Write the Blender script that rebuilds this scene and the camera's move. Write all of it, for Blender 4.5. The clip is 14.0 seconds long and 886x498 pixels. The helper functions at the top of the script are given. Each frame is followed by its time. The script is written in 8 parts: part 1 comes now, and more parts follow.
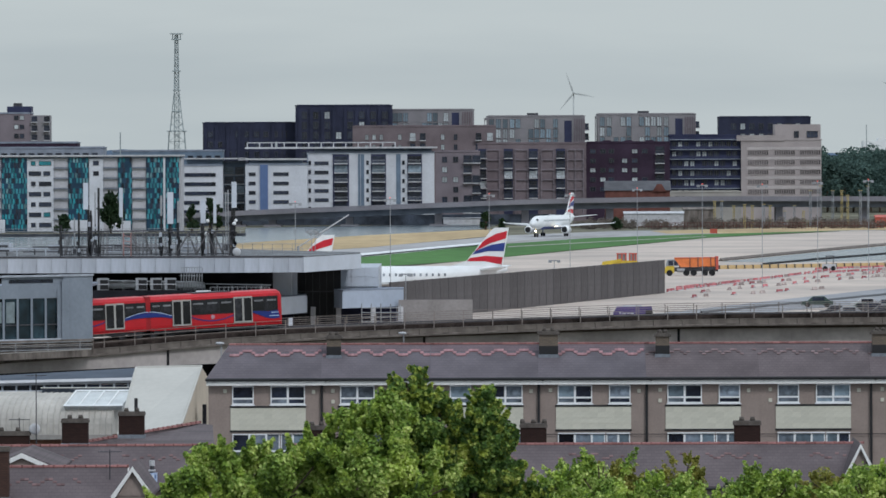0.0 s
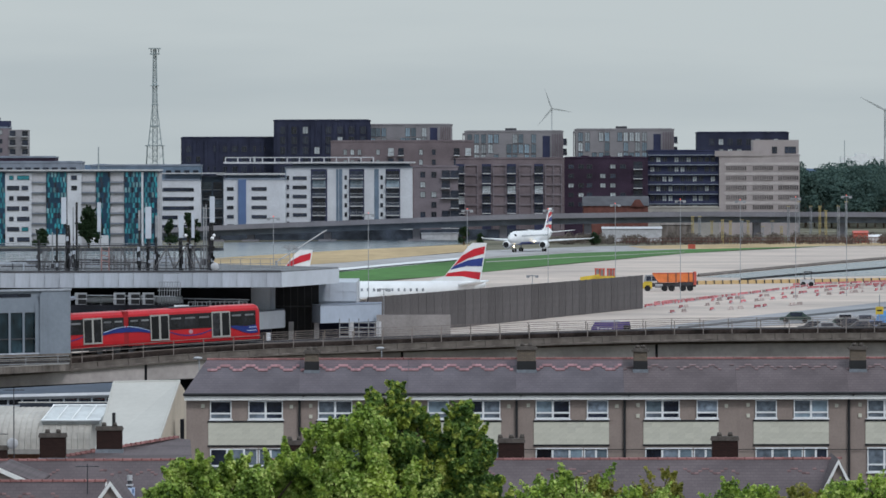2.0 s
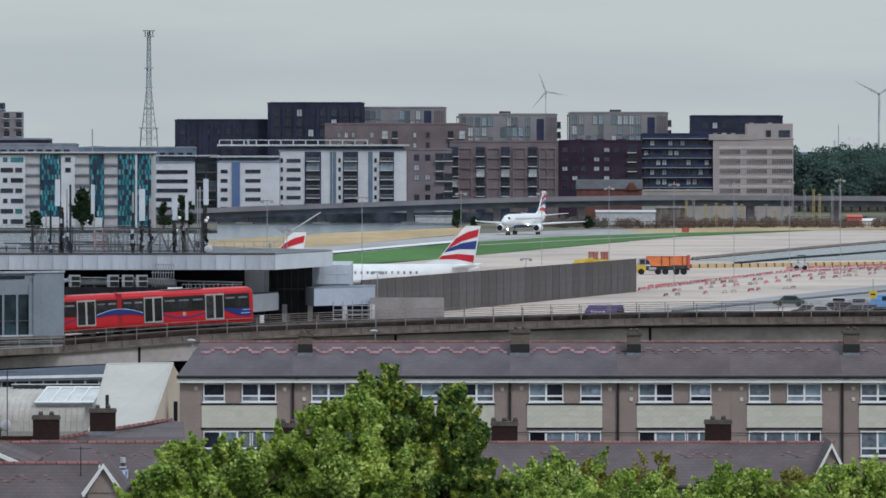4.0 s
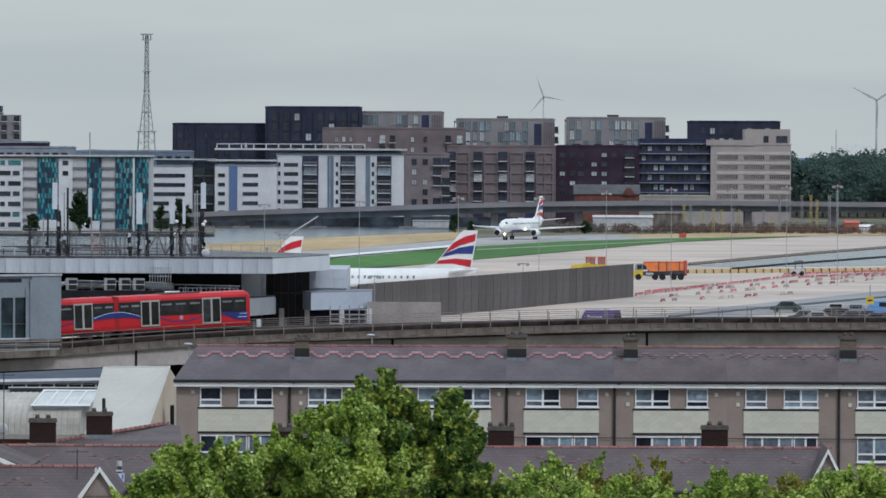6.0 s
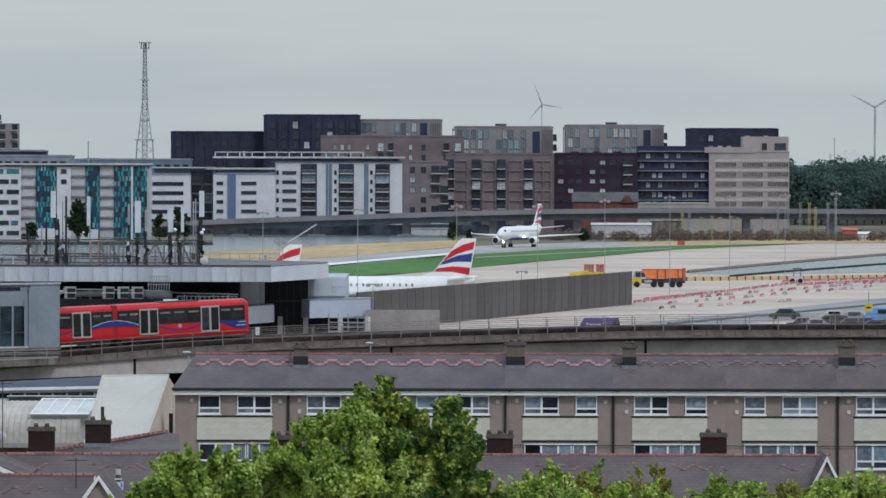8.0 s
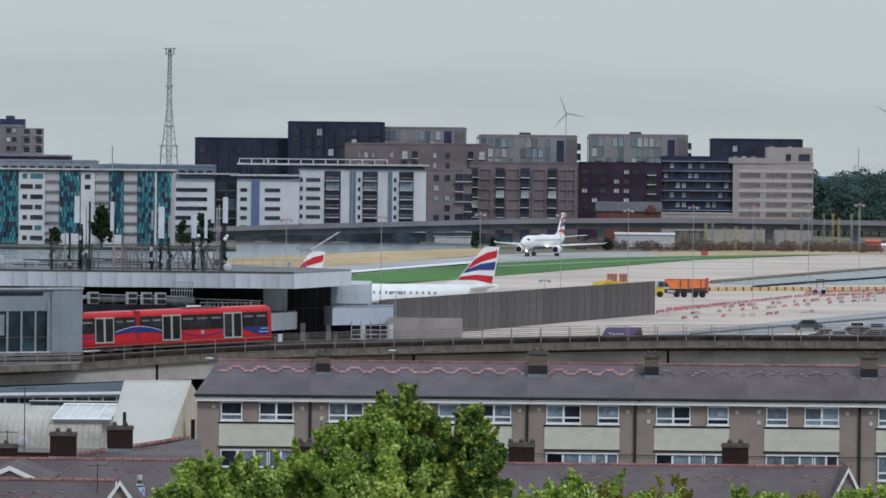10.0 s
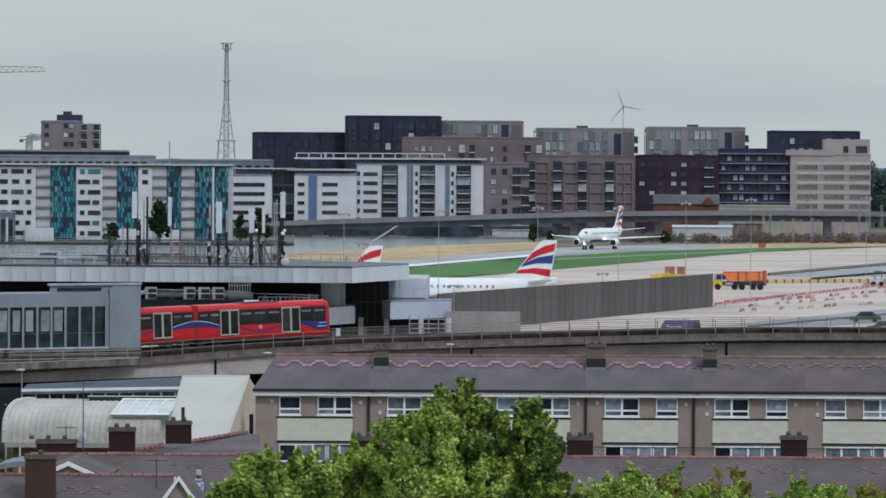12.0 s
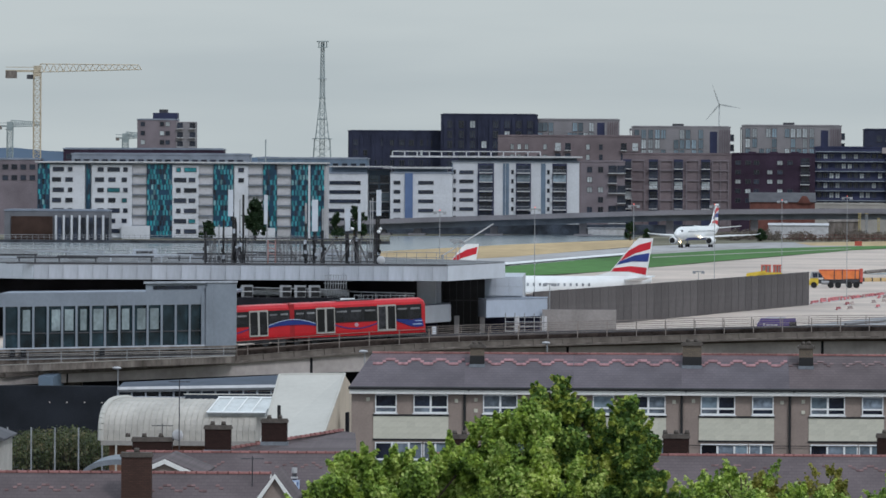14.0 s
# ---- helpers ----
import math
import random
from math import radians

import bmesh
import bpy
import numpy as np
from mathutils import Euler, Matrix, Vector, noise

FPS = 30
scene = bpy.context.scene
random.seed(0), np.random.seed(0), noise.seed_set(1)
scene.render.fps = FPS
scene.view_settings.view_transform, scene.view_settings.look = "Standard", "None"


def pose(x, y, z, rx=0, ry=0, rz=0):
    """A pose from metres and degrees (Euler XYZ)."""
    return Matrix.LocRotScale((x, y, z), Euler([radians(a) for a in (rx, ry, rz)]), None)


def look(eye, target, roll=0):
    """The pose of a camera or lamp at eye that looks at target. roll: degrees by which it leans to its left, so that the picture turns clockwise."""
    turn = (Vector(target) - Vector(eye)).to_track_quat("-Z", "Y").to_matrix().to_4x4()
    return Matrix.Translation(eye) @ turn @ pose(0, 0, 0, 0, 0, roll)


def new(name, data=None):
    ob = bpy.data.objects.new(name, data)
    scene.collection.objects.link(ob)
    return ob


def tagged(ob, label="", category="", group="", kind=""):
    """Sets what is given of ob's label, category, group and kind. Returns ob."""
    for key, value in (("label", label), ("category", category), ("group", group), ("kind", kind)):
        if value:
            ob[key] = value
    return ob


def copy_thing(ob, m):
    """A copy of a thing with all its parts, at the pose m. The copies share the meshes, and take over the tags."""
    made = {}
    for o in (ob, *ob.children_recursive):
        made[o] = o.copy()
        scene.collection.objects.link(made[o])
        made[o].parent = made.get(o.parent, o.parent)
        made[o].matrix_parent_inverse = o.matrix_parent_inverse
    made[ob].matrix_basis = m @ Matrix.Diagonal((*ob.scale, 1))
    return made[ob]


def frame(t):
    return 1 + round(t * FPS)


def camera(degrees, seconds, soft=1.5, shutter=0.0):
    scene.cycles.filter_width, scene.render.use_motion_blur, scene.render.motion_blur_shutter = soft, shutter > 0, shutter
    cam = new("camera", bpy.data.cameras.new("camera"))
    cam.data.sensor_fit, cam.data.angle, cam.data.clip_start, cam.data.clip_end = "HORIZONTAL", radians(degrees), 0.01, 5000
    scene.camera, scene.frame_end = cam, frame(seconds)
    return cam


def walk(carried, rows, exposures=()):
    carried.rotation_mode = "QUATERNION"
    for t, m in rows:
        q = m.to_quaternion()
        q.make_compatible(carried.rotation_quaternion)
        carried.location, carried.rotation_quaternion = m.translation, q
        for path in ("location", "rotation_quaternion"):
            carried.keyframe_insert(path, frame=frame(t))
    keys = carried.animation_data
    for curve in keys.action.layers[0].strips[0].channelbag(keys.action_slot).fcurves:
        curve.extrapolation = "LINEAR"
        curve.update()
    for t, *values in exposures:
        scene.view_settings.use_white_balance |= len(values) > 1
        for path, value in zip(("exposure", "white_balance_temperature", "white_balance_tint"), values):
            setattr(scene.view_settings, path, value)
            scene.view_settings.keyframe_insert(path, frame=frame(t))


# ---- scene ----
cam = camera(6.953, 14.0, soft=1.6)
rows = [
    (0.0, pose(0, 0, 22, 89.1902, 0.2106, 0.2185)),
    (0.5, pose(0, 0, 22, 89.2526, 0.1634, 0.1645)),
    (1.0, pose(0, 0, 22, 89.3187, 0.1586, 0.1276)),
    (1.5, pose(0, 0, 22, 89.3194, 0.1723, 0.0897)),
    (2.0, pose(0, 0, 22, 89.3080, 0.1237, 0.0473)),
    (2.5, pose(0, 0, 22, 89.2318, -0.0366, 0.0051)),
    (3.0, pose(0, 0, 22, 89.1517, -0.0000, 0.0000)),
    (5.5, pose(0, 0, 22, 89.2144, -0.0517, -0.0091)),
    (6.0, pose(0, 0, 22, 89.2095, -0.2055, -0.0199)),
    (6.5, pose(0, 0, 22, 89.1639, -0.2147, -0.0224)),
    (7.0, pose(0, 0, 22, 89.1825, -0.0983, -0.0324)),
    (7.5, pose(0, 0, 22, 89.2266, -0.0731, -0.0308)),
    (8.0, pose(0, 0, 22, 89.2712, -0.1076, -0.0330)),
    (10.3, pose(0, 0, 22, 89.3345, -0.5880, 0.1642)),
    (10.5, pose(0, 0, 22, 89.3063, -0.3451, 0.2248)),
    (11.0, pose(0, 0, 22, 89.2923, -0.4420, 0.4128)),
    (11.5, pose(0, 0, 22, 89.2792, -0.3529, 0.5322)),
    (12.0, pose(0, 0, 22, 89.2814, -0.2966, 0.6053)),
    (12.5, pose(0, 0, 22, 89.2958, -0.4911, 0.7165)),
    (13.0, pose(0, 0, 22, 89.2903, -0.3944, 0.9680)),
    (13.5, pose(0, 0, 22, 89.2685, -0.4698, 1.1776)),
    (14.0, pose(0, 0, 22, 89.2628, -0.2881, 1.3588)),
]
walk(cam, rows, [(0, -0.05, 5980, 12), (14, -0.05, 5980, 12)])

# ---- world, sun ----
world = bpy.data.worlds.new("world")
scene.world = world
world.use_nodes = True
wn, wl = world.node_tree.nodes, world.node_tree.links
wn.clear()
w_out = wn.new("ShaderNodeOutputWorld")
w_bg = wn.new("ShaderNodeBackground")
w_sky = wn.new("ShaderNodeTexSky")
w_sky.sky_type, w_sky.sun_disc = "NISHITA", False
w_sky.sun_elevation, w_sky.sun_rotation = radians(44), radians(146)
w_sky.air_density, w_sky.dust_density = 1.0, 1.75
w_dim = wn.new("ShaderNodeMix")
w_dim.data_type, w_dim.blend_type = "RGBA", "MULTIPLY"
w_dim.inputs[0].default_value = 1.0
w_dim.inputs[7].default_value = (0.09, 0.09, 0.09, 1)
wl.new(w_sky.outputs[0], w_dim.inputs[6])
w_co = wn.new("ShaderNodeTexCoord")
w_map = wn.new("ShaderNodeMapping")
w_map.inputs["Scale"].default_value = (9, 9, 70)
w_noise = wn.new("ShaderNodeTexNoise")
w_noise.inputs["Scale"].default_value = 1.0
w_noise.inputs["Detail"].default_value = 5
w_noise.inputs["Roughness"].default_value = 0.45
wl.new(w_co.outputs["Generated"], w_map.inputs[0])
wl.new(w_map.outputs[0], w_noise.inputs["Vector"])
w_ramp = wn.new("ShaderNodeValToRGB")
w_ramp.color_ramp.elements[0].position, w_ramp.color_ramp.elements[0].color = 0.36, (0.500, 0.543, 0.520, 1)
w_ramp.color_ramp.elements[1].position, w_ramp.color_ramp.elements[1].color = 0.56, (0.572, 0.610, 0.572, 1)
wl.new(w_noise.outputs["Fac"], w_ramp.inputs[0])
w_sep = wn.new("ShaderNodeSeparateXYZ")
wl.new(w_co.outputs["Generated"], w_sep.inputs[0])
w_grad = wn.new("ShaderNodeMapRange")
w_grad.inputs[1].default_value, w_grad.inputs[2].default_value = 0.0, 1.0
w_grad.inputs[3].default_value, w_grad.inputs[4].default_value = 1.0, 1.75
wl.new(w_sep.outputs[2], w_grad.inputs[0])
w_up = wn.new("ShaderNodeVectorMath")
w_up.operation = "SCALE"
w_blue = wn.new("ShaderNodeMix")
w_blue.data_type, w_blue.blend_type = "RGBA", "MULTIPLY"
w_blue.inputs[7].default_value = (0.92, 0.99, 1.13, 1)
wl.new(w_sep.outputs[2], w_blue.inputs[0])
wl.new(w_ramp.outputs[0], w_blue.inputs[6])
wl.new(w_blue.outputs[2], w_up.inputs[0])
wl.new(w_grad.outputs[0], w_up.inputs["Scale"])
w_mix = wn.new("ShaderNodeMix")
w_mix.data_type = "RGBA"
w_mix.inputs[0].default_value = 0.93
wl.new(w_dim.outputs[2], w_mix.inputs[6])
wl.new(w_up.outputs[0], w_mix.inputs[7])
wl.new(w_mix.outputs[2], w_bg.inputs[0])
wl.new(w_bg.outputs[0], w_out.inputs[0])
sun = new("sun", bpy.data.lights.new("sun", "SUN"))
sun.data.energy, sun.data.angle, sun.data.color = 1.25, radians(12), (1.0, 0.96, 0.9)
sun.matrix_world = look((0, 0, 0), (-0.4, 0.6, -0.7))

# ---- materials ----
def mat(name, col, rough=0.8, var=0.12, scale=1.0, fine=12.0, metal=0.0, bump=0.0, col2=None, rand=0.0, stretch=(1, 1, 1)):
    """Two scales of noise round a base colour; col2 is the stain colour."""
    m = bpy.data.materials.new(name)
    m.use_nodes = True
    n, l = m.node_tree.nodes, m.node_tree.links
    b = n["Principled BSDF"]
    b.inputs["Roughness"].default_value, b.inputs["Metallic"].default_value = rough, metal
    b.inputs["Specular IOR Level"].default_value = 0.5 if rough < 0.3 or metal else (0.35 if rough < 0.6 else 0.15)
    co = n.new("ShaderNodeTexCoord")
    mp = n.new("ShaderNodeMapping")
    mp.inputs["Scale"].default_value = stretch
    l.new(co.outputs["Object"], mp.inputs[0])
    n1, n2 = n.new("ShaderNodeTexNoise"), n.new("ShaderNodeTexNoise")
    n1.inputs["Scale"].default_value, n1.inputs["Detail"].default_value = scale, 4
    n2.inputs["Scale"].default_value, n2.inputs["Detail"].default_value = fine, 3
    l.new(mp.outputs[0], n1.inputs["Vector"])
    l.new(mp.outputs[0], n2.inputs["Vector"])
    mx = n.new("ShaderNodeMix")
    mx.data_type = "RGBA"
    c2 = col2 or tuple(c * (1 - 2.2 * var) for c in col)
    mx.inputs[6].default_value, mx.inputs[7].default_value = (*[min(1, c * (1 + var)) for c in col], 1), (*c2, 1)
    rp = n.new("ShaderNodeMapRange")
    rp.inputs[1].default_value, rp.inputs[2].default_value = 0.35, 0.7
    l.new(n1.outputs["Fac"], rp.inputs[0])
    l.new(rp.outputs[0], mx.inputs[0])
    hv = n.new("ShaderNodeHueSaturation")
    vr = n.new("ShaderNodeMapRange")
    vr.inputs[1].default_value, vr.inputs[2].default_value = 0.3, 0.7
    vr.inputs[3].default_value, vr.inputs[4].default_value = 1 - var, 1 + var
    l.new(n2.outputs["Fac"], vr.inputs[0])
    if rand:
        oi = n.new("ShaderNodeObjectInfo")
        rr = n.new("ShaderNodeMapRange")
        rr.inputs[3].default_value, rr.inputs[4].default_value = 1 - rand, 1 + rand
        l.new(oi.outputs["Random"], rr.inputs[0])
        mu = n.new("ShaderNodeMath")
        mu.operation = "MULTIPLY"
        l.new(vr.outputs[0], mu.inputs[0])
        l.new(rr.outputs[0], mu.inputs[1])
        l.new(mu.outputs[0], hv.inputs["Value"])
    else:
        l.new(vr.outputs[0], hv.inputs["Value"])
    l.new(mx.outputs[2], hv.inputs["Color"])
    l.new(hv.outputs[0], b.inputs["Base Color"])
    if bump:
        bp = n.new("ShaderNodeBump")
        bp.inputs["Strength"].default_value, bp.inputs["Distance"].default_value = bump, 0.05
        l.new(n2.outputs["Fac"], bp.inputs["Height"])
        l.new(bp.outputs[0], b.inputs["Normal"])
    return m


def course_mat(name, c1, c2, mortar, w, h, rough=0.8, msize=0.01, axes="xz"):
    """Courses of slates or bricks at real size, too small to be told apart."""
    m = mat(name, c1, rough, 0.1)
    n, l = m.node_tree.nodes, m.node_tree.links
    b = n["Principled BSDF"]
    br = n.new("ShaderNodeTexBrick")
    br.inputs["Color1"].default_value, br.inputs["Color2"].default_value, br.inputs["Mortar"].default_value = (*c1, 1), (*c2, 1), (*mortar, 1)
    br.inputs["Scale"].default_value, br.inputs["Brick Width"].default_value, br.inputs["Row Height"].default_value = 1.0, w, h
    br.inputs["Mortar Size"].default_value = msize
    co = n.new("ShaderNodeTexCoord")
    sp, cb = n.new("ShaderNodeSeparateXYZ"), n.new("ShaderNodeCombineXYZ")
    l.new(co.outputs["Object"], sp.inputs[0])
    l.new(sp.outputs["XYZ".index(axes[0].upper())], cb.inputs[0])
    l.new(sp.outputs["XYZ".index(axes[1].upper())], cb.inputs[1])
    l.new(cb.outputs[0], br.inputs["Vector"])
    hv = [q for q in n if q.type == "HUE_SAT"][0]
    l.new(br.outputs["Color"], hv.inputs["Color"])
    ns = n.new("ShaderNodeTexNoise")
    ns.inputs["Scale"].default_value, ns.inputs["Detail"].default_value = 0.35, 4
    l.new(co.outputs["Object"], ns.inputs["Vector"])
    vr = n.new("ShaderNodeMapRange")
    vr.inputs[1].default_value, vr.inputs[2].default_value, vr.inputs[3].default_value, vr.inputs[4].default_value = 0.3, 0.7, 0.75, 1.2
    l.new(ns.outputs["Fac"], vr.inputs[0])
    l.new(vr.outputs[0], hv.inputs["Value"])
    return m


def glow(name, col, power):
    m = bpy.data.materials.new(name)
    m.use_nodes = True
    b = m.node_tree.nodes["Principled BSDF"]
    b.inputs["Base Color"].default_value = (*col, 1)
    b.inputs["Emission Color"].default_value, b.inputs["Emission Strength"].default_value = (*col, 1), power
    return m


GLASS = mat("window_glass", (0.022, 0.028, 0.046), 0.12, 0.35, 0.4, 3.0, rand=0.6)
GLASS_BLIND = mat("curtained_glass", (0.42, 0.45, 0.47), 0.3, 0.2, 0.5, 3.0, rand=0.35)
GLASS_TEAL = mat("teal_glass", (0.03, 0.22, 0.26), 0.15, 0.3, 0.5, 3.0, rand=0.6)
PALE_TEAL = mat("pale_teal_glass", (0.16, 0.30, 0.33), 0.2, 0.2, 0.5, 3.0, rand=0.4)
ROOF_GRAVEL = mat("roof_gravel", (0.19, 0.195, 0.205), 0.95, 0.25, 0.4, 4)
BARRIER_YELLOW = mat("dull_yellow_paint", (0.54, 0.38, 0.19), 0.7, 0.12, 0.8)
GLASS_SKY = mat("blue_grey_glass", (0.2, 0.26, 0.31), 0.12, 0.2, 0.5, 3.0, rand=0.5)
PVC = mat("white_frame", (0.78, 0.79, 0.8), 0.45, 0.04, 1, 9)
DARK_FRAME = mat("dark_frame", (0.06, 0.06, 0.07), 0.5, 0.1)
# renders, most bricks, navy cladding and grey roofing carry added haze blue
WHITE_RENDER = mat("white_render", (0.60, 0.615, 0.66), 0.85, 0.06, 0.15, 2.0)
CREAM_RENDER = mat("cream_render", (0.49, 0.485, 0.51), 0.85, 0.07, 0.15, 2.0)
TEAL_DARK = mat("dark_teal_cladding", (0.016, 0.052, 0.095), 0.4, 0.15, 0.3)
TEAL = mat("teal_panel", (0.05, 0.23, 0.28), 0.4, 0.1, 0.5, rand=0.3)
BLUE_PANEL = mat("blue_panel", (0.11, 0.17, 0.33), 0.5, 0.06, 0.4)
BLUE_CLAD = mat("blue_grey_cladding", (0.14, 0.19, 0.26), 0.5, 0.1, 0.3)
GREY_ROOF = mat("grey_roofing", (0.233, 0.260, 0.316), 0.7, 0.1, 0.3)
DARK_BRICK = mat("dark_brick", (0.036, 0.040, 0.070), 0.9, 0.15, 0.2, 3)
BROWN_BRICK = mat("brown_brick", (0.182, 0.148, 0.160), 0.9, 0.12, 0.15, 3)
MAUVE_BRICK = mat("mauve_brick", (0.204, 0.175, 0.196), 0.9, 0.1, 0.15, 3)
BUFF_BRICK = mat("buff_brick", (0.247, 0.235, 0.249), 0.9, 0.08, 0.15, 3)
MAROON_BRICK = mat("maroon_brick", (0.047, 0.031, 0.051), 0.9, 0.15, 0.15, 3)
TAN_BRICK = mat("tan_brick", (0.373, 0.330, 0.327), 0.9, 0.07, 0.15, 3)
NAVY_CLAD = mat("navy_cladding", (0.039, 0.044, 0.089), 0.6, 0.12, 0.2)
RED_BRICK = mat("red_brick", (0.15, 0.065, 0.055), 0.9, 0.15, 0.4, 4)
SLAB = mat("balcony_slab", (0.5, 0.5, 0.52), 0.7, 0.08)
STEEL = mat("galvanised_steel", (0.32, 0.33, 0.35), 0.5, 0.12, 1.0, 8, metal=0.3)
DARK_STEEL = mat("dark_steel", (0.06, 0.06, 0.07), 0.5, 0.2, 1.0, 8, metal=0.2)
YELLOW_STEEL = mat("yellow_steel", (0.44, 0.36, 0.17), 0.6, 0.1, 1.0, 8)
CRANE_STEEL = mat("crane_steel", (0.50, 0.43, 0.33), 0.6, 0.1, 1.0, 8)
JOINT_GREY = mat("grey_panel_joint", (0.27, 0.285, 0.32), 0.8, 0.1)
GREY_METAL = mat("grey_cladding_panel", (0.42, 0.45, 0.51), 0.45, 0.09, 0.8, 3.0, rand=0.11, stretch=(1, 1, 0.25))
BLUE_METAL = mat("smooth_blue_grey_panel", (0.37, 0.42, 0.51), 0.5, 0.05, 0.25, 2.0)
# pale panels, also standing in for grey faces turned to the light
PALE_LIT_METAL = mat("pale_lit_panel", (0.52, 0.56, 0.63), 0.45, 0.05, 0.25, 2.0, rand=0.05)
# near-black base colour holds the deep shade of recesses and gaps
SHADE_BLACK = mat("recess_shade_black", (0.016, 0.016, 0.02), 0.9, 0.2, 0.3)
CONCRETE = mat("weathered_concrete", (0.195, 0.170, 0.155), 0.9, 0.2, 0.9, 3.5, bump=0.2, col2=(0.08, 0.068, 0.06), stretch=(1, 1, 0.35))
PALE_CONCRETE = mat("pale_concrete", (0.34, 0.32, 0.30), 0.9, 0.08, 0.15, 3.0)
FORECOURT_CONC = mat("dull_forecourt_concrete", (0.29, 0.268, 0.262), 0.9, 0.1, 0.3, 3.0)
SERVICE_ROAD = mat("service_road_asphalt", (0.30, 0.30, 0.315), 0.95, 0.1, 0.03, 0.4)
BRIDGE_CONC = mat("bridge_concrete", (0.232, 0.225, 0.250), 0.9, 0.08, 0.1, 2.0)
GIRDER = mat("smooth_girder_concrete", (0.43, 0.39, 0.38), 0.9, 0.08, 0.3, 2.0, col2=(0.31, 0.28, 0.27))
APRON = mat("apron_concrete", (0.525, 0.445, 0.39), 0.95, 0.09, 0.03, 0.25, col2=(0.40, 0.345, 0.31))
RUNWAY = mat("runway_asphalt", (0.39, 0.38, 0.385), 0.95, 0.1, 0.02, 0.3, stretch=(1, 0.15, 1))
ASPHALT = mat("asphalt", (0.10, 0.10, 0.11), 0.95, 0.15, 0.05, 0.5)
GRASS_GREEN = mat("mown_grass", (0.075, 0.17, 0.05), 0.95, 0.12, 0.03, 0.3, stretch=(1, 0.2, 1))
GRASS_DRY = mat("dry_grass", (0.46, 0.345, 0.20), 0.95, 0.12, 0.03, 0.3, stretch=(1, 0.2, 1))
GROUND = mat("rough_ground", (0.16, 0.15, 0.11), 0.95, 0.25, 0.02, 0.3)
SCRUB = mat("scrub", (0.10, 0.085, 0.05), 0.95, 0.3, 0.05, 0.5)
WATER = mat("dock_water", (0.10, 0.13, 0.15), 0.22, 0.1, 0.05, 0.5, bump=0.15)
PAINT_WHITE = mat("white_paint", (0.78, 0.79, 0.8), 0.4, 0.04, 0.5)
PAINT_RED = mat("red_livery_paint", (0.52, 0.02, 0.035), 0.4, 0.08, 0.5, 4)
PAINT_BLUE = mat("blue_livery_paint", (0.03, 0.05, 0.22), 0.4, 0.08, 0.5)
TRAIN_RED = mat("train_red_paint", (0.50, 0.016, 0.024), 0.35, 0.06, 0.6, 6)
TRAIN_BLUE = mat("train_blue_paint", (0.018, 0.035, 0.19), 0.35, 0.06, 0.6)
DOOR_GREY = mat("door_grey_paint", (0.38, 0.365, 0.345), 0.4, 0.05)
ORANGE = mat("orange_paint", (0.72, 0.20, 0.06), 0.5, 0.1, 0.8)
ORANGE_RED = mat("orange_red_plastic", (0.52, 0.10, 0.07), 0.5, 0.1, 0.8)
YELLOW = mat("yellow_paint", (0.62, 0.45, 0.05), 0.5, 0.1, 0.8)
RUBBER = mat("rubber", (0.025, 0.025, 0.027), 0.8, 0.1)
PURPLE = mat("purple_paint", (0.075, 0.05, 0.19), 0.4, 0.06)
CAR_DARK = mat("dark_car_paint", (0.04, 0.07, 0.06), 0.3, 0.06)
FENCE_GREY = mat("dark_grey_sheeting", (0.118, 0.108, 0.110), 0.7, 0.1, 0.15, 2.0, rand=0.13)
FENCE_POST = mat("dull_grey_post", (0.13, 0.125, 0.13), 0.7, 0.1, 0.5, 4, rand=0.3)
HOUSE_RENDER = mat("mauve_brown_render", (0.315, 0.255, 0.225), 0.95, 0.07, 0.5, 8, bump=0.15, col2=(0.26, 0.21, 0.188))
TILE_CREAM = mat("cream_tile", (0.60, 0.58, 0.49), 0.6, 0.05, 1.5, 8, rand=0.05)
SLATE = course_mat("roof_slates", (0.118, 0.103, 0.117), (0.132, 0.114, 0.127), (0.103, 0.09, 0.103), 0.25, 0.13, 0.7, 0.01)
SLATE_BROWN = course_mat("brown_roof_slates", (0.118, 0.095, 0.100), (0.132, 0.107, 0.111), (0.10, 0.081, 0.086), 0.25, 0.13, 0.75, 0.01)
SLATE_MAUVE = course_mat("mauve_roof_slates", (0.138, 0.105, 0.118), (0.155, 0.115, 0.128), (0.115, 0.09, 0.10), 0.25, 0.13, 0.75, 0.01)
TILE_RED = mat("red_ridge_tile", (0.27, 0.13, 0.122), 0.9, 0.15, 1.5, 9, rand=0.25)
TILE_FADED = mat("lichen_red_tile", (0.17, 0.108, 0.108), 0.9, 0.15, 1.5, 9, rand=0.3)
TILE_PINK = mat("faded_red_tile", (0.33, 0.185, 0.195), 0.9, 0.15, 1.5, 9, rand=0.2)
STACK_BRICK = course_mat("sooty_stack_brick", (0.034, 0.019, 0.017), (0.045, 0.024, 0.021), (0.024, 0.018, 0.016), 0.225, 0.075, 0.95, 0.01)
STACK_BROWN = course_mat("brown_stack_brick", (0.068, 0.04, 0.033), (0.09, 0.05, 0.04), (0.055, 0.036, 0.031), 0.225, 0.075, 0.95, 0.012)
STATION_METAL = mat("blue_grey_station_panel", (0.225, 0.255, 0.302), 0.5, 0.06, 0.3, 3)
STACK_BUFF = course_mat("buff_stack_brick", (0.165, 0.135, 0.105), (0.205, 0.165, 0.125), (0.12, 0.10, 0.09), 0.225, 0.075, 0.95, 0.01)
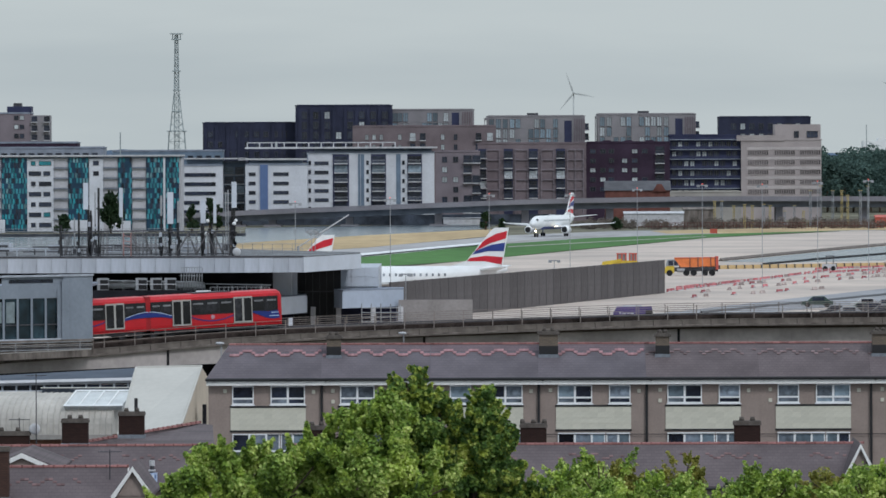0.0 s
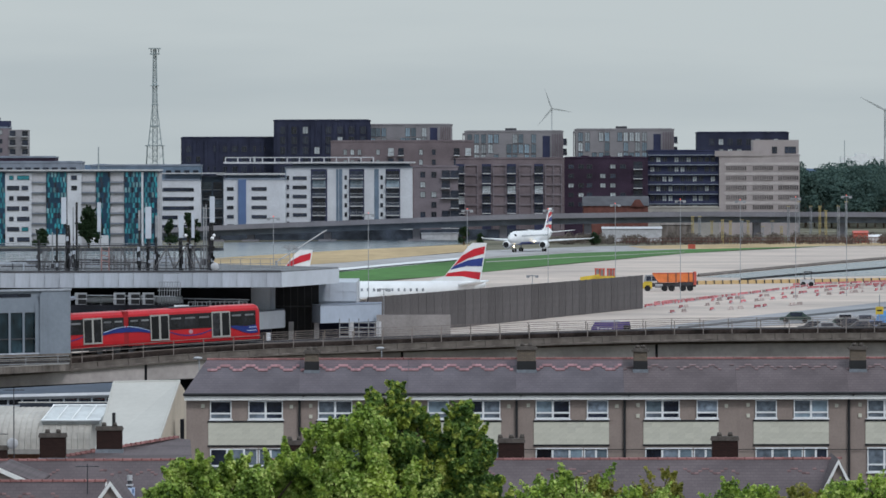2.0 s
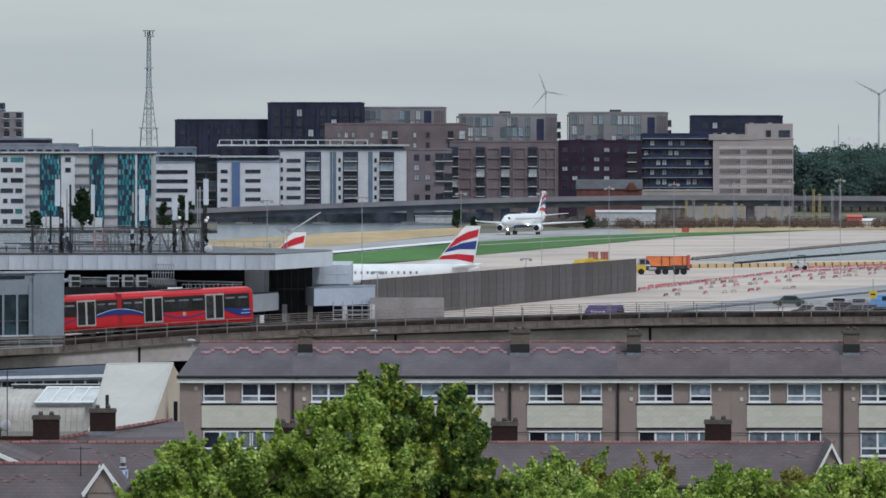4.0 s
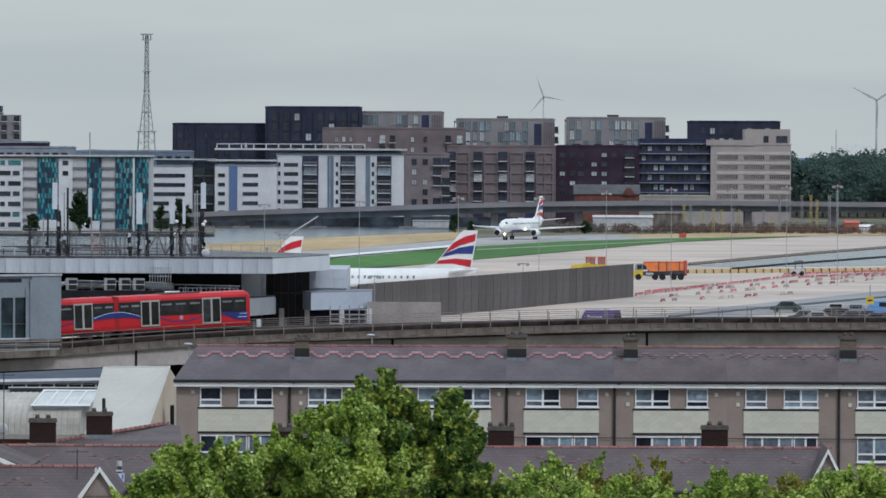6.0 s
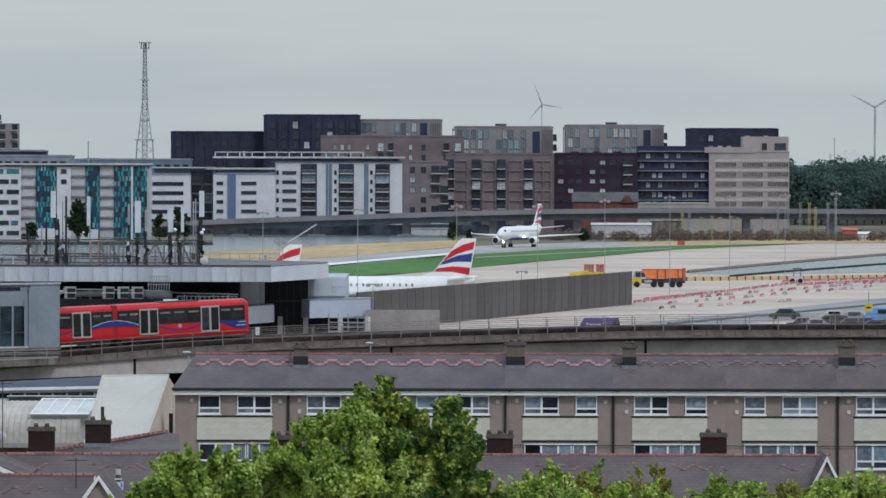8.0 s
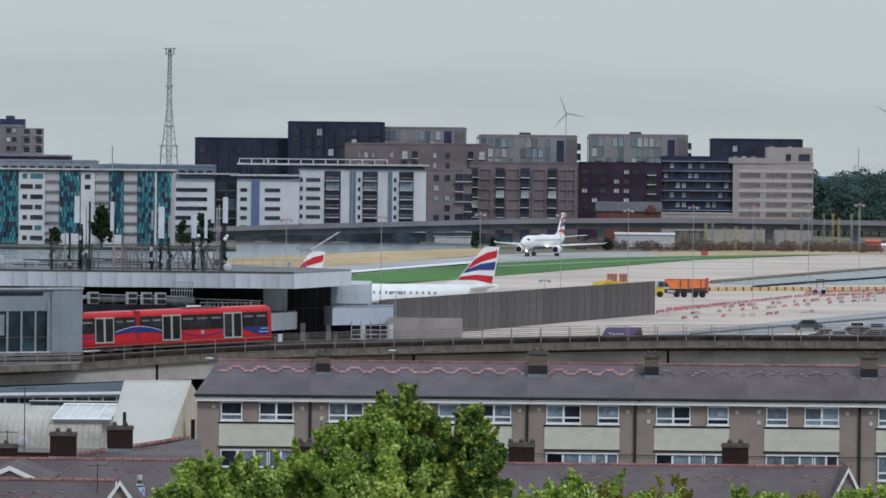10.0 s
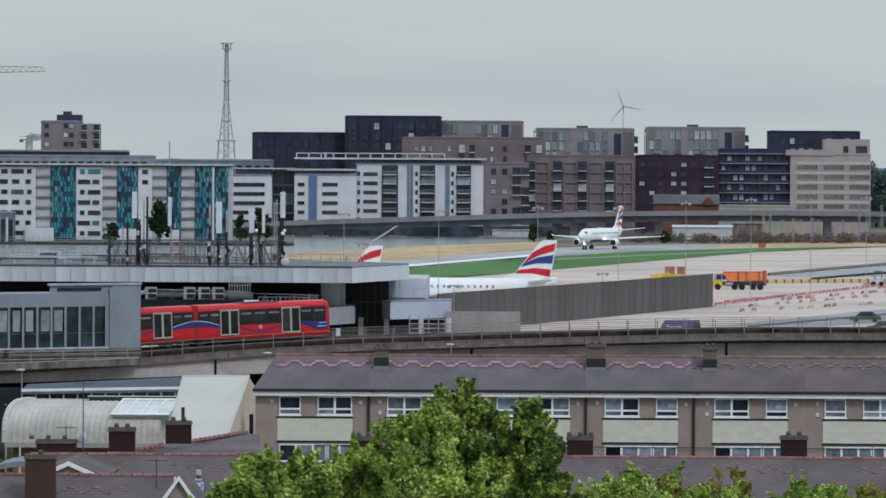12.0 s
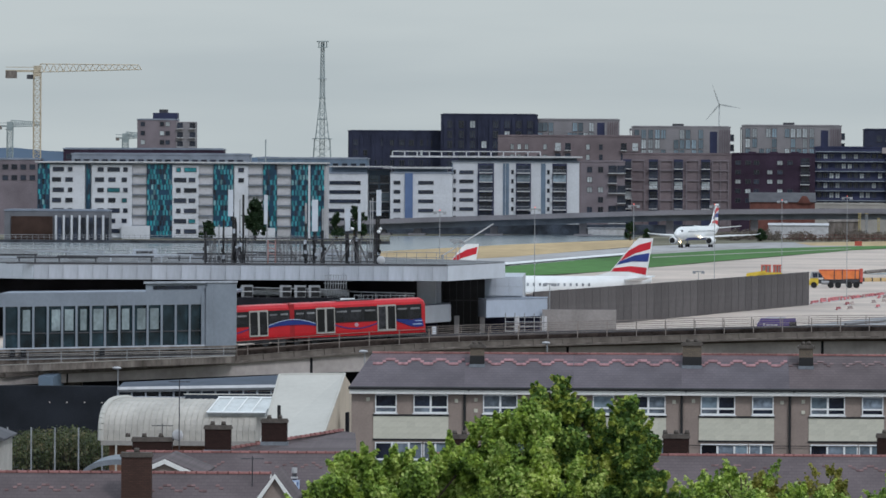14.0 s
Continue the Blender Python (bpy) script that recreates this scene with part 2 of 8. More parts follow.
LEAD = mat("lead_flashing", (0.20, 0.22, 0.25), 0.6, 0.1, 2)
DARK_CAP = mat("stack_cap", (0.115, 0.10, 0.09), 0.9, 0.15, 2)
FASCIA_WHITE = mat("white_fascia_board", (0.80, 0.79, 0.77), 0.6, 0.06, 0.5, 8)
PIPE_BLACK = mat("black_pipe", (0.02, 0.02, 0.022), 0.5, 0.1)
SHED_CREAM = mat("cream_metal_sheet", (0.47, 0.445, 0.41), 0.75, 0.08, 0.5, 3)
SHED_WHITE = mat("white_metal_sheet", (0.50, 0.485, 0.45), 0.85, 0.03, 0.3, 3)
BARK = mat("bark", (0.10, 0.075, 0.055), 0.95, 0.25, 3, 20)
SCREEN_BLUE = mat("blue_sign", (0.12, 0.3, 0.62), 0.5, 0.05)
LAMP_RED = glow("red_obstacle_lamp", (1.0, 0.16, 0.12), 0.45)
# distance haze is mixed into these blue-green leaf colours
HAZED_LEAF_COLS = ((0.062, 0.098, 0.092), (0.08, 0.126, 0.11), (0.105, 0.155, 0.13))
LAMP_WARM = glow("warm_landing_lamp", (1.0, 0.78, 0.42), 9.0)
TURBINE_GREY = mat("turbine_grey_paint", (0.42, 0.44, 0.44), 0.6, 0.05)
# hill colour is the blue of distance haze
HILL = mat("haze_blue_hill", (0.10, 0.14, 0.20), 1.0, 0.1, 0.002, 0.02)


def leaf_mat(name, c1, c2, c3):
    m = bpy.data.materials.new(name)
    m.use_nodes = True
    n, l = m.node_tree.nodes, m.node_tree.links
    b = n["Principled BSDF"]
    g = n.new("ShaderNodeNewGeometry")
    r = n.new("ShaderNodeValToRGB")
    r.color_ramp.elements[0].color, r.color_ramp.elements[1].color = (*c1, 1), (*c3, 1)
    e = r.color_ramp.elements.new(0.55)
    e.color = (*c2, 1)
    tc = n.new("ShaderNodeTexCoord")
    nz = n.new("ShaderNodeTexNoise")
    nz.inputs["Scale"].default_value = 1.1
    nz.inputs["Detail"].default_value = 2.0
    l.new(tc.outputs["Object"], nz.inputs["Vector"])
    spread = n.new("ShaderNodeMapRange")
    spread.inputs[1].default_value, spread.inputs[2].default_value = 0.36, 0.64
    l.new(nz.outputs[0], spread.inputs[0])
    mx = n.new("ShaderNodeMix")
    mx.inputs[0].default_value = 0.42
    l.new(g.outputs["Random Per Island"], mx.inputs[2])
    l.new(spread.outputs[0], mx.inputs[3])
    l.new(mx.outputs[0], r.inputs[0])
    l.new(r.outputs[0], b.inputs["Base Color"])
    b.inputs["Roughness"].default_value = 0.5
    b.inputs["Specular IOR Level"].default_value = 0.25
    tr = n.new("ShaderNodeBsdfTranslucent")
    l.new(r.outputs[0], tr.inputs[0])
    ms = n.new("ShaderNodeMixShader")
    ms.inputs[0].default_value = 0.33
    l.new(b.outputs[0], ms.inputs[1])
    l.new(tr.outputs[0], ms.inputs[2])
    l.new(ms.outputs[0], n["Material Output"].inputs[0])
    return m


LEAF = leaf_mat("green_leaves", (0.035, 0.075, 0.018), (0.26, 0.39, 0.06), (0.78, 0.84, 0.30))
LEAF_OLIVE = leaf_mat("olive_leaves", (0.13, 0.15, 0.03), (0.30, 0.29, 0.06), (0.52, 0.46, 0.13))
# light green of shoots, with sunlit highlights mixed into the colour
LEAF_LIGHT = leaf_mat("highlight_shoot_leaves", (0.18, 0.29, 0.04), (0.46, 0.58, 0.10), (0.84, 0.88, 0.36))
LEAF_TIPPED = leaf_mat("yellow_tipped_leaves", (0.025, 0.055, 0.014), (0.11, 0.20, 0.04), (0.42, 0.52, 0.11))
LEAF_YELLOW = leaf_mat("yellow_shoot_leaves", (0.16, 0.24, 0.035), (0.42, 0.49, 0.08), (0.82, 0.83, 0.28))
LEAF_DARK = leaf_mat("dark_leaves", (0.018, 0.038, 0.018), (0.03, 0.06, 0.026), (0.055, 0.085, 0.035))

# ---- building helpers ----
def box(bm, x0, x1, y0, y1, z0, z1):
    v = [bm.verts.new(p) for p in ((x0, y0, z0), (x1, y0, z0), (x1, y1, z0), (x0, y1, z0), (x0, y0, z1), (x1, y0, z1), (x1, y1, z1), (x0, y1, z1))]
    for q in ((0, 3, 2, 1), (4, 5, 6, 7), (0, 1, 5, 4), (1, 2, 6, 5), (2, 3, 7, 6), (3, 0, 4, 7)):
        bm.faces.new([v[i] for i in q])
    return bm


def boxes(*bs):
    bm = bmesh.new()
    for b in bs:
        box(bm, *b)
    return bm


def beam(bm, a, b, r, n=4):
    """A round or square bar from a to b."""
    a, b = Vector(a), Vector(b)
    d = (b - a).normalized()
    s = d.orthogonal().normalized()
    t = d.cross(s)
    rings = []
    for p in (a, b):
        rings.append([bm.verts.new(p + r * (math.cos(2 * math.pi * (i + 0.5) / n) * s + math.sin(2 * math.pi * (i + 0.5) / n) * t)) for i in range(n)])
    for i in range(n):
        bm.faces.new((rings[0][i], rings[0][(i + 1) % n], rings[1][(i + 1) % n], rings[1][i]))
    bm.faces.new(rings[0][::-1])
    bm.faces.new(rings[1])
    return bm


def prism(bm, outline, y0, y1, axis="y"):
    """An outline of (x, z) drawn out from y0 to y1; axis x takes it as (y, z) along x, axis z as (x, y) along z."""
    def place(a, b, c):
        return {"y": (a, c, b), "x": (c, a, b), "z": (a, b, c)}[axis]
    f0 = [bm.verts.new(place(a, b, y0)) for a, b in outline]
    f1 = [bm.verts.new(place(a, b, y1)) for a, b in outline]
    k = len(outline)
    bm.faces.new(f0)
    bm.faces.new(f1[::-1])
    for i in range(k):
        bm.faces.new((f0[i], f1[i], f1[(i + 1) % k], f0[(i + 1) % k]))
    bmesh.ops.recalc_face_normals(bm, faces=bm.faces[:])
    return bm


def mesh_of(name, bm, material, smooth=False):
    me = bpy.data.meshes.new(name)
    bm.normal_update()
    bm.to_mesh(me)
    bm.free()
    me.materials.append(material)
    if smooth:
        for p in me.polygons:
            p.use_smooth = True
    return me


def part(name, bm, material, parent=None, label="", smooth=False, at=None):
    ob = new(name, mesh_of(name, bm, material, smooth))
    if parent:
        ob.parent = parent
    if at:
        ob.location = at
    if label:
        tagged(ob, label)
    return ob


def piece(name, me, parent, at, turn=0.0):
    """An alike piece that shares its mesh."""
    ob = new(name, me)
    ob.parent = parent
    ob.location = at
    ob.rotation_euler[2] = turn
    return ob


def thing(name, label, category, at=(0, 0, 0), group="", turn=0.0, kind=""):
    e = new(name)
    e.empty_display_size = 0.3
    e.location = at
    e.rotation_euler[2] = turn
    return tagged(e, label, category, group, kind)


def solo(name, bm, material, label, category, kind="", group="", at=None, smooth=False):
    ob = part(name, bm, material, None, "", smooth, at)
    return tagged(ob, label, category, group, kind)


MESHES = {}


def window_meshes(w, h, d=0.14, bars=(), frame=None, glass=None, edge=0.09):
    """Frame ring with bars, and one pane; kept by size."""
    key = (round(w, 2), round(h, 2), tuple(bars), frame.name, glass.name, edge)
    if key not in MESHES:
        bm = bmesh.new()
        box(bm, -w / 2, w / 2, -d, 0.02, 0, edge)
        box(bm, -w / 2, w / 2, -d, 0.02, h - edge, h)
        box(bm, -w / 2, -w / 2 + edge, -d, 0.02, edge, h - edge)
        box(bm, w / 2 - edge, w / 2, -d, 0.02, edge, h - edge)
        for b in bars:
            box(bm, -w / 2 + w * b - edge / 2, -w / 2 + w * b + edge / 2, -d + 0.01, 0.02, edge, h - edge)
        MESHES[key] = (mesh_of("window", bm, frame), mesh_of("pane", boxes((-w / 2 + edge, w / 2 - edge, -d * 0.45, 0.01, edge, h - edge)), glass))
    return MESHES[key]


def window(parent, x, y, z, w, h, frame, glass, bars=(), edge=0.09, d=0.14):
    fm, pm = window_meshes(w, h, d, bars, frame, glass, edge)
    fr = piece("window", fm, parent, (x, y, z))
    piece("pane", pm, fr, (0, 0, 0))
    return fr


def block(name, label, x0, x1, y0, depth, z1, material, roof=None, group="buildings on the far quay", z0=0.0, category="building"):
    """A flat-roofed building: body, parapet roof. Its parts are set in metres from its base corner."""
    e = thing(name, label, category, (x0, y0, 0), group)
    w = x1 - x0
    part("wall", boxes((0, w, 0, depth, z0, z1)), material, e)
    part("roof", boxes((-0.15, w + 0.15, -0.15, depth + 0.15, z1 + 0.004, z1 + 0.35), (0.5, w - 0.5, 0.5, depth - 0.5, z1 + 0.35, z1 + 0.5)), roof or GREY_ROOF, e)
    return e


def balcony(parent, x, y, z, w, h, deep=1.2, glass=None, rail=None):
    """Recessed glazing with a slab and a barred front."""
    key = ("balcony", round(w, 2), round(h, 2), deep, (glass or GLASS).name, (rail or DARK_STEEL).name)
    if key not in MESHES:
        bm = bmesh.new()
        box(bm, -w / 2, w / 2, -deep, -deep + 0.06, 0.95, 1.05)
        box(bm, -w / 2, w / 2, -deep, -deep + 0.06, 0.12, 0.2)
        k = max(3, int(w / 0.45))
        for i in range(k + 1):
            xx = -w / 2 + 0.03 + (w - 0.06) * i / k
            box(bm, xx - 0.03, xx + 0.03, -deep, -deep + 0.05, 0.2, 0.95)
        MESHES[key] = (mesh_of("balcony", boxes((-w / 2, w / 2, -deep, 0, -0.12, 0.12)), SLAB), mesh_of("railing", bm, rail or DARK_STEEL),
                       mesh_of("pane", boxes((-w / 2 + 0.1, w / 2 - 0.1, -0.08, 0.02, 0.12, h - 0.25)), glass or GLASS))
    a, b, c = MESHES[key]
    o = piece("balcony", a, parent, (x, y, z))
    piece("railing", b, o, (0, 0, 0))
    piece("pane", c, o, (0, 0, 0))
    return o


def sheet(name, pts, z, material, label, category):
    """A flat piece of ground."""
    bm = bmesh.new()
    f = bm.faces.new([bm.verts.new((x, y, z)) for x, y in pts])
    bm.normal_update()
    if f.normal.z < 0:
        f.normal_flip()
    return solo(name, bm, material, label, category, "structure")


# ---- ground and water ----
bm = bmesh.new()
bmesh.ops.create_grid(bm, x_segments=8, y_segments=8, size=1)
for v in bm.verts:
    v.co = Vector((v.co.x * 3000, 2450 + v.co.y * 2500, 0))
solo("ground", bm, GROUND, "flat rough ground of grass and tarmac out to the horizon", "ground", "structure")
sheet("street", [(-60, 120), (60, 120), (60, 640), (-90, 640), (-90, 450)], 0.02, ASPHALT, "dark asphalt street between the terraces", "road")
sheet("apron", [(-67.9, 728), (-129.2, 1384), (-18.4, 1290), (20.7, 1518), (55.5, 1720), (93.7, 1843), (164.8, 1905), (63.0, 728)], 0.03, APRON, "pale beige concrete apron of the airport", "apron")
sheet("runway", [(-124.9, 1339), (-145.5, 1559), (-44.5, 1494), (-23.7, 1577), (9.1, 1785), (37.1, 1867), (107.2, 1931), (151.0, 1918), (93.7, 1843), (29.0, 1730), (2.0, 1603), (-21.6, 1433), (-47.3, 1261)], 0.06, RUNWAY, "grey asphalt runway with pale edges", "runway")
sheet("mown_grass", [(-32.5, 1378), (-21.8, 1448), (2.0, 1603), (29.0, 1730), (57.9, 1796), (97.5, 1861), (71.4, 1785), (55.5, 1720), (20.8, 1526), (-0.4, 1391), (-19.8, 1314), (-35.9, 1208)], 0.09, GRASS_GREEN, "bright green mown grass beside the runway", "grass")
sheet("dry_grass", [(-60.5, 1612), (-50.3, 1669), (-25.6, 1796), (2.4, 1905), (8.3, 1918), (7.1, 1785), (-10.8, 1660), (-22.5, 1577), (-38.9, 1502), (-54.1, 1441)], 0.09, GRASS_DRY, "dry yellow grass strip between dock and runway", "grass")
sheet("dry_verge", [(45.7, 1867), (76.7, 1918), (139.0, 1957), (133.5, 1879), (94.6, 1861), (65.3, 1808), (48.5, 1808)], 0.08, GRASS_DRY, "dry straw-coloured verge beside the taxiway", "grass")
sheet("dock_water", [(-171.8, 1796), (-95.2, 1796), (-55.8, 1796), (-61.0, 1971), (-10.1, 2042), (7.2, 2013), (2.4, 1918), (-25.6, 1796), (-50.3, 1669), (-60.5, 1612), (-70.6, 1559), (-139.2, 1455)], 0.05, WATER, "calm grey-blue dock water", "water")
sheet("inner_dock_water", [(46.9, 1371), (61.0, 1441), (78.8, 1526), (98.0, 1612), (131.2, 1752), (109.0, 1455), (84.1, 1384), (70.8, 1371), (57.5, 1358)], 0.05, WATER, "still grey dock water beside the taxiway", "water")
sheet("service_road", [(15.4, 921), (27.1, 962), (40.8, 1021), (69.0, 1135), (97.2, 1234), (86.0, 1092), (62.7, 1032), (38.1, 952), (25.7, 910)], 0.05, SERVICE_ROAD, "grey service road beside the dock", "road")
sheet("taxiway_line", [(8.0, 1585), (27.7, 1655), (56.5, 1752), (56.2, 1743), (27.5, 1644), (7.9, 1573)], 0.12, PALE_CONCRETE, "pale concrete strip across the mown grass", "marking")
sheet("runway_edge", [(-35.2, 1440), (-21.2, 1498), (2.3, 1652), (2.0, 1603), (-20.7, 1448), (-33.9, 1391)], 0.12, PAINT_WHITE, "worn white line on the runway edge", "marking")
sheet("runway_line", [(-25.0, 1441), (-10.0, 1542), (15.3, 1699), (35.4, 1785), (35.2, 1776), (15.2, 1685), (-9.9, 1526), (-24.7, 1423)], 0.12, PALE_CONCRETE, "pale worn band along the runway", "marking")

# ---- viaduct: centre line by x, y and the height of its edge ----
VX = [-59.74, -54.93, -40.42, -30.43, -20.12, 0.85, 19.51, 42.24, 55.06]
VY = [640, 650, 665, 672, 676, 682, 687.5, 695, 699]
VZ = [2.85, 2.98, 3.35, 4.05, 4.78, 5.42, 5.88, 5.83, 5.74]
# height of the track, which climbs more gently than the edge
# GZ: height of the girder underside
GZ = [1.25, 1.28, 1.45, 1.76, 2.0, 2.4, 2.6, 2.7, 2.7]
TZ = [2.65, 2.90, 3.80, 4.44, 4.97, 5.50, 5.90, 5.83, 5.74]


def line_at(x, heights=VZ):
    ys, zs = [], []
    for dx in (-6, -3, 0, 3, 6):
        ys.append(float(np.interp(x + dx, VX, VY)))
        zs.append(float(np.interp(x + dx, VX, heights)))
    return sum(ys) / 5, sum(zs) / 5


def ribbon(y0, y1, z0, z1, xa=-65.0, xb=55.0, step=1.5, heights=VZ, under=None):
    """A box section that follows the viaduct, offset from its near edge."""
    bm = bmesh.new()
    prev = None
    x = xa
    n = int((xb - xa) / step)
    for i in range(n + 1):
        x = xa + (xb - xa) * i / n
        y, z = line_at(x, heights)
        zl = line_at(x, under)[1] if under else z + z0
        ring = [bm.verts.new(p) for p in ((x, y + y0, zl), (x, y + y1, zl), (x, y + y1, z + z1), (x, y + y0, z + z1))]
        if prev:
            for k in range(4):
                bm.faces.new((prev[k], ring[k], ring[(k + 1) % 4], prev[(k + 1) % 4]))
        else:
            bm.faces.new(ring)
        prev = ring
    bm.faces.new(prev[::-1])
    bmesh.ops.recalc_face_normals(bm, faces=bm.faces[:])
    return bm


viaduct = thing("viaduct", "weathered concrete railway viaduct with steel handrails", "viaduct", kind="structure")
part("deck", ribbon(0.0, 9.5, -0.98, -0.75), CONCRETE, viaduct)
part("girder", ribbon(0.3, 8.2, 0, -0.98, -65.0, -22.0, under=GZ), GIRDER, viaduct, "smooth grey concrete girder")
part("girder", ribbon(1.6, 8.2, 0, -0.98, -21.99, 55.0, under=GZ), GIRDER, viaduct, "smooth grey concrete girder")
part("parapet", ribbon(9.2, 9.5, -0.75, -0.1), CONCRETE, viaduct)
for k, oy in enumerate((2.75, 4.2, 5.9, 7.35)):
    part("rail", ribbon(oy, oy + 0.08, 0.0, 0.13, heights=TZ), DARK_STEEL, viaduct)
# rust browns of bed and trough are darkened for shadow along the deck
part("ballast", ribbon(0.96, 9.1, -1.25, 0.0, heights=TZ), mat("track_bed", (0.09, 0.07, 0.062), 0.95, 0.2, 0.5, 6), viaduct, "rust-brown track bed")
part("cable_trough", ribbon(0.6, 0.95, -0.75, 0.12), mat("rusty_shade_trough", (0.05, 0.038, 0.034), 0.95, 0.3, 0.8, 6), viaduct, "dark rusty cable trough")
EDGE_STEP = 2.75
bm_panel = boxes((-1.36, 1.36, 0.03, 0.28, -0.85, -0.34), (-1.37, -1.13, -0.08, 0.03, -0.85, -0.3), (-1.37, 1.37, -0.12, 0.28, -0.97, -0.85), (-1.37, 1.37, -0.03, 0.3, -0.34, -0.28))
panel_mesh = mesh_of("parapet_panel", bm_panel, CONCRETE)
HANDRAIL = mat("dull_brown_handrail", (0.25, 0.215, 0.20), 0.7, 0.15, 0.8, 5)
post_mesh = mesh_of("post", boxes((-0.04, 0.04, 0.1, 0.18, -0.3, 1.05)), HANDRAIL)
x = -64.0
while x < 54:
    y, z = line_at(x)
    y2, z2 = line_at(x + 1)
    p = piece("parapet_panel", panel_mesh, viaduct, (x, y, z), math.atan2(y2 - y, 1.0))
    p.scale = (1.005 * math.hypot(1, y2 - y), 1, 1)
    p.rotation_euler[1] = -math.atan2(z2 - z, 1.0)
    piece("post", post_mesh, viaduct, (x, y, z))
    piece("post", post_mesh, viaduct, (x, y + 9.2, z))
    x += EDGE_STEP
for h in (0.25, 0.62, 1.0):
    part("handrail", ribbon(0.1, 0.15, h, h + 0.05), HANDRAIL, viaduct)
    part("handrail", ribbon(9.3, 9.35, h, h + 0.05), HANDRAIL, viaduct)
for xp in (-28.03, -49.37, 19.58, -4.43, 44.28):
    y, z = line_at(xp)
    zl = line_at(xp, GZ)[1]
    part("pier", boxes((xp - 0.9, xp + 0.9, y + 5.2, y + 7.6, 0, zl)), CONCRETE, viaduct)
    part("bearing_joint", boxes((xp - 0.12, xp + 0.12, y + (0.23 if xp < -22 else 1.53), y + (0.3 if xp < -22 else 1.6), zl, z - 0.98)), SHADE_BLACK, viaduct)

# ---- far quay: white and teal student blocks ----
def wall_strip(parent, x0, x1, z0, z1, y, material, proud=0.3):
    return part("wall_panel", boxes((x0, x1, y - proud, y, z0, z1)), material, parent)


FA = 1880
a0 = -149.25
teal_block = block("student_block", "long white seven-storey block with dark teal glazed bays", a0, -74.63, FA, 16, 19.08, CREAM_RENDER)
part("roof_edge", boxes((-0.6, 74.909, -1.4, 16.5, 19.08 + 0.5, 19.67 + 0.3)), SLAB, teal_block, "thin pale projecting roof edge")
ST = 2.6524
zrow = [0.72 + ST * i for i in range(7)]
px = 0.14574


def ax(x):
    """Metres along the block from a position counted along its front."""
    return (x + 240) * px


# white window walls
for xa, xb in ((-218, -156), (-144, -72), (-1, 46), (109, 134)):
    wall_strip(teal_block, ax(xa), ax(xb), 0.4, zrow[6] + ST * 0.9, 0, WHITE_RENDER, 0.5)
rng = random.Random(4)
for i in range(7):
    for (xc, w) in ((-206, 16), (-184, 13), (-130, 16), (-108, 13), (-86, 9), (13, 22), (34, 12)) if i % 2 else ((-203, 20), (-182, 8), (-128, 11), (-105, 22), (-84, 8), (10, 8), (31, 22)):
        window(teal_block, ax(xc), -0.5, zrow[i] + 0.7, w * px, 1.15, DARK_FRAME, GLASS_TEAL if rng.random() < 0.14 else GLASS)
    if i >= 5:
        window(teal_block, ax(121), -0.5, zrow[i] + 0.7, 10 * px, 1.15, DARK_FRAME, GLASS)
# plain bays with floor lines
for xa, xb in ((-72, -46), (46, 72), (134, 160), (184, 210)):
    for i in range(7):
        part("bay_panel", boxes((ax(xa) + 0.15, ax(xb) - 0.15, -0.25, 0, zrow[i] + 0.28, zrow[i] + ST - 0.1)), CREAM_RENDER, teal_block)
        part("floor_line", boxes((ax(xa), ax(xb), -0.9, 0, zrow[i] + ST - 0.1, zrow[i] + ST + 0.16)), GREY_ROOF, teal_block)
# dark teal bays of small shifted panes
teal_pane = {}
for xa, xb in ((-240, -218), (-154, -146), (-46, -1), (72, 107), (160, 184), (210, 240), (244, 268)):
    part("glazed_bay", boxes((ax(xa), ax(xb), -0.6, 0, 0.4, zrow[6] + ST)), TEAL_DARK, teal_block, "dark teal glazed bay")
    k = max(1, int((xb - xa) / 5.6))
    for i in range(7):
        for j in range(k):
            for half in (0, 1):
                r = rng.random()
                if r < 0.2:
                    continue
                m = TEAL if r > 0.66 else (PALE_TEAL if r > 0.56 else GLASS_TEAL if r > 0.4 else GLASS)
                if m.name not in teal_pane:
                    teal_pane[m.name] = mesh_of("pane", boxes((-0.26, 0.26, -0.08, 0, 0, 1.28)), m)
                xx = ax(xa) + (j + 0.5) * (ax(xb) - ax(xa)) / k + (0.2 if half else -0.1)
                piece("pane", teal_pane[m.name], teal_block, (xx, -0.6, zrow[i] + half * ST / 2 + 0.1))
part("corner_fin", boxes((ax(240), ax(243.5), -0.9, 0, 0.2, zrow[6] + ST)), WHITE_RENDER, teal_block)
for xa, xb, h in ((60, 110, 3.2), (-90, -40, 3.4), (150, 182, 3.0)):
    part("garden_wall", boxes((ax(xa), ax(xb), -2.5, -0.7, 0, h)), WHITE_RENDER, teal_block, "low white garden wall")

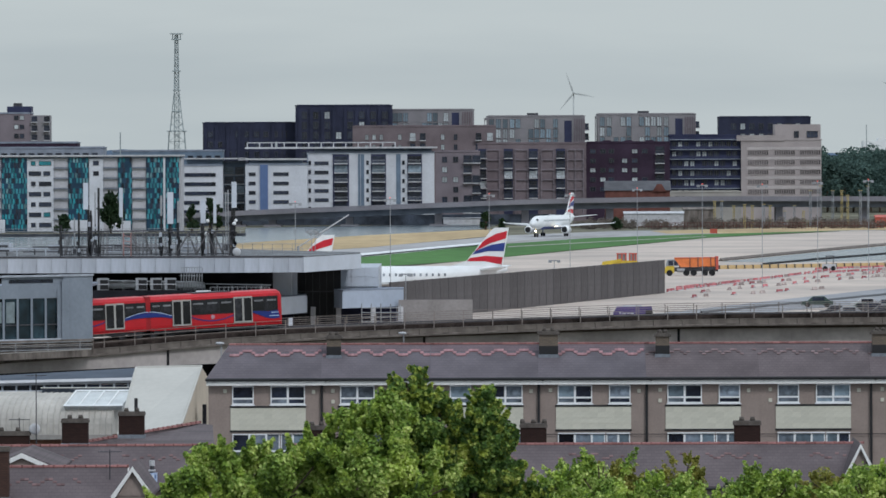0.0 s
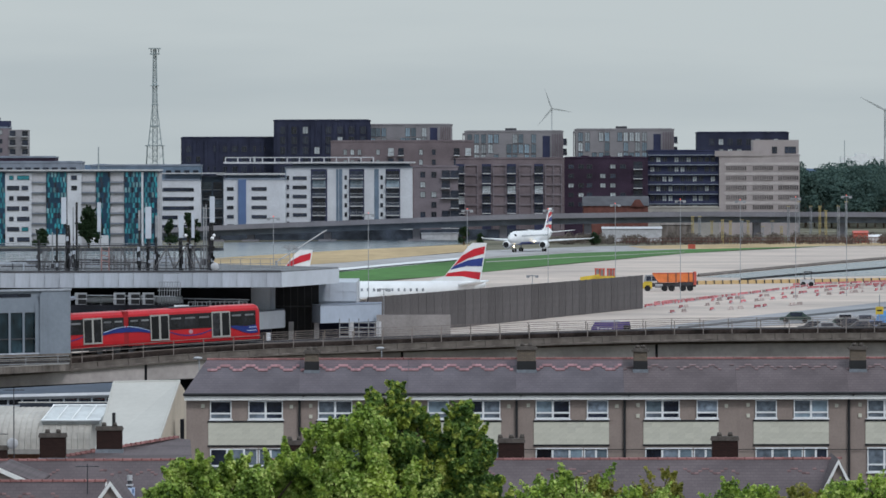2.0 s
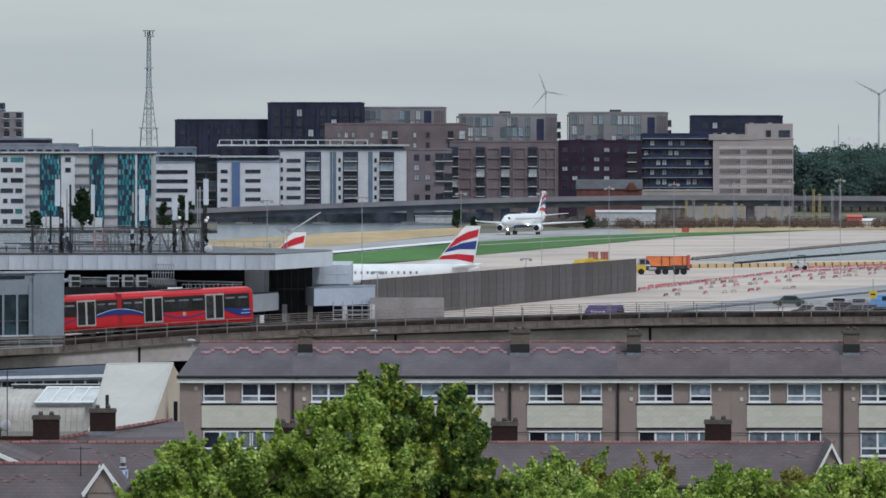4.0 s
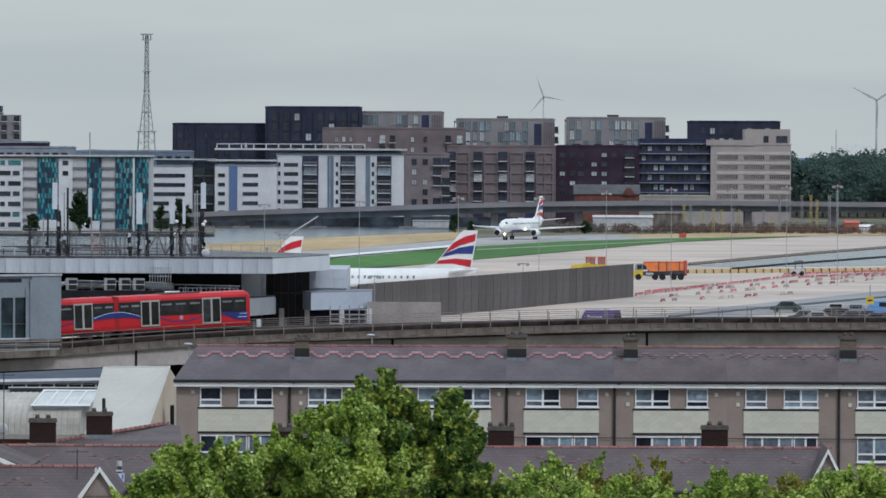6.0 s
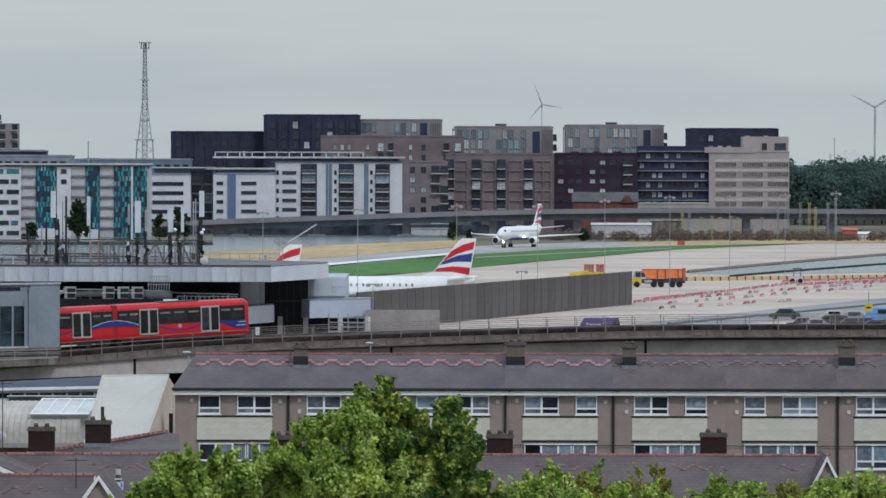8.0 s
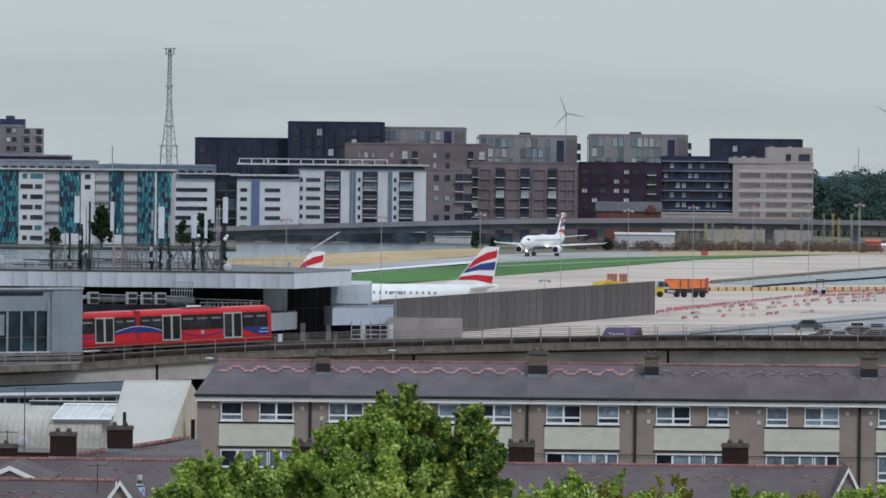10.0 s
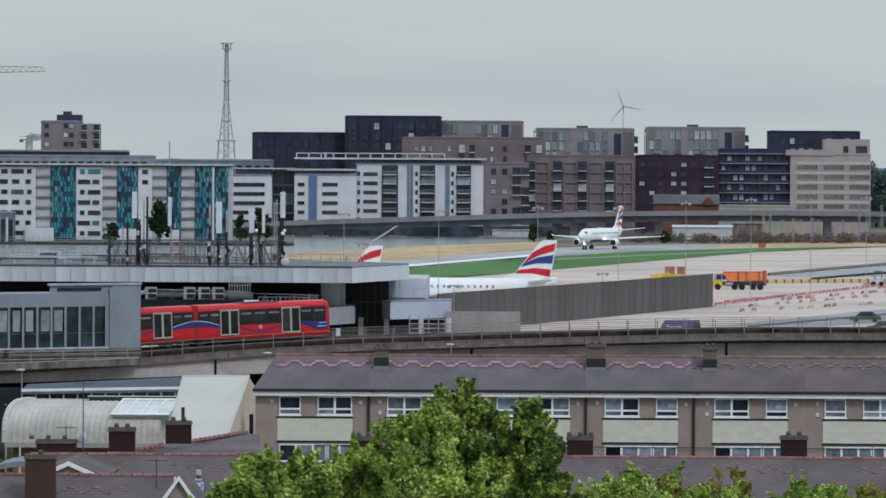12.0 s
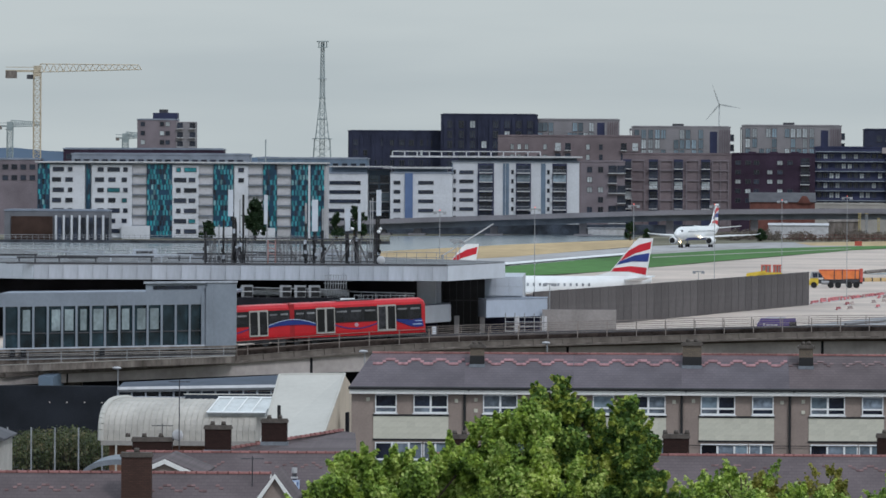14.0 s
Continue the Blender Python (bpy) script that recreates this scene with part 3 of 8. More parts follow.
# roofs of the blocks just behind
for nm, lb, xa, xb, yt, dd, m in (
        ("apartment_block", "long low maroon-brick block behind the white one", -195, 88, 243, 1960, MAROON_BRICK),
        ("apartment_block", "grey-roofed building behind the student block", -180, 135, 252, 1935, GREY_ROOF),
        ("apartment_block", "pale grey low building with flat roofs", -420, -238, 262, 1960, MAUVE_BRICK),
        ("office_block", "blue-grey clad block with a thin roof edge", 150, 345, 258, 2080, BLUE_CLAD),
):
    k = dd / 12900.0
    e = block(nm, lb, (xa - 784) * k, (xb - 784) * k, dd, 14, 22 - (yt - 250) * k, m)
    for i in range(int((xb - xa) / 16)):
        for j in range(2):
            window(e, 1.6 + i * 16 * k, 0, 22 - (yt - 250) * k - 2.6 - 2.9 * j, 1.6, 1.4, DARK_FRAME, GLASS)

# small pavilion on the quay at the end of the dock
DUSK_GREY = mat("dark_grey_render", (0.16, 0.165, 0.185), 0.85, 0.1, 0.3)
pav = block("pavilion", "flat-roofed grey pavilion with brown timber doors and white columns", -151.12, -125.37, 1800, 12, 7.66, DUSK_GREY, category="pavilion")
pk = 0.13953
part("timber_door", boxes((12 * pk, 86 * pk, -0.3, 0, 0, 46 * pk)), mat("brown_timber", (0.055, 0.034, 0.028), 0.8, 0.15, 0.3), pav)
for i in range(7):
    part("column", boxes((90 * pk + i * 14 * pk, 90 * pk + i * 14 * pk + 0.5, -0.6, 0, 0, 48 * pk)), WHITE_RENDER, pav)
    part("pane", boxes((90 * pk + i * 14 * pk + 0.6, 90 * pk + i * 14 * pk + 1.6, -0.2, 0, 0, 44 * pk)), GLASS, pav)

# ---- white blocks with balconies, further along ----
k2 = 0.15814
b0 = -81.61
FB = 2040
SB = 16.4 * k2
white_block = block("apartment_block", "white rendered five-storey block with long window bands", b0, -69.43, FB, 14, 16.62, WHITE_RENDER)
part("penthouse", boxes((2, 76 * k2, 2, 12, 16.62 + 0.5, 18.52)), BLUE_CLAD, white_block)
part("penthouse_roof", boxes((1, 118 * k2, 0, 13, 18.52, 18.84)), SLAB, white_block)
for i in range(6):
    z = 13.62 - i * SB
    if i < 3:
        window(white_block, 37 * k2, 0, z, 55 * k2, 1.05, DARK_FRAME, GLASS, (0.2, 0.4, 0.6, 0.8))
    else:
        window(white_block, 22 * k2, 0, z, 28 * k2, 1.05, DARK_FRAME, GLASS, (0.33, 0.66))
        window(white_block, 52 * k2, 0, z, 14 * k2, 1.05, DARK_FRAME, GLASS)
glass_link = block("apartment_block", "dark glazed link with stacked balconies", -69.54, -63.35, 2048, 10, 17.55, BLUE_CLAD)
for i in range(6):
    for j in range(2):
        balcony(glass_link, (10 + 19 * j) * k2, 0, 14.06 - i * SB, 17 * k2, 2.4, 0.9, GLASS_SKY if (i + j) % 3 == 0 else GLASS)
blue_block = block("apartment_block", "white rendered block with one bright blue strip", -63.10, -45.87, FB, 14, 16.78, WHITE_RENDER)
part("penthouse", boxes((1, 100 * k2, 2, 12, 16.78 + 0.5, 18.20)), BLUE_CLAD, blue_block)
part("penthouse_roof", boxes((-2, 108 * k2, 0, 13, 18.20, 18.68)), SLAB, blue_block)
part("blue_strip", boxes((26 * k2, 40 * k2, -0.35, 0, 0, 16.94)), BLUE_PANEL, blue_block, "bright blue cladding strip")
for i in range(6):
    z = 13.78 - i * SB
    window(blue_block, 12 * k2, 0, z, 12 * k2, 1.0, DARK_FRAME, GLASS)
    window(blue_block, 63 * k2, 0, z, 27 * k2, 1.0, DARK_FRAME, GLASS, (0.33, 0.66))
tall_block = block("apartment_block", "white block with stacked dark balconies and a long roof edge", -46.20, -10.36, 2055, 16, 20.09, WHITE_RENDER)
part("roof_edge", boxes((-110 * k2, 232 * k2, -1.5, 16, 21.36, 21.84)), SLAB, tall_block, "long thin grey roof edge")
part("penthouse", boxes((2, 222 * k2, 2, 14, 20.09 + 0.5, 21.36)), BLUE_CLAD, tall_block)
part("roof_rail", boxes(*[((-108 + 22 * q) * k2, (-106 + 22 * q) * k2, 4, 4.3, 21.84, 23.11) for q in range(13)], (-108 * k2, 156 * k2, 4, 4.3, 22.95, 23.19)), SLAB, tall_block, "pale roof-top railing")
for xa, xb in ((0, 2), (46, 75), (91, 95), (114, 141), (159, 167), (179, 205), (96, 102)):
    part("recess", boxes((xa * k2, xb * k2, -0.12, 0, 0, 19.77)), BLUE_CLAD if xb - xa < 20 else NAVY_CLAD, tall_block, "dark recessed bay")
for xc in (60.5, 127.5, 192):
    for i in range(8):
        balcony(tall_block, xc * k2, -0.12, 17.06 - i * SB, 24 * k2, 2.4, 1.2, GLASS_SKY if i % 5 == 1 else GLASS, STEEL)
for i in range(7):
    z = 16.74 - i * SB
    window(tall_block, 26 * k2, 0, z, 25 * k2, 1.0, DARK_FRAME, GLASS, (0.33, 0.66))
    for xc in (5, 108, 172):
        window(tall_block, xc * k2, 0, z, 4.5 * k2, 1.2, DARK_FRAME, GLASS)

# ---- brick blocks beyond the bridge ----
def brick_block(name, label, xa, xb, yt, dd, depth, material, cols=(), storey=3.05, rows=3, top=1.0, kind="window", fw=1.5, fh=1.7, curtained=0.4, seed=1, glass=GLASS, roof=None, skip=0.12):
    """cols: places along the front, 0 to 1, of windows or balconies in each storey."""
    k = dd / 12900.0
    z1 = 22 - (yt - 250) * k
    e = block(name, label, (xa - 784) * k, (xb - 784) * k, dd, depth, z1, material, roof or material)
    r = random.Random(seed)
    w = (xb - xa) * k
    for j in range(rows):
        z = z1 - top - storey * (j + 1) + 0.5
        for c in cols:
            if r.random() < skip:
                continue
            if c < 0:
                balcony(e, -c * w, 0, z - 0.2, fw * 1.7, 2.5, 1.2, GLASS_BLIND if r.random() < 0.25 else glass)
            else:
                window(e, c * w, 0, z, fw, fh, DARK_FRAME, GLASS_BLIND if r.random() < curtained else glass, (0.5,))
    return e


def fins(e, xs, z0, z1, w, material, proud=0.35):
    for x in xs:
        part("pier", boxes((x - w / 2, x + w / 2, -proud, 0, z0, z1)), material, e)


q = 0.17442
d1 = brick_block("apartment_tower", "black-brick flat block with dark recessed windows", 310, 474, 209, 2245, 18, DARK_BRICK, [0.08 + 0.1 * i for i in range(9)], 3.1, 4, 1.6, curtained=0.12, seed=2)
d2 = brick_block("apartment_tower", "tall black-brick flat block with deep window bays", 474, 644, 179, 2240, 20, DARK_BRICK, [0.09 + 0.12 * i for i in range(8)], 3.1, 6, 1.3, fh=2.2, fw=1.7, curtained=0.16, seed=3)
fins(d2, [(8 + 20 * i) * q for i in range(9)], 8, 33.45, 1.1, DARK_BRICK)
fins(d1, [(4 + 20 * i) * q for i in range(9)], 8, 28.26, 1.0, DARK_BRICK)
bt = brick_block("apartment_tower", "buff-brick tower with tall paired windows", 644, 790, 187, 2252, 18, BUFF_BRICK, (0.04, 0.1, 0.17, 0.4, 0.46, 0.53, 0.59, 0.66), 3.1, 4, 0.9, fh=2.75, seed=5, glass=GLASS_SKY)
part("bay", boxes((0.73 * 146 * q, 0.82 * 146 * q, -0.1, 0, 0, 32.29)), NAVY_CLAD, bt, "dark recessed balcony bay")
fins(bt, [(126 + 4 * i) * q for i in range(5)], 6, 32.47, 0.35, BROWN_BRICK)
part("plant_room", boxes((50 * q, 62 * q, 5, 9, 32.99 + 0.5, 33.52)), DARK_STEEL, bt)
br = brick_block("apartment_block", "wide mid-rise brown-brick block with small dark windows", 575, 828, 216, 2215, 14, BROWN_BRICK, (0.1, 0.15, 0.2, 0.29, 0.33, 0.63, 0.68, 0.72, -0.42, -0.49, -0.88, -0.96), 3.1, 3, 1.4, fw=1.1, seed=7)
for xa, yt, sd in ((812, 199, 11), (1008, 196, 12)):
    t1 = brick_block("apartment_tower", "buff-brick tower with tall windows and corner balconies", xa, xa + 174, yt, 2255, 18, BUFF_BRICK, (0.05, 0.12, 0.19, 0.26, 0.32, 0.45, 0.51, 0.57, 0.63, 0.7), 3.1, 5, 0.9, fh=2.8, fw=1.5, curtained=0.35, glass=GLASS_SKY, seed=sd)
    h = 22 - (yt - 250) * q
    part("bay", boxes((138 * q, 151 * q, -0.1, 0, 0, h - 1.2)), NAVY_CLAD, t1, "dark recessed balcony bay")
    part("open_frame", boxes((-4 * q, -2.6 * q, 0, 5, 0, h - 0.4), (-4 * q, 0, 0, 5, h - 1.0, h - 0.3)), BUFF_BRICK, t1, "open brick corner frame")
    fins(t1, [(156 + 4.2 * i) * q for i in range(5)], 6, h - 0.6, 0.4, MAUVE_BRICK)
    for i in range(4):
        balcony(t1, 177 * q, 3, h - 4.2 - 3.1 * i, 1.6, 2.4, 1.2)
    part("plant_room", boxes((72 * q, 92 * q, 5, 9, h + 0.5, h + 1.2)), DARK_STEEL, t1)
db = brick_block("apartment_tower", "dark set-back top storeys above the tan block", 1223, 1385, 202, 2215, 14, DARK_BRICK, [0.06 + 0.1 * i for i in range(9)], 3.1, 3, 1.0, curtained=0.3, seed=14, fh=1.9)

u = 0.16512
mb = brick_block("apartment_block", "mauve-brick block with stacked balconies", 722, 800, 261, 2110, 16, MAUVE_BRICK, (0.2, 0.45, -0.72, -0.92), 2.9, 6, 0.6, seed=21)
gb = brick_block("apartment_block", "brown-brick block with open brick grids and dark balcony bays", 796, 988, 247, 2120, 16, BROWN_BRICK, (), 2.9, 5, 0.8, seed=22)
gh = 22.49
for xa in (16, 66, 112, 158):
    wgrid = 22 if xa < 150 else 28
    bmg = bmesh.new()
    for i in range(2 if xa < 150 else 3):
        xx = (xa + wgrid * i / (1 if xa < 150 else 2)) * u
        box(bmg, xx - 0.16, xx + 0.16, -0.5, 0, 2.0, gh - 1.5)
    for j in range(6):
        zz = gh - 1.7 - 2.9 * j
        box(bmg, xa * u, (xa + wgrid) * u, -0.45, 0, zz - 0.2, zz + 0.2)
    part("brick_grid", bmg, MAUVE_BRICK, gb, "pale open brick grid")
    part("grid_backing", boxes((xa * u, (xa + wgrid) * u, -0.05, 0, 2, gh - 1.5)), BROWN_BRICK, gb)
for xc in (9, 54, 98, 146):
    part("bay", boxes(((xc - 8) * u, (xc + 8) * u, -0.1, 0, 0, gh - 1.4)), NAVY_CLAD, gb, "dark recessed balcony bay")
    for j in range(5):
        balcony(gb, xc * u, -0.1, gh - 4.2 - 2.9 * j, 15 * u, 2.4, 1.3, GLASS_BLIND if (j + xc) % 4 == 0 else GLASS)
rb = brick_block("apartment_block", "dark maroon-brick block with small white windows", 988, 1136, 246, 2125, 16, MAROON_BRICK, (0.08, 0.2, 0.3, 0.46, 0.58, 0.7, -0.88), 2.75, 5, 0.8, fw=1.6, fh=1.3, curtained=0.45, seed=24)
for i in range(3):
    part("chimney", boxes(((30 + 38 * i) * u, (44 + 38 * i) * u, 3, 6, 22.66 + 0.5, 23.48)), MAROON_BRICK, rb)
nb = brick_block("apartment_block", "navy clad block with white balcony bands", 1136, 1262, 234, 2130, 16, NAVY_CLAD, [0.06 + 0.085 * i for i in range(11)], 2.8, 6, 1.2, fw=1.3, fh=1.8, curtained=0.3, seed=25)
for j in range(6):
    part("balcony_band", boxes((0, 126 * u, -1.2, 0, 23.48 - 0.05 - 2.85 * j, 23.48 + 0.2 - 2.85 * j)), GREY_ROOF, nb, "pale grey balcony edge")
    part("railing", boxes((0.1, 126 * u - 0.1, -1.15, -1.1, 23.48 + 0.25 - 2.85 * j, 23.48 + 0.95 - 2.85 * j)), NAVY_CLAD, nb)
tb = brick_block("office_block", "tan-brick block with wide slatted window bands", 1262, 1404, 242, 2128, 16, TAN_BRICK, (), 2.85, 6, seed=26)
part("upper_storey", boxes((9.8977, 23.26, 1, 15, 23.32 + 0.5, 27.93)), TAN_BRICK, tb)
part("parapet", boxes((-8 * u, 78 * u, -0.3, 0, 23.15, 24.80)), TAN_BRICK, tb)
for xc, w in ((98, 9), (126, 20)):
    for z in (23.98, ):
        window(tb, xc * u, 0.99, z, w * u, 2.0, DARK_FRAME, GLASS, (0.33, 0.66))
TAN_GLASS = mat("brown_tinted_glass", (0.12, 0.105, 0.105), 0.3, 0.25, 0.4, 2, rand=0.3)
TAN_BAND = mat("pale_spandrel", (0.47, 0.425, 0.42), 0.85, 0.07, 0.2, 2)
for j in range(6):
    part("spandrel", boxes((10 * u, 141 * u, -0.12, 0, 20.52 - j * 2.85, 21.3 - j * 2.85)), TAN_BAND, tb, "pale spandrel band")
    for xc in (30, 77, 122):
        window(tb, xc * u, 0, 18.95 - j * 2.85, 37 * u, 1.5, TAN_BRICK, TAN_GLASS, tuple(i / 9 for i in range(1, 9)), 0.12)

# low red-brick hall with a slate roof by the bridge
hall = thing("brick_hall", "low red-brick hall with a grey pitched roof", "building", (38.01, 2060, 0))
hw = 18.205
part("wall", boxes((0, hw, 0, 12, 0, 9.22)), RED_BRICK, hall)
part("roof", prism(bmesh.new(), [(-0.4, 9.22), (6, 11.94), (12.4, 9.22)], -0.3, hw + 0.3, "x"), ASPHALT, hall)
part("gable", prism(bmesh.new(), [(80 * u, 8.90), (88 * u, 10.98), (96 * u, 10.98), (104 * u, 8.90)], -0.5, 0), RED_BRICK, hall)
brick_block("shop_row", "low pale concrete row under the apartments", 1136, 1262, 334, 2100, 10, PALE_CONCRETE, [0.1 + 0.09 * i for i in range(10)], 3.0, 1, 0.2, fh=1.6, curtained=0.5)

# stepped concrete tower at the western end
tower = block("apartment_tower", "grey-brown stepped concrete tower block", -157.75, -144.88, 2400, 16, 33.08, MAUVE_BRICK)
v = 0.18605
part("wing", boxes((69 * v, 102 * v, 0, 14, 0, 32.56)), BUFF_BRICK, tower)
part("plant_room", boxes((27 * v, 70 * v, 2, 12, 33.08 + 0.5, 35.51)), NAVY_CLAD, tower)
part("lift_head", boxes((38 * v, 52 * v, 3, 9, 35.51, 36.62)), DARK_STEEL, tower)
for j in range(4):
    for xc in (10, 44, 54):
        window(tower, xc * v, 0, 31.03 - 3.0 * j, 8 * v, 1.5, DARK_FRAME, GLASS_BLIND if (j + xc) % 3 == 0 else GLASS)
    for xc in (76, 98):
        balcony(tower, xc * v, 0, 30.28 - 3.0 * j, 11 * v, 2.2, 1.2)

# ---- lattice radio mast, pole, wind turbines, cranes ----
def lattice(bm, base, top, wb, wt, n, r):
    """Square tapering lattice from base to top with n bays."""
    b, t = Vector(base), Vector(top)
    rings = []
    for i in range(n + 1):
        f = i / n
        p = b.lerp(t, f)
        w = wb + (wt - wb) * f
        rings.append([p + Vector((sx * w / 2, sy * w / 2, 0)) for sx, sy in ((-1, -1), (1, -1), (1, 1), (-1, 1))])
    for i in range(n):
        for k in range(4):
            beam(bm, rings[i][k], rings[i + 1][k], r)
            beam(bm, rings[i][k], rings[i + 1][(k + 1) % 4], r * 0.6)
            beam(bm, rings[i + 1][k], rings[i + 1][(k + 1) % 4], r * 0.6)


MAST_STEEL = mat("pale_mast_steel", (0.30, 0.345, 0.355), 0.6, 0.1, 0.3)
mast = thing("radio_mast", "tall grey steel lattice radio mast with platforms", "radio mast", (-96.75, 2400, 0))
bm = bmesh.new()
lattice(bm, (0, 0, 0), (0, 0, 27.21), 8, 5.0, 8, 0.1)
lattice(bm, (0, 0, 27.21), (0, 0, 40.60), 4.4, 1.5, 6, 0.085)
lattice(bm, (0, 0, 0), (0, 0, 40.60), 1.5, 1.5, 24, 0.1)
lattice(bm, (0, 0, 40.60), (0, 0, 58.82), 1.5, 0.9, 16, 0.16)
part("tower", bm, MAST_STEEL, mast)
for yy, w in ((60, 1.6), (50, 2.0), (116, 1.4), (222, 3.2), (150, 1.2), (188, 1.6)):
    pz = 22 - (yy - 250) * v
    part("platform", boxes((-w, w, -w, w, pz - 0.15, pz + 0.15)), MAST_STEEL, mast)
for sx in (-1.2, 0.2, 1.3):
    part("aerial", boxes((sx - 0.15, sx + 0.15, -0.2, 0.2, 57.33, 59.38)), MAST_STEEL, mast)
pole = solo("flagpole", beam(bmesh.new(), (-96.13, 2000, 0), (-96.13, 2000, 26.03), 0.16, 6), MAST_STEEL, "thin pale pole above the roofs", "pole")


def turbine(x, y, hub, reach, spin, label):
    e = thing("wind_turbine", label, "wind turbine", (x, y, 0), "turbines on the horizon")
    bm = bmesh.new()
    bmesh.ops.create_cone(bm, cap_ends=True, segments=10, radius1=reach * 0.045, radius2=reach * 0.028, depth=hub)
    bmesh.ops.translate(bm, verts=bm.verts, vec=(0, 0, hub / 2))
    part("tower", bm, TURBINE_GREY, e, smooth=True)
    part("nacelle", boxes((-reach * 0.04, reach * 0.04, -reach * 0.1, reach * 0.08, hub - reach * 0.03, hub + reach * 0.05)), TURBINE_GREY, e)
    for i in range(3):
        a = radians(spin + 120 * i)
        d, s = Vector((math.sin(a), 0, math.cos(a))), Vector((math.cos(a), 0, -math.sin(a)))
        bm = bmesh.new()
        c = Vector((0, -reach * 0.12, hub))
        o = [c + s * -0.025 * reach, c + d * 0.25 * reach + s * -0.04 * reach, c + d * reach, c + d * 0.25 * reach + s * 0.035 * reach, c + s * 0.025 * reach]
        f0 = [bm.verts.new(p) for p in o]
        f1 = [bm.verts.new(p + Vector((0, 0.03 * reach, 0))) for p in o]
        bm.faces.new(f0)
        bm.faces.new(f1[::-1])
        for j in range(5):
            bm.faces.new((f0[j], f0[(j + 1) % 5], f1[(j + 1) % 5], f1[j]))
        bmesh.ops.recalc_face_normals(bm, faces=bm.faces[:])
        part("blade", bm, TURBINE_GREY, e)


turbine(62.08, 4400, 53.36, 13.643, -20, "far white three-bladed wind turbine behind the towers")
turbine(257.03, 4300, 51.32, 17.333, -62, "far white wind turbine above the woods")


def tower_crane(x, y, hub, fore, back, lean, label, material):
    e = thing("tower_crane", label, "crane", (x, y, 0), "cranes on the skyline")
    bm = bmesh.new()
    lattice(bm, (0, 0, 0), (0, 0, hub), 2.2, 2.2, 26, 0.16)
    part("mast", bm, material, e)
    bm = bmesh.new()
    n = 16
    for i in range(n):
        x0, x1 = fore * i / n, fore * (i + 1) / n
        z0, z1 = hub + lean * i / n, hub + lean * (i + 1) / n
        hh = 2.6 - 1.2 * i / n
        for sy in (-0.7, 0.7):
            beam(bm, (x0, sy, z0), (x1, sy, z1), 0.14)
            beam(bm, (x0, sy, z0), ((x0 + x1) / 2, 0, (z0 + z1) / 2 + hh), 0.1)
            beam(bm, ((x0 + x1) / 2, 0, (z0 + z1) / 2 + hh), (x1, sy, z1), 0.1)
        if i:
            beam(bm, (x0 - fore / n / 2, 0, z0 + hh), (x0 + fore / n / 2, 0, z0 + hh), 0.14)
    part("jib", bm, material, e)
    part("counter_jib", boxes((-back, 0, -0.8, 0.8, hub, hub + 0.6), (-back, 0, -0.8, -0.7, hub + 1.4, hub + 1.6)), material, e)
    part("counterweight", boxes((-back, -back + back * 0.35, -1, 1, hub - back * 0.2, hub + 0.4)), CONCRETE, e)
    part("cab", boxes((-1.1, 1.1, -1.1, 1.1, hub - 1.4, hub + 2.0)), material, e)
    part("driver_cab", boxes((-back * 0.32, -1.2, -1.4, 1.2, hub - back * 0.22, hub - 0.8)), DARK_STEEL, e)
    return e


tower_crane(-182.86, 2300, 47.60, 32.984, 9.9845, 1.0, "yellow tower crane with a long level jib", CRANE_STEEL)
tower_crane(-233.02, 2800, 32.03, 12, 5, 0.5, "small far crane with a pale jib", MAST_STEEL)
tower_crane(-181.87, 2700, 27.49, 8, 3.5, 0.5, "small far crane behind the tower block", MAST_STEEL)

# ---- wooded rise and hills far behind ----
def ridge(name, xa, xb, y, zs, material, label, seed):
    r = random.Random(seed)
    bm = bmesh.new()
    n = 90
    prev = None
    for i in range(n + 1):
        x = xa + (xb - xa) * i / n
        h = zs * (0.8 + 0.35 * noise.noise((x * 0.004, seed, 0)) + 0.08 * noise.noise((x * 0.03, seed, 3)))
        ring = [bm.verts.new((x, y - 40, 0)), bm.verts.new((x, y, h)), bm.verts.new((x, y + 120, h * 0.9)), bm.verts.new((x, y + 160, 0))]
        if prev:
            for k in range(3):
                bm.faces.new((prev[k], ring[k], ring[k + 1], prev[k + 1]))
        prev = ring
    return solo(name, bm, material, label, "hill", "structure", smooth=True)


ridge("hill_west", -800, 100, 4600, 25, HILL, "low blue-grey hills on the far horizon", 3)
ridge("hill_east", 50, 900, 4650, 20, HILL, "low hazy hills behind the woods", 5)


far = thing("far_works", "hazy white works on the far horizon", "building", (0, 0, 0))
part("wall", boxes((241, 266, 4480, 4500, 0, 24.2), (250, 257, 4480, 4500, 24.2, 26.0)), PAINT_WHITE, far)
part("mast", beam(bmesh.new(), (243, 4480, 20), (243, 4480, 34), 0.25, 6), MAST_STEEL, far)

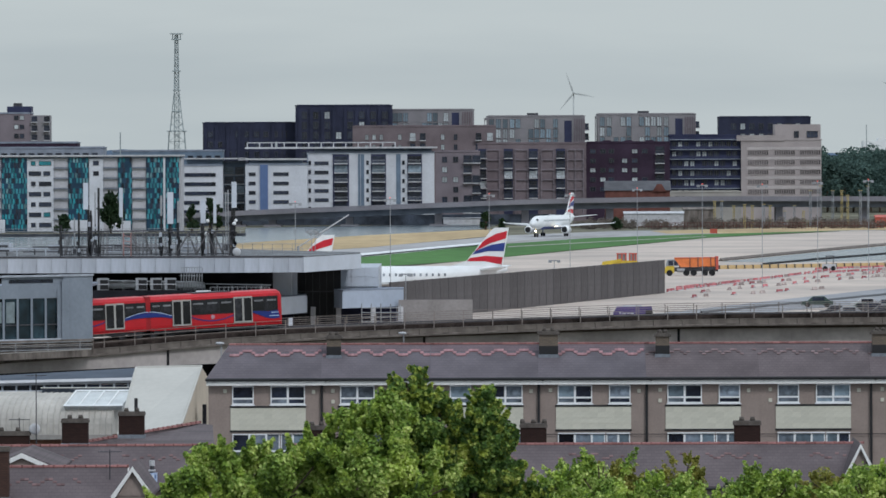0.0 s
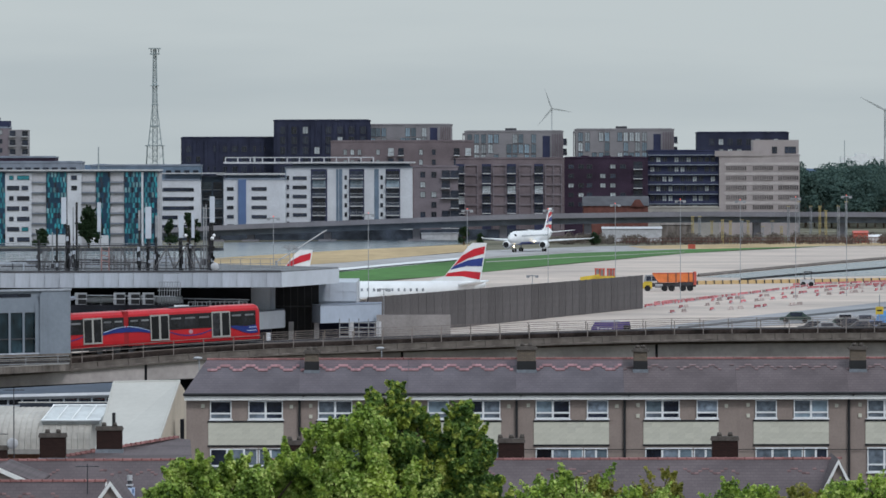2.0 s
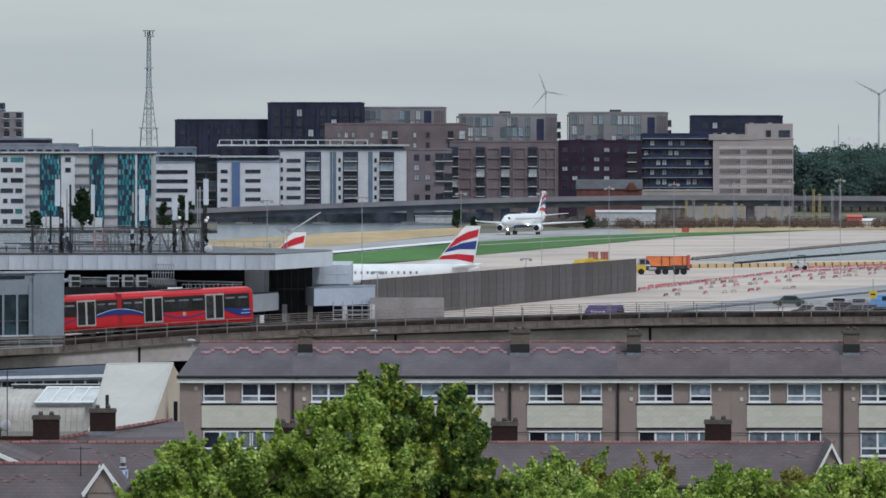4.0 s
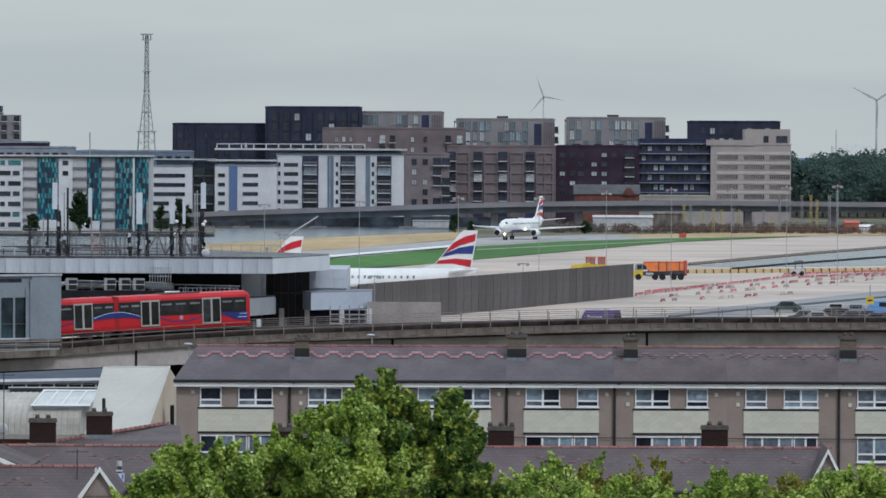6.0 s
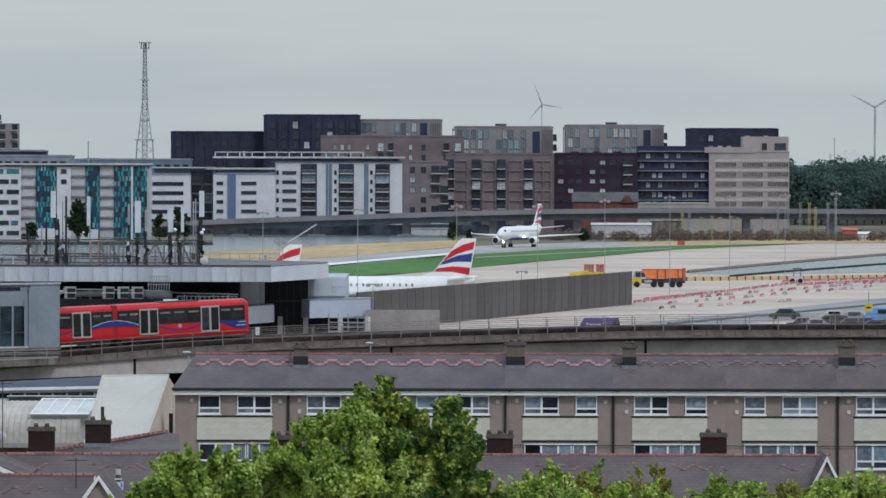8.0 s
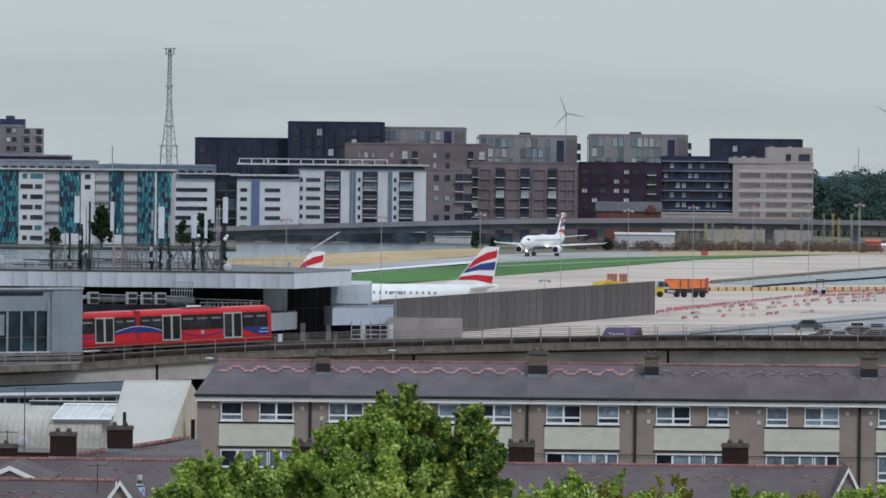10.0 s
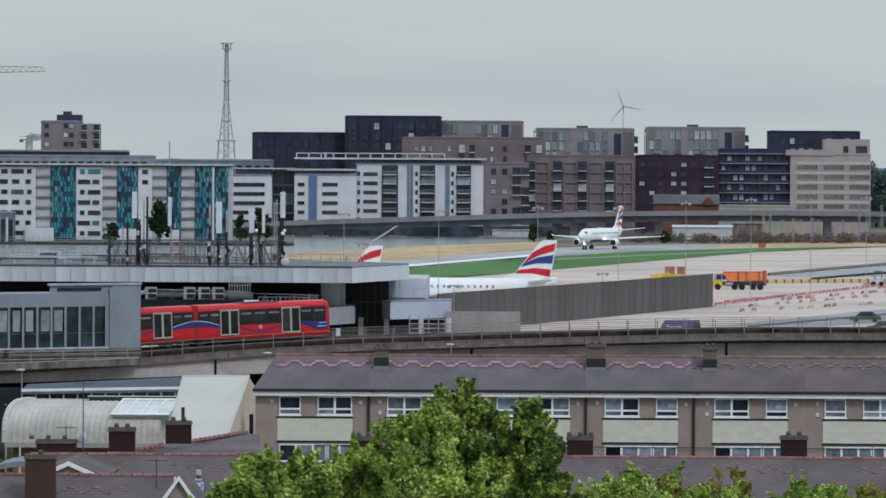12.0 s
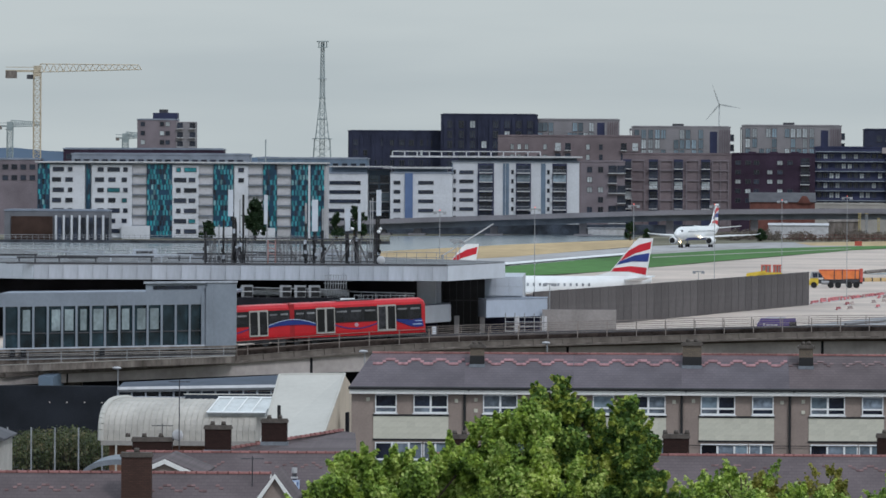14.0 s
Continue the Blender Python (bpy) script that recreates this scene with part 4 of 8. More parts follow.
# ---- trees ----
def leaves_mesh(name, centres, radii, count, size, material, seed, flat=1.0, second=None, soft_from=0):
    """Many small folded leaves scattered in clumps, denser towards each clump's outside."""
    r = np.random.RandomState(seed)
    c = np.array(centres)
    w = np.array(radii) ** 2
    pick = r.choice(len(c), count, p=w / w.sum())
    d = r.normal(size=(count, 3))
    d *= (1.75 * r.rand(count) ** 0.42 * (0.9 + 0.25 * r.rand(count)) / np.linalg.norm(d, axis=1))[:, None]
    rad = np.array(radii)[pick] * 0.62
    pos = c[pick] + d * rad[:, None] * np.array([1, 1, flat])
    a = d * 0.4 + r.normal(size=(count, 3)) * 0.8 + np.array([0, -0.2, 0.5])
    a /= np.linalg.norm(a, axis=1)[:, None]
    t = np.cross(a, r.normal(size=(count, 3)))
    t /= np.linalg.norm(t, axis=1)[:, None]
    b = np.cross(a, t)
    s = size * (0.6 + 0.8 * r.rand(count))[:, None]
    verts = np.stack([pos - t * s, pos - b * s * 0.72 + a * s * 0.15, pos + t * s, pos + b * s * 0.72 + a * s * 0.15], 1).reshape(-1, 3)
    idx = np.arange(count)[:, None] * 4
    faces = np.concatenate([idx + np.array([0, 1, 2]), idx + np.array([0, 2, 3])], 1).reshape(-1, 3)
    me = bpy.data.meshes.new(name)
    me.from_pydata(verts.tolist(), [], faces.tolist())
    me.materials.append(material)
    if second:
        me.materials.append(second)
        # outer shoots take the second, lighter leaf material more often
        shoot = r.rand(len(c)) < np.where(np.arange(len(c)) < soft_from, 0.12, 0.4)
        me.polygons.foreach_set("material_index", np.repeat(shoot[pick], 2).astype(np.int32))
    return me


def tree(label, x, y, height, spread, count, leaf, material, seed, lobes=(), bare=0.25, group="trees before the houses"):
    """Tapered trunk, limbs to each lobe, and a crown of clumps. lobes: (dx, dy, z, r) of the main masses."""
    e = thing("tree", label, "tree", (x, y, 0), group)
    r = random.Random(seed)
    if not lobes:
        lobes = []
        for i in range(9):
            a = r.random() * 6.28
            f = r.random()
            lobes.append((math.cos(a) * spread * 0.6 * f, math.sin(a) * spread * 0.6 * f, height * (bare + 0.15 + (0.75 - bare) * r.random()), spread * (0.32 + 0.2 * r.random())))
        lobes.append((0, 0, height - spread * 0.35, spread * 0.35))
    bm = bmesh.new()
    beam(bm, (0, 0, 0), (0, 0, height * 0.3), 0.32, 8)
    for dx, dy, z, rr in lobes:
        mid = (dx * 0.4, dy * 0.4, height * 0.3 + (z - height * 0.3) * 0.5)
        beam(bm, (0, 0, height * 0.28), mid, 0.14, 6)
        beam(bm, mid, (dx, dy, z), 0.07, 5)
        for i in range(5):
            d = Vector((r.uniform(-1, 1), r.uniform(-1, 1), r.uniform(-0.3, 1))).normalized() * rr * 0.85
            beam(bm, (dx, dy, z), (dx + d.x, dy + d.y, z + d.z), 0.03, 4)
    part("trunk", bm, BARK, e)
    cs, rs = [], []
    for dx, dy, z, rr in lobes:
        for i in range(18):
            d = Vector((r.gauss(0, 1), r.gauss(0, 1), r.gauss(0, 1))).normalized() * r.uniform(0.2, 1.15)
            cs.append((dx + d.x * rr * 0.8, dy + d.y * rr * 0.8, z + d.z * rr * 0.8))
            rs.append(rr * r.uniform(0.12, 0.40))
    clumps = len(cs)
    # upright shoots that break the outline, each a short tapering run of leaf clumps
    for i in range(int(len(lobes) * 15)):
        dx, dy, z, rr = lobes[i % len(lobes)]
        d = Vector((r.gauss(0, 1), r.gauss(0, 0.8) - 0.25, r.gauss(0.45, 0.8))).normalized() * rr * r.uniform(0.78, 0.98)
        lean = Vector((d.x * 0.07 + r.uniform(-0.05, 0.05), d.y * 0.07, rr * r.uniform(0.05, 0.12)))
        for j in range(5):
            cs.append((dx + d.x + lean.x * j, dy + d.y + lean.y * j, z + d.z + lean.z * j))
            rs.append(rr * (0.15 - 0.025 * j))
    ob = new("crown", leaves_mesh("crown", cs, rs, count, leaf, material, seed, 1.0, {LEAF: LEAF_LIGHT, LEAF_TIPPED: LEAF_YELLOW}.get(material), clumps))
    ob.parent = e
    return e


# woods behind the tan block
cs, rs = [], []
r = random.Random(9)
for i in range(560):
    x = 108.59 + r.random() * 85
    y = 2330 + r.random() * 260
    top = 19.81 - 3 + 5 * noise.noise((x * 0.05, y * 0.02, 0)) + (y - 2330) * 0.012
    cs.append((x, y, (top - 1.5) * r.uniform(0.4, 1.0)))
    rs.append(r.uniform(2.2, 4.2))
# woods take the leaf colours with haze in them
WOOD_LEAF = leaf_mat("haze_tinted_leaves", *HAZED_LEAF_COLS)
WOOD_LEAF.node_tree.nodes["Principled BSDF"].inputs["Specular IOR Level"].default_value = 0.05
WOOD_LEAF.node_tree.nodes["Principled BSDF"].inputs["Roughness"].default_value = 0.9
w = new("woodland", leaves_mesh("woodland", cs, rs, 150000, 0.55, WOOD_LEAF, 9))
tagged(w, "dark green woods along the horizon", "trees", "", "stuff")
bm = bmesh.new()
for i in range(40):
    x = 109.50 + i * 2.1
    beam(bm, (x, 2360 + (i * 37) % 50, 0), (x, 2360 + (i * 37) % 50, 12), 0.3, 5)
solo("woodland_trunks", bm, BARK, "dark trunks within the far woods", "trees", "stuff")
tree("dark round tree on the quay before the white block", -92.00, 1860, 10.18, 4.2, 14000, 0.25, LEAF_DARK, 31, group="trees on the quay", bare=0.1)
for i, (x, yt, s) in enumerate(((62, 370, 2.6), (290, 352, 2.2), (322, 340, 2.0), (335, 352, 1.6), (810, 368, 1.7), (838, 380, 1.3), (1040, 384, 1.8))):
    dd = 1870 if x < 400 else (1990 if x < 800 else 1900)
    tree("small dark green tree by the quay", (x - 784) * dd / 12900, dd, max(3.0, 22 - (yt - 250) * dd / 12900), s, 1500, 0.3, LEAF_DARK, 40 + i, group="trees on the quay", bare=0.05)

# ---- bridge over the dock mouth ----
bridge = thing("road_bridge", "long low grey concrete road bridge on piers", "bridge", kind="structure")
BX = [-90.55, -64.97, -44.04, -13.02, 17.99, 64.50, 121.56, 173.04]
BZ = [3.08, 4.32, 5.10, 6.19, 7.27, 7.89, 7.58, 7.27]


def span(y0, y1, z0, z1):
    bm = bmesh.new()
    prev = None
    for i in range(81):
        x = BX[0] + (BX[-1] - BX[0]) * i / 80
        z = sum(float(np.interp(x + d, BX, BZ)) for d in (-12, -6, 0, 6, 12)) / 5
        ring = [bm.verts.new(p) for p in ((x, y0, z + z0), (x, y1, z + z0), (x, y1, z + z1), (x, y0, z + z1))]
        if prev:
            for k in range(4):
                bm.faces.new((prev[k], ring[k], ring[(k + 1) % 4], prev[(k + 1) % 4]))
        prev = ring
    bmesh.ops.recalc_face_normals(bm, faces=bm.faces[:])
    return bm


part("deck", span(2001, 2015, -1.3, -0.9), BRIDGE_CONC, bridge)
part("parapet", span(2000, 2000.5, -1.25, 0.1), BRIDGE_CONC, bridge, "solid concrete bridge parapet")
part("girder", span(2003, 2013, -2.9, -1.3), GREY_ROOF, bridge, "dark recessed girder")
for xp in (370, 432, 568, 726, 880, 1030, 1180, 1330, 1480):
    x = (xp - 784) * 2000 / 12900
    z = float(np.interp(x, BX, BZ))
    part("pier", boxes((x - 1.0, x + 1.0, 2004, 2012, 0, z - 2.9), (x - 2.4, x + 2.4, 2002, 2014, -0.5, 0.5)), BRIDGE_CONC, bridge)

# ---- airport terminal ----
terminal = thing("terminal_building", "low terminal with grey and pale blue metal bands", "terminal", (0, 0, 0))
panels_grey = {}


def panel_row(parent, a, b, z0, z1, step, material, back=0.4):
    """A band of metal panels from plan point a to b, each panel its own, with dark joints behind."""
    a, b = Vector((*a, 0)), Vector((*b, 0))
    d = b - a
    n = max(1, round(d.length / step))
    L = d.length / n
    turn = math.atan2(d.y, d.x)
    key = (round(L, 2), round(z1 - z0, 2), material.name)
    if key not in panels_grey:
        panels_grey[key] = mesh_of("panel", boxes((0.02, L - 0.02, -0.08, 0, 0.02, z1 - z0 - 0.02)), material)
    for i in range(n):
        piece("panel", panels_grey[key], parent, (*(a + d * (i / n)).xy, z0), turn)
    bm = boxes((0, d.length, 0, back, z0, z1))
    bmesh.ops.rotate(bm, verts=bm.verts, cent=(0, 0, 0), matrix=Matrix.Rotation(turn, 3, "Z"))
    bmesh.ops.translate(bm, verts=bm.verts, vec=a)
    part("band_backing", bm, JOINT_GREY, parent)


DT = 860
l_hi, l_lo = 4.03, 1.92
t_hi, t_lo = 8.93, 7.13
xc = -19.80
panel_row(terminal, (-68.69, DT), (xc, DT), t_lo, t_hi, 1.75, GREY_METAL)
panel_row(terminal, (-78.11, 868), (-68.69, DT), t_lo, t_hi, 1.75, PALE_LIT_METAL)
panel_row(terminal, (-86.89, 868), (-78.11, 868), t_lo, t_hi, 1.75, GREY_METAL)
# angled return in paler panels for the light it catches
panel_row(terminal, (xc, DT), (-13.48, 887), t_lo, t_hi, 30, PALE_LIT_METAL)
bm = prism(bmesh.new(), [(-105, 868.3), (-78.11, 868.3), (-68.69, DT + 0.2), (xc, DT + 0.1), (-13.48, 887.1), (-13.6, 892), (-34, 930), (-105, 930)], t_lo, t_hi + 0.12, "z")
part("roof", bm, ROOF_GRAVEL, terminal, "stained grey flat roof")
part("roof_coping", boxes((-72, xc, DT - 0.15, DT + 0.3, t_hi + 0.004, t_hi + 0.2)), DARK_STEEL, terminal)
# the recess's shade is put into this wall's colour
part("inner_wall", boxes((-95, -23.80, 874, 875, 0, t_lo)), SHADE_BLACK, terminal, "dark recessed wall")
part("column_wall", boxes((-23.96, -21.65, 878, 884, l_hi - 0.3, t_lo)), PALE_LIT_METAL, terminal)
part("column_wall", boxes((-21.63, -21.08, 880.5, 884, l_hi - 0.3, t_lo)), GREY_METAL, terminal)
part("glazing", boxes((-21.64, -15.92, 889, 890, 0, t_lo)), mat("black_tinted_glazing", (0.009, 0.010, 0.014), 0.5, 0.3, 0.4, 3.0), terminal, "tall dark glazed wall")
for i in range(6):
    x = -21.07 + i * 0.85
    part("mullion", boxes((x, x + 0.06, 888.85, 889, 0, t_lo)), DARK_STEEL, terminal)
part("transom", boxes((-21.27, -16.39, 888.8, 889, 4.24, 4.38)), DARK_STEEL, terminal)
# lower bands
panel_row(terminal, (-47.82, 852), (-27.21, 852), l_lo, l_hi, 1.75, GREY_METAL)
# angled stretch of the band lightened by colour where it faces the sun
panel_row(terminal, (-27.21, 852), (-19.92, 880), l_lo, l_hi, 30, PALE_LIT_METAL)
part("band_end", boxes((-20.47, -19.92 - 0.03, 880.05, 888.5, l_lo, l_hi - 0.32)), GREY_METAL, terminal)
part("lower_roof", prism(bmesh.new(), [(-47.82, 852.1), (-27.21, 852.1), (-19.92, 880), (-20.10, 888.5), (-48, 888.5)], l_hi - 0.3, l_hi + 0.06, "z"), GREY_ROOF, terminal)
part("base_wall", boxes((-66, -21.71, 886, 900, 0, l_lo + 0.5)), NAVY_CLAD, terminal, "dark ground-floor wall")
part("base_wall", boxes((-55, -25.54, 857, 858, 0, l_lo - 0.3)), NAVY_CLAD, terminal, "dark ground-floor wall")
for i in range(6):
    x = -42.07 + i * 4.1141
    part("column", boxes((x, x + 0.5, 855.5, 856, 0, l_lo)), PALE_LIT_METAL, terminal)
# upper east box and ledge
for i in range(3):
    for j in range(2):
        x = -16.31 + i * 1.6304
        z = 4.79 + j * 1.1795
        part("panel", boxes((x, x + 1.5957, 894.8, 895, z, z + 1.1448)), PALE_LIT_METAL, terminal)
part("east_box", boxes((-16.93, -11.38, 895.01, 925, 0, 7.12)), GREY_METAL, terminal)
part("ledge_band", prism(bmesh.new(), [(-16.69, 886), (-15.56, 880), (-8.30, 892), (-8.37, 900), (-16.96, 900)], 2.42, 4.47, "z"), BLUE_METAL, terminal, "smooth blue-grey ledge band")
part("ledge_roof", prism(bmesh.new(), [(-16.67, 885.1), (-15.49, 880.1), (-8.30, 892.1), (-8.30, 900), (-16.96, 900)], 4.48, 4.60, "z"), GREY_ROOF, terminal)
part("base_wall", boxes((-19.55, -9.23, 893, 900, 0, 2.72)), NAVY_CLAD, terminal, "dark ground-floor wall")
for x_ in (500, 545, 606, 655):
    part("column", boxes(((x_ - 784) * 0.0688, (x_ - 784) * 0.0688 + 0.6, 886, 886.6, 0, 2.49)), SLAB, terminal)
# stepped fence of rails at the forecourt
rails = thing("forecourt_railing", "galvanised steel railing at the terminal forecourt", "railing", (0, 0, 0))
for j in range(5):
    part("rail", beam(bmesh.new(), (-13.09, 870, 0.5 + 0.55 * j), (-8.36, 870, 0.5 + 0.55 * j), 0.05), STEEL, rails)
for i in range(5):
    x = -13.09 + i * 1.1465
    part("post", beam(bmesh.new(), (x, 870, 0), (x, 870, 3.2), 0.06), STEEL, rails)

# plant on the recessed roof
def ac_unit(x, y, z, w, h):
    e = thing("air_conditioner", "pale metal air-conditioning unit with dark grille", "air conditioner", (x, y, z), "roof plant units")
    part("casing", boxes((0, w, 0, 1.0, 0, h)), STEEL, e)
    part("grille", boxes((w * 0.25, w * 0.98, -0.04, 0, h * 0.06, h * 0.86)), RUBBER, e)
    part("rail", boxes((-0.1, w + 0.1, -0.1, -0.05, h * 0.45, h * 0.52)), SLAB, e)


for x_ in (190, 216, 241, 122):
    ac_unit((x_ - 784) * 0.0665, 858, 5.17, 1.3302, 1.3967)
# deck coloured near-black in place of the shade behind the band
solo("plant_deck", boxes((-48.16, -31.40, 857, 873, 3.97, 5.10)), SHADE_BLACK, "dark plant deck behind the metal band", "deck")
for xa, xb in ((-43.57, -39.70), (-34.88, -31.54)):
    d_ = solo("duct", beam(bmesh.new(), (xa, 862.5, 5.63), (xb, 862.5, 5.63), 0.38, 10), SLAB, "pale horizontal ventilation duct", "duct", "", "ducts on the lower roof", smooth=False)
    for i in range(4):
        part("bracket", boxes((xa + (xb - xa) * i / 3 - 0.05, xa + (xb - xa) * i / 3 + 0.05, 862.2, 862.8, 5.03, 5.63)), STEEL, d_)
for xa, xb, yy, zz in ((-43.55, -30.23, 859, 4.82), (-44.27, -32.27, 860, 6.26), (-32.35, -23.66, 862, 5.83)):
    solo("pipe", beam(bmesh.new(), (xa, yy, zz), (xb, yy, zz - 0.2), 0.07, 6), STEEL, "thin steel pipe along the plant deck", "pipe", "", "pipes on the plant deck")
    for i in range(5):
        xq = xa + (xb - xa) * (i + 0.3) / 5
        solo("pipe_stand", boxes((xq, xq + 0.08, yy - 0.05, yy + 0.05, l_hi, zz)), STEEL, "thin steel pipe stand on the plant deck", "stand", "", "stands on the plant deck")
e = thing("roof_cabin", "small white cabin with a dark window", "cabin", (-32.24, 854, l_hi + 0.06))
part("casing", boxes((0, 1.655, 0, 2, 0, 1.0592)), PAINT_WHITE, e)
part("window", boxes((0.35, 1.25, -0.05, 0, 0.2, 0.85)), GLASS, e)
e = thing("roof_railing", "steel railing round the lower roof", "railing", (0, 0, 0))
for i in range(14):
    x = -30.66 + i * 0.53085
    part("post", boxes((x, x + 0.06, 856, 856.06, l_hi, l_hi + 1.5)), STEEL, e)
for hz in (0.7, 1.45):
    part("rail", boxes((-30.66, -23.63, 856, 856.06, l_hi + hz, l_hi + hz + 0.06)), STEEL, e)
ladder = thing("roof_ladder", "steel guard frame over the cat ladder to the main roof", "ladder", (0, 0, 0))
for i in range(9):
    x = -34.19 + i * 0.30595
    part("stile", beam(bmesh.new(), (x, 858, 5.17), (x + 0.1, 858, 7.77), 0.04), STEEL, ladder)
for j in range(3):
    part("rung", beam(bmesh.new(), (-34.32, 858, 6.83 + j), (-31.66, 858, 6.83 + j), 0.04), STEEL, ladder)

# antenna frames on the main roof
def antenna_mast(x, y, zb, zt, panels, dark=False):
    e = thing("antenna_mast", "steel roof mast with tall white panel antennas", "antenna", (x, y, zb), "roof antennas")
    part("pole", beam(bmesh.new(), (0, 0, 0), (0, 0, zt - zb), 0.13 if dark else 0.08, 6), PIPE_BLACK if dark else STEEL, e)
    for dx, a, b, wd in panels:
        part("panel_antenna", boxes((dx - wd / 2, dx + wd / 2, -0.35, -0.1, a - zb, b - zb)), PALE_LIT_METAL if wd > 0.3 else STEEL, e, "white panel antenna")
        part("bracket", boxes((min(dx, 0) - 0.05, max(dx, 0) + 0.05, -0.12, 0.05, (a + b) / 2 - zb - 0.05, (a + b) / 2 - zb + 0.05)), DARK_STEEL, e)
    for i in range(int(x * 5) % 3):
        hz = 0.2 + 0.9 * i + 0.5 * ((x * 7.3 + i * 3.1) % 1.0)
        part("equipment_box", boxes((-0.2 - 0.1 * (i % 2), 0.12 + 0.12 * ((i + 1) % 2), -0.3, 0.2, hz, hz + 0.45 + 0.3 * ((x * 3.7) % 1.0))), DARK_STEEL, e)


rz = t_hi + 0.12
c = 0.067287


def zz_(y):
    return 22 - (y - 250) * c


masts = (
    (58, 388, (), True), (82, 375, (), False), (90, 366, (), True), (107, 352, ((-0.3, 360, 313, 0.6),), True), (111, 362, (), True), (119, 330, (), False), (125, 322, (), True),
    (167, 325, ((-0.15, 374, 322, 0.42),), False), (236, 345, ((0.0, 372, 336, 0.25),), True), (252, 340, ((0.0, 386, 330, 0.7),), True), (265, 352, ((0.1, 384, 346, 0.3),), True),
    (310, 350, ((0.0, 385, 345, 0.6),), True), (325, 384, ((0.4, 385, 346, 0.35),), True), (350, 330, (), False), (354, 326, (), False), (361, 360, (), True), (365, 345, ((0.0, 358, 312, 0.6),), True))
for x_, yt, pn, dk in masts:
    antenna_mast((x_ - 784) * c, 868, rz, zz_(yt), [(d, zz_(a), zz_(b), w_) for d, a, b, w_ in pn], dk)
frame_ = thing("roof_lattice", "galvanised steel lattice along the roof edge", "lattice", (0, 0, 0))


def rung(name, xa, ya, xb, yb, yy, w_, paint):
    part(name, beam(bmesh.new(), ((xa - 784) * c, yy, zz_(ya)), ((xb - 784) * c, yy, zz_(yb)), w_, 5), paint, frame_)


foot = 250 + (22 - rz) / c
for yy in (866.5, 869.5):
    for xa, xb, yt in ((58, 126, 400), (126, 240, 399), (240, 366, 400)):
        rung("top_rail", xa, yt, xb, yt - 1, yy, 0.07, DARK_STEEL)
        rung("bottom_rail", xa, foot - 3, xb, foot - 3, yy, 0.06, DARK_STEEL)
    for xa in (58, 66, 75, 96, 105, 132, 140, 185, 191, 197, 203, 210, 218, 226, 243, 262, 283, 298, 318, 333, 345, 350, 356):
        rung("upright", xa, foot, xa, 400, yy, 0.04, FENCE_POST)
    for xa, xb in ((66, 75), (196, 185), (218, 203), (262, 285), (298, 283), (298, 318), (333, 318), (345, 328)):
        rung("brace", xa, foot - 2, xb, 401, yy, 0.05, FENCE_POST)
DULL_RED = mat("dull_red_steel", (0.34, 0.20, 0.19), 0.7, 0.15, 1.0, 6)
for xa in (170, 183):
    rung("red_upright", xa, foot, xa, 401, 866.3, 0.08, DULL_RED)
for ya in (406, 415, 424):
    rung("red_tie", 170, ya, 183, ya + 3, 866.3, 0.06, DULL_RED)
for i, xa in enumerate((58, 96, 126, 160, 210, 243, 283, 318, 356)):
    part("cross_rail", beam(bmesh.new(), ((xa - 784) * c, 866.5, zz_(400)), ((xa - 784) * c, 869.5, zz_(400)), 0.05), STEEL, frame_)
ra = random.Random(77)
cables = thing("antenna_cabling", "black cable bundles and boxes tied to the antenna masts", "cables", (0, 0, 0), kind="stuff")
for xa, yt, k in ((60, 398, 3), (90, 412, 3), (108, 364, 7), (112, 366, 6), (125, 380, 6), (236, 400, 6), (251, 388, 8), (266, 396, 6), (310, 386, 6), (325, 388, 6), (362, 362, 7), (364, 372, 5)):
    for i in range(k):
        xc = (xa - 784) * c + ra.gauss(0, 0.13)
        top = zz_(yt + ra.random() * 22)
        part("cable", beam(bmesh.new(), (xc, 867.6 + ra.random() * 0.6, rz), (xc + ra.gauss(0, 0.07), 867.6, top), ra.uniform(0.035, 0.075), 5), PIPE_BLACK if i % 4 else DARK_STEEL, cables)
    for i in range(2 + k // 4):
        xc, zc = (xa - 784) * c + ra.gauss(0, 0.28), rz + ra.random() * (zz_(yt) - rz) * 0.8
        part("junction_box", boxes((xc - 0.16, xc + 0.16, 867.4, 867.7, zc, zc + ra.uniform(0.25, 0.6))), ra.choice((PIPE_BLACK, DARK_STEEL, GREY_METAL)), cables)
for xa, ya, rr_ in ((318, 381, 0.22), (316, 404, 0.26), (365, 386, 0.24), (368, 381, 0.2), (156, 386, 0.12)):
    bm = bmesh.new()
    bmesh.ops.create_uvsphere(bm, u_segments=12, v_segments=8, radius=rr_)
    e = solo("link_dish", bm, PAINT_WHITE, "small round white link dish on an antenna mast", "dish antenna", "", "link dishes", at=((xa - 784) * c, 867.6, zz_(ya)), smooth=True)
    part("arm", boxes((-0.3, 0.3, 0.02, 0.1, -0.05, 0.05)), DARK_STEEL, e)
guard = thing("roof_guard_rail", "long thin steel guard rail on the terminal roof", "railing", (0, 0, 0))
guard_post = mesh_of("post", beam(bmesh.new(), (0, 0, 0), (0, 0, 1.2), 0.03), STEEL)
for i in range(40):
    piece("post", guard_post, guard, (-66 + i * 1.2, 880, rz))
for hz in (0.6, 1.2):
    part("rail", beam(bmesh.new(), (-66, 880, rz + hz), (-19.2, 880, rz + hz), 0.03), STEEL, guard)
bm = bmesh.new()
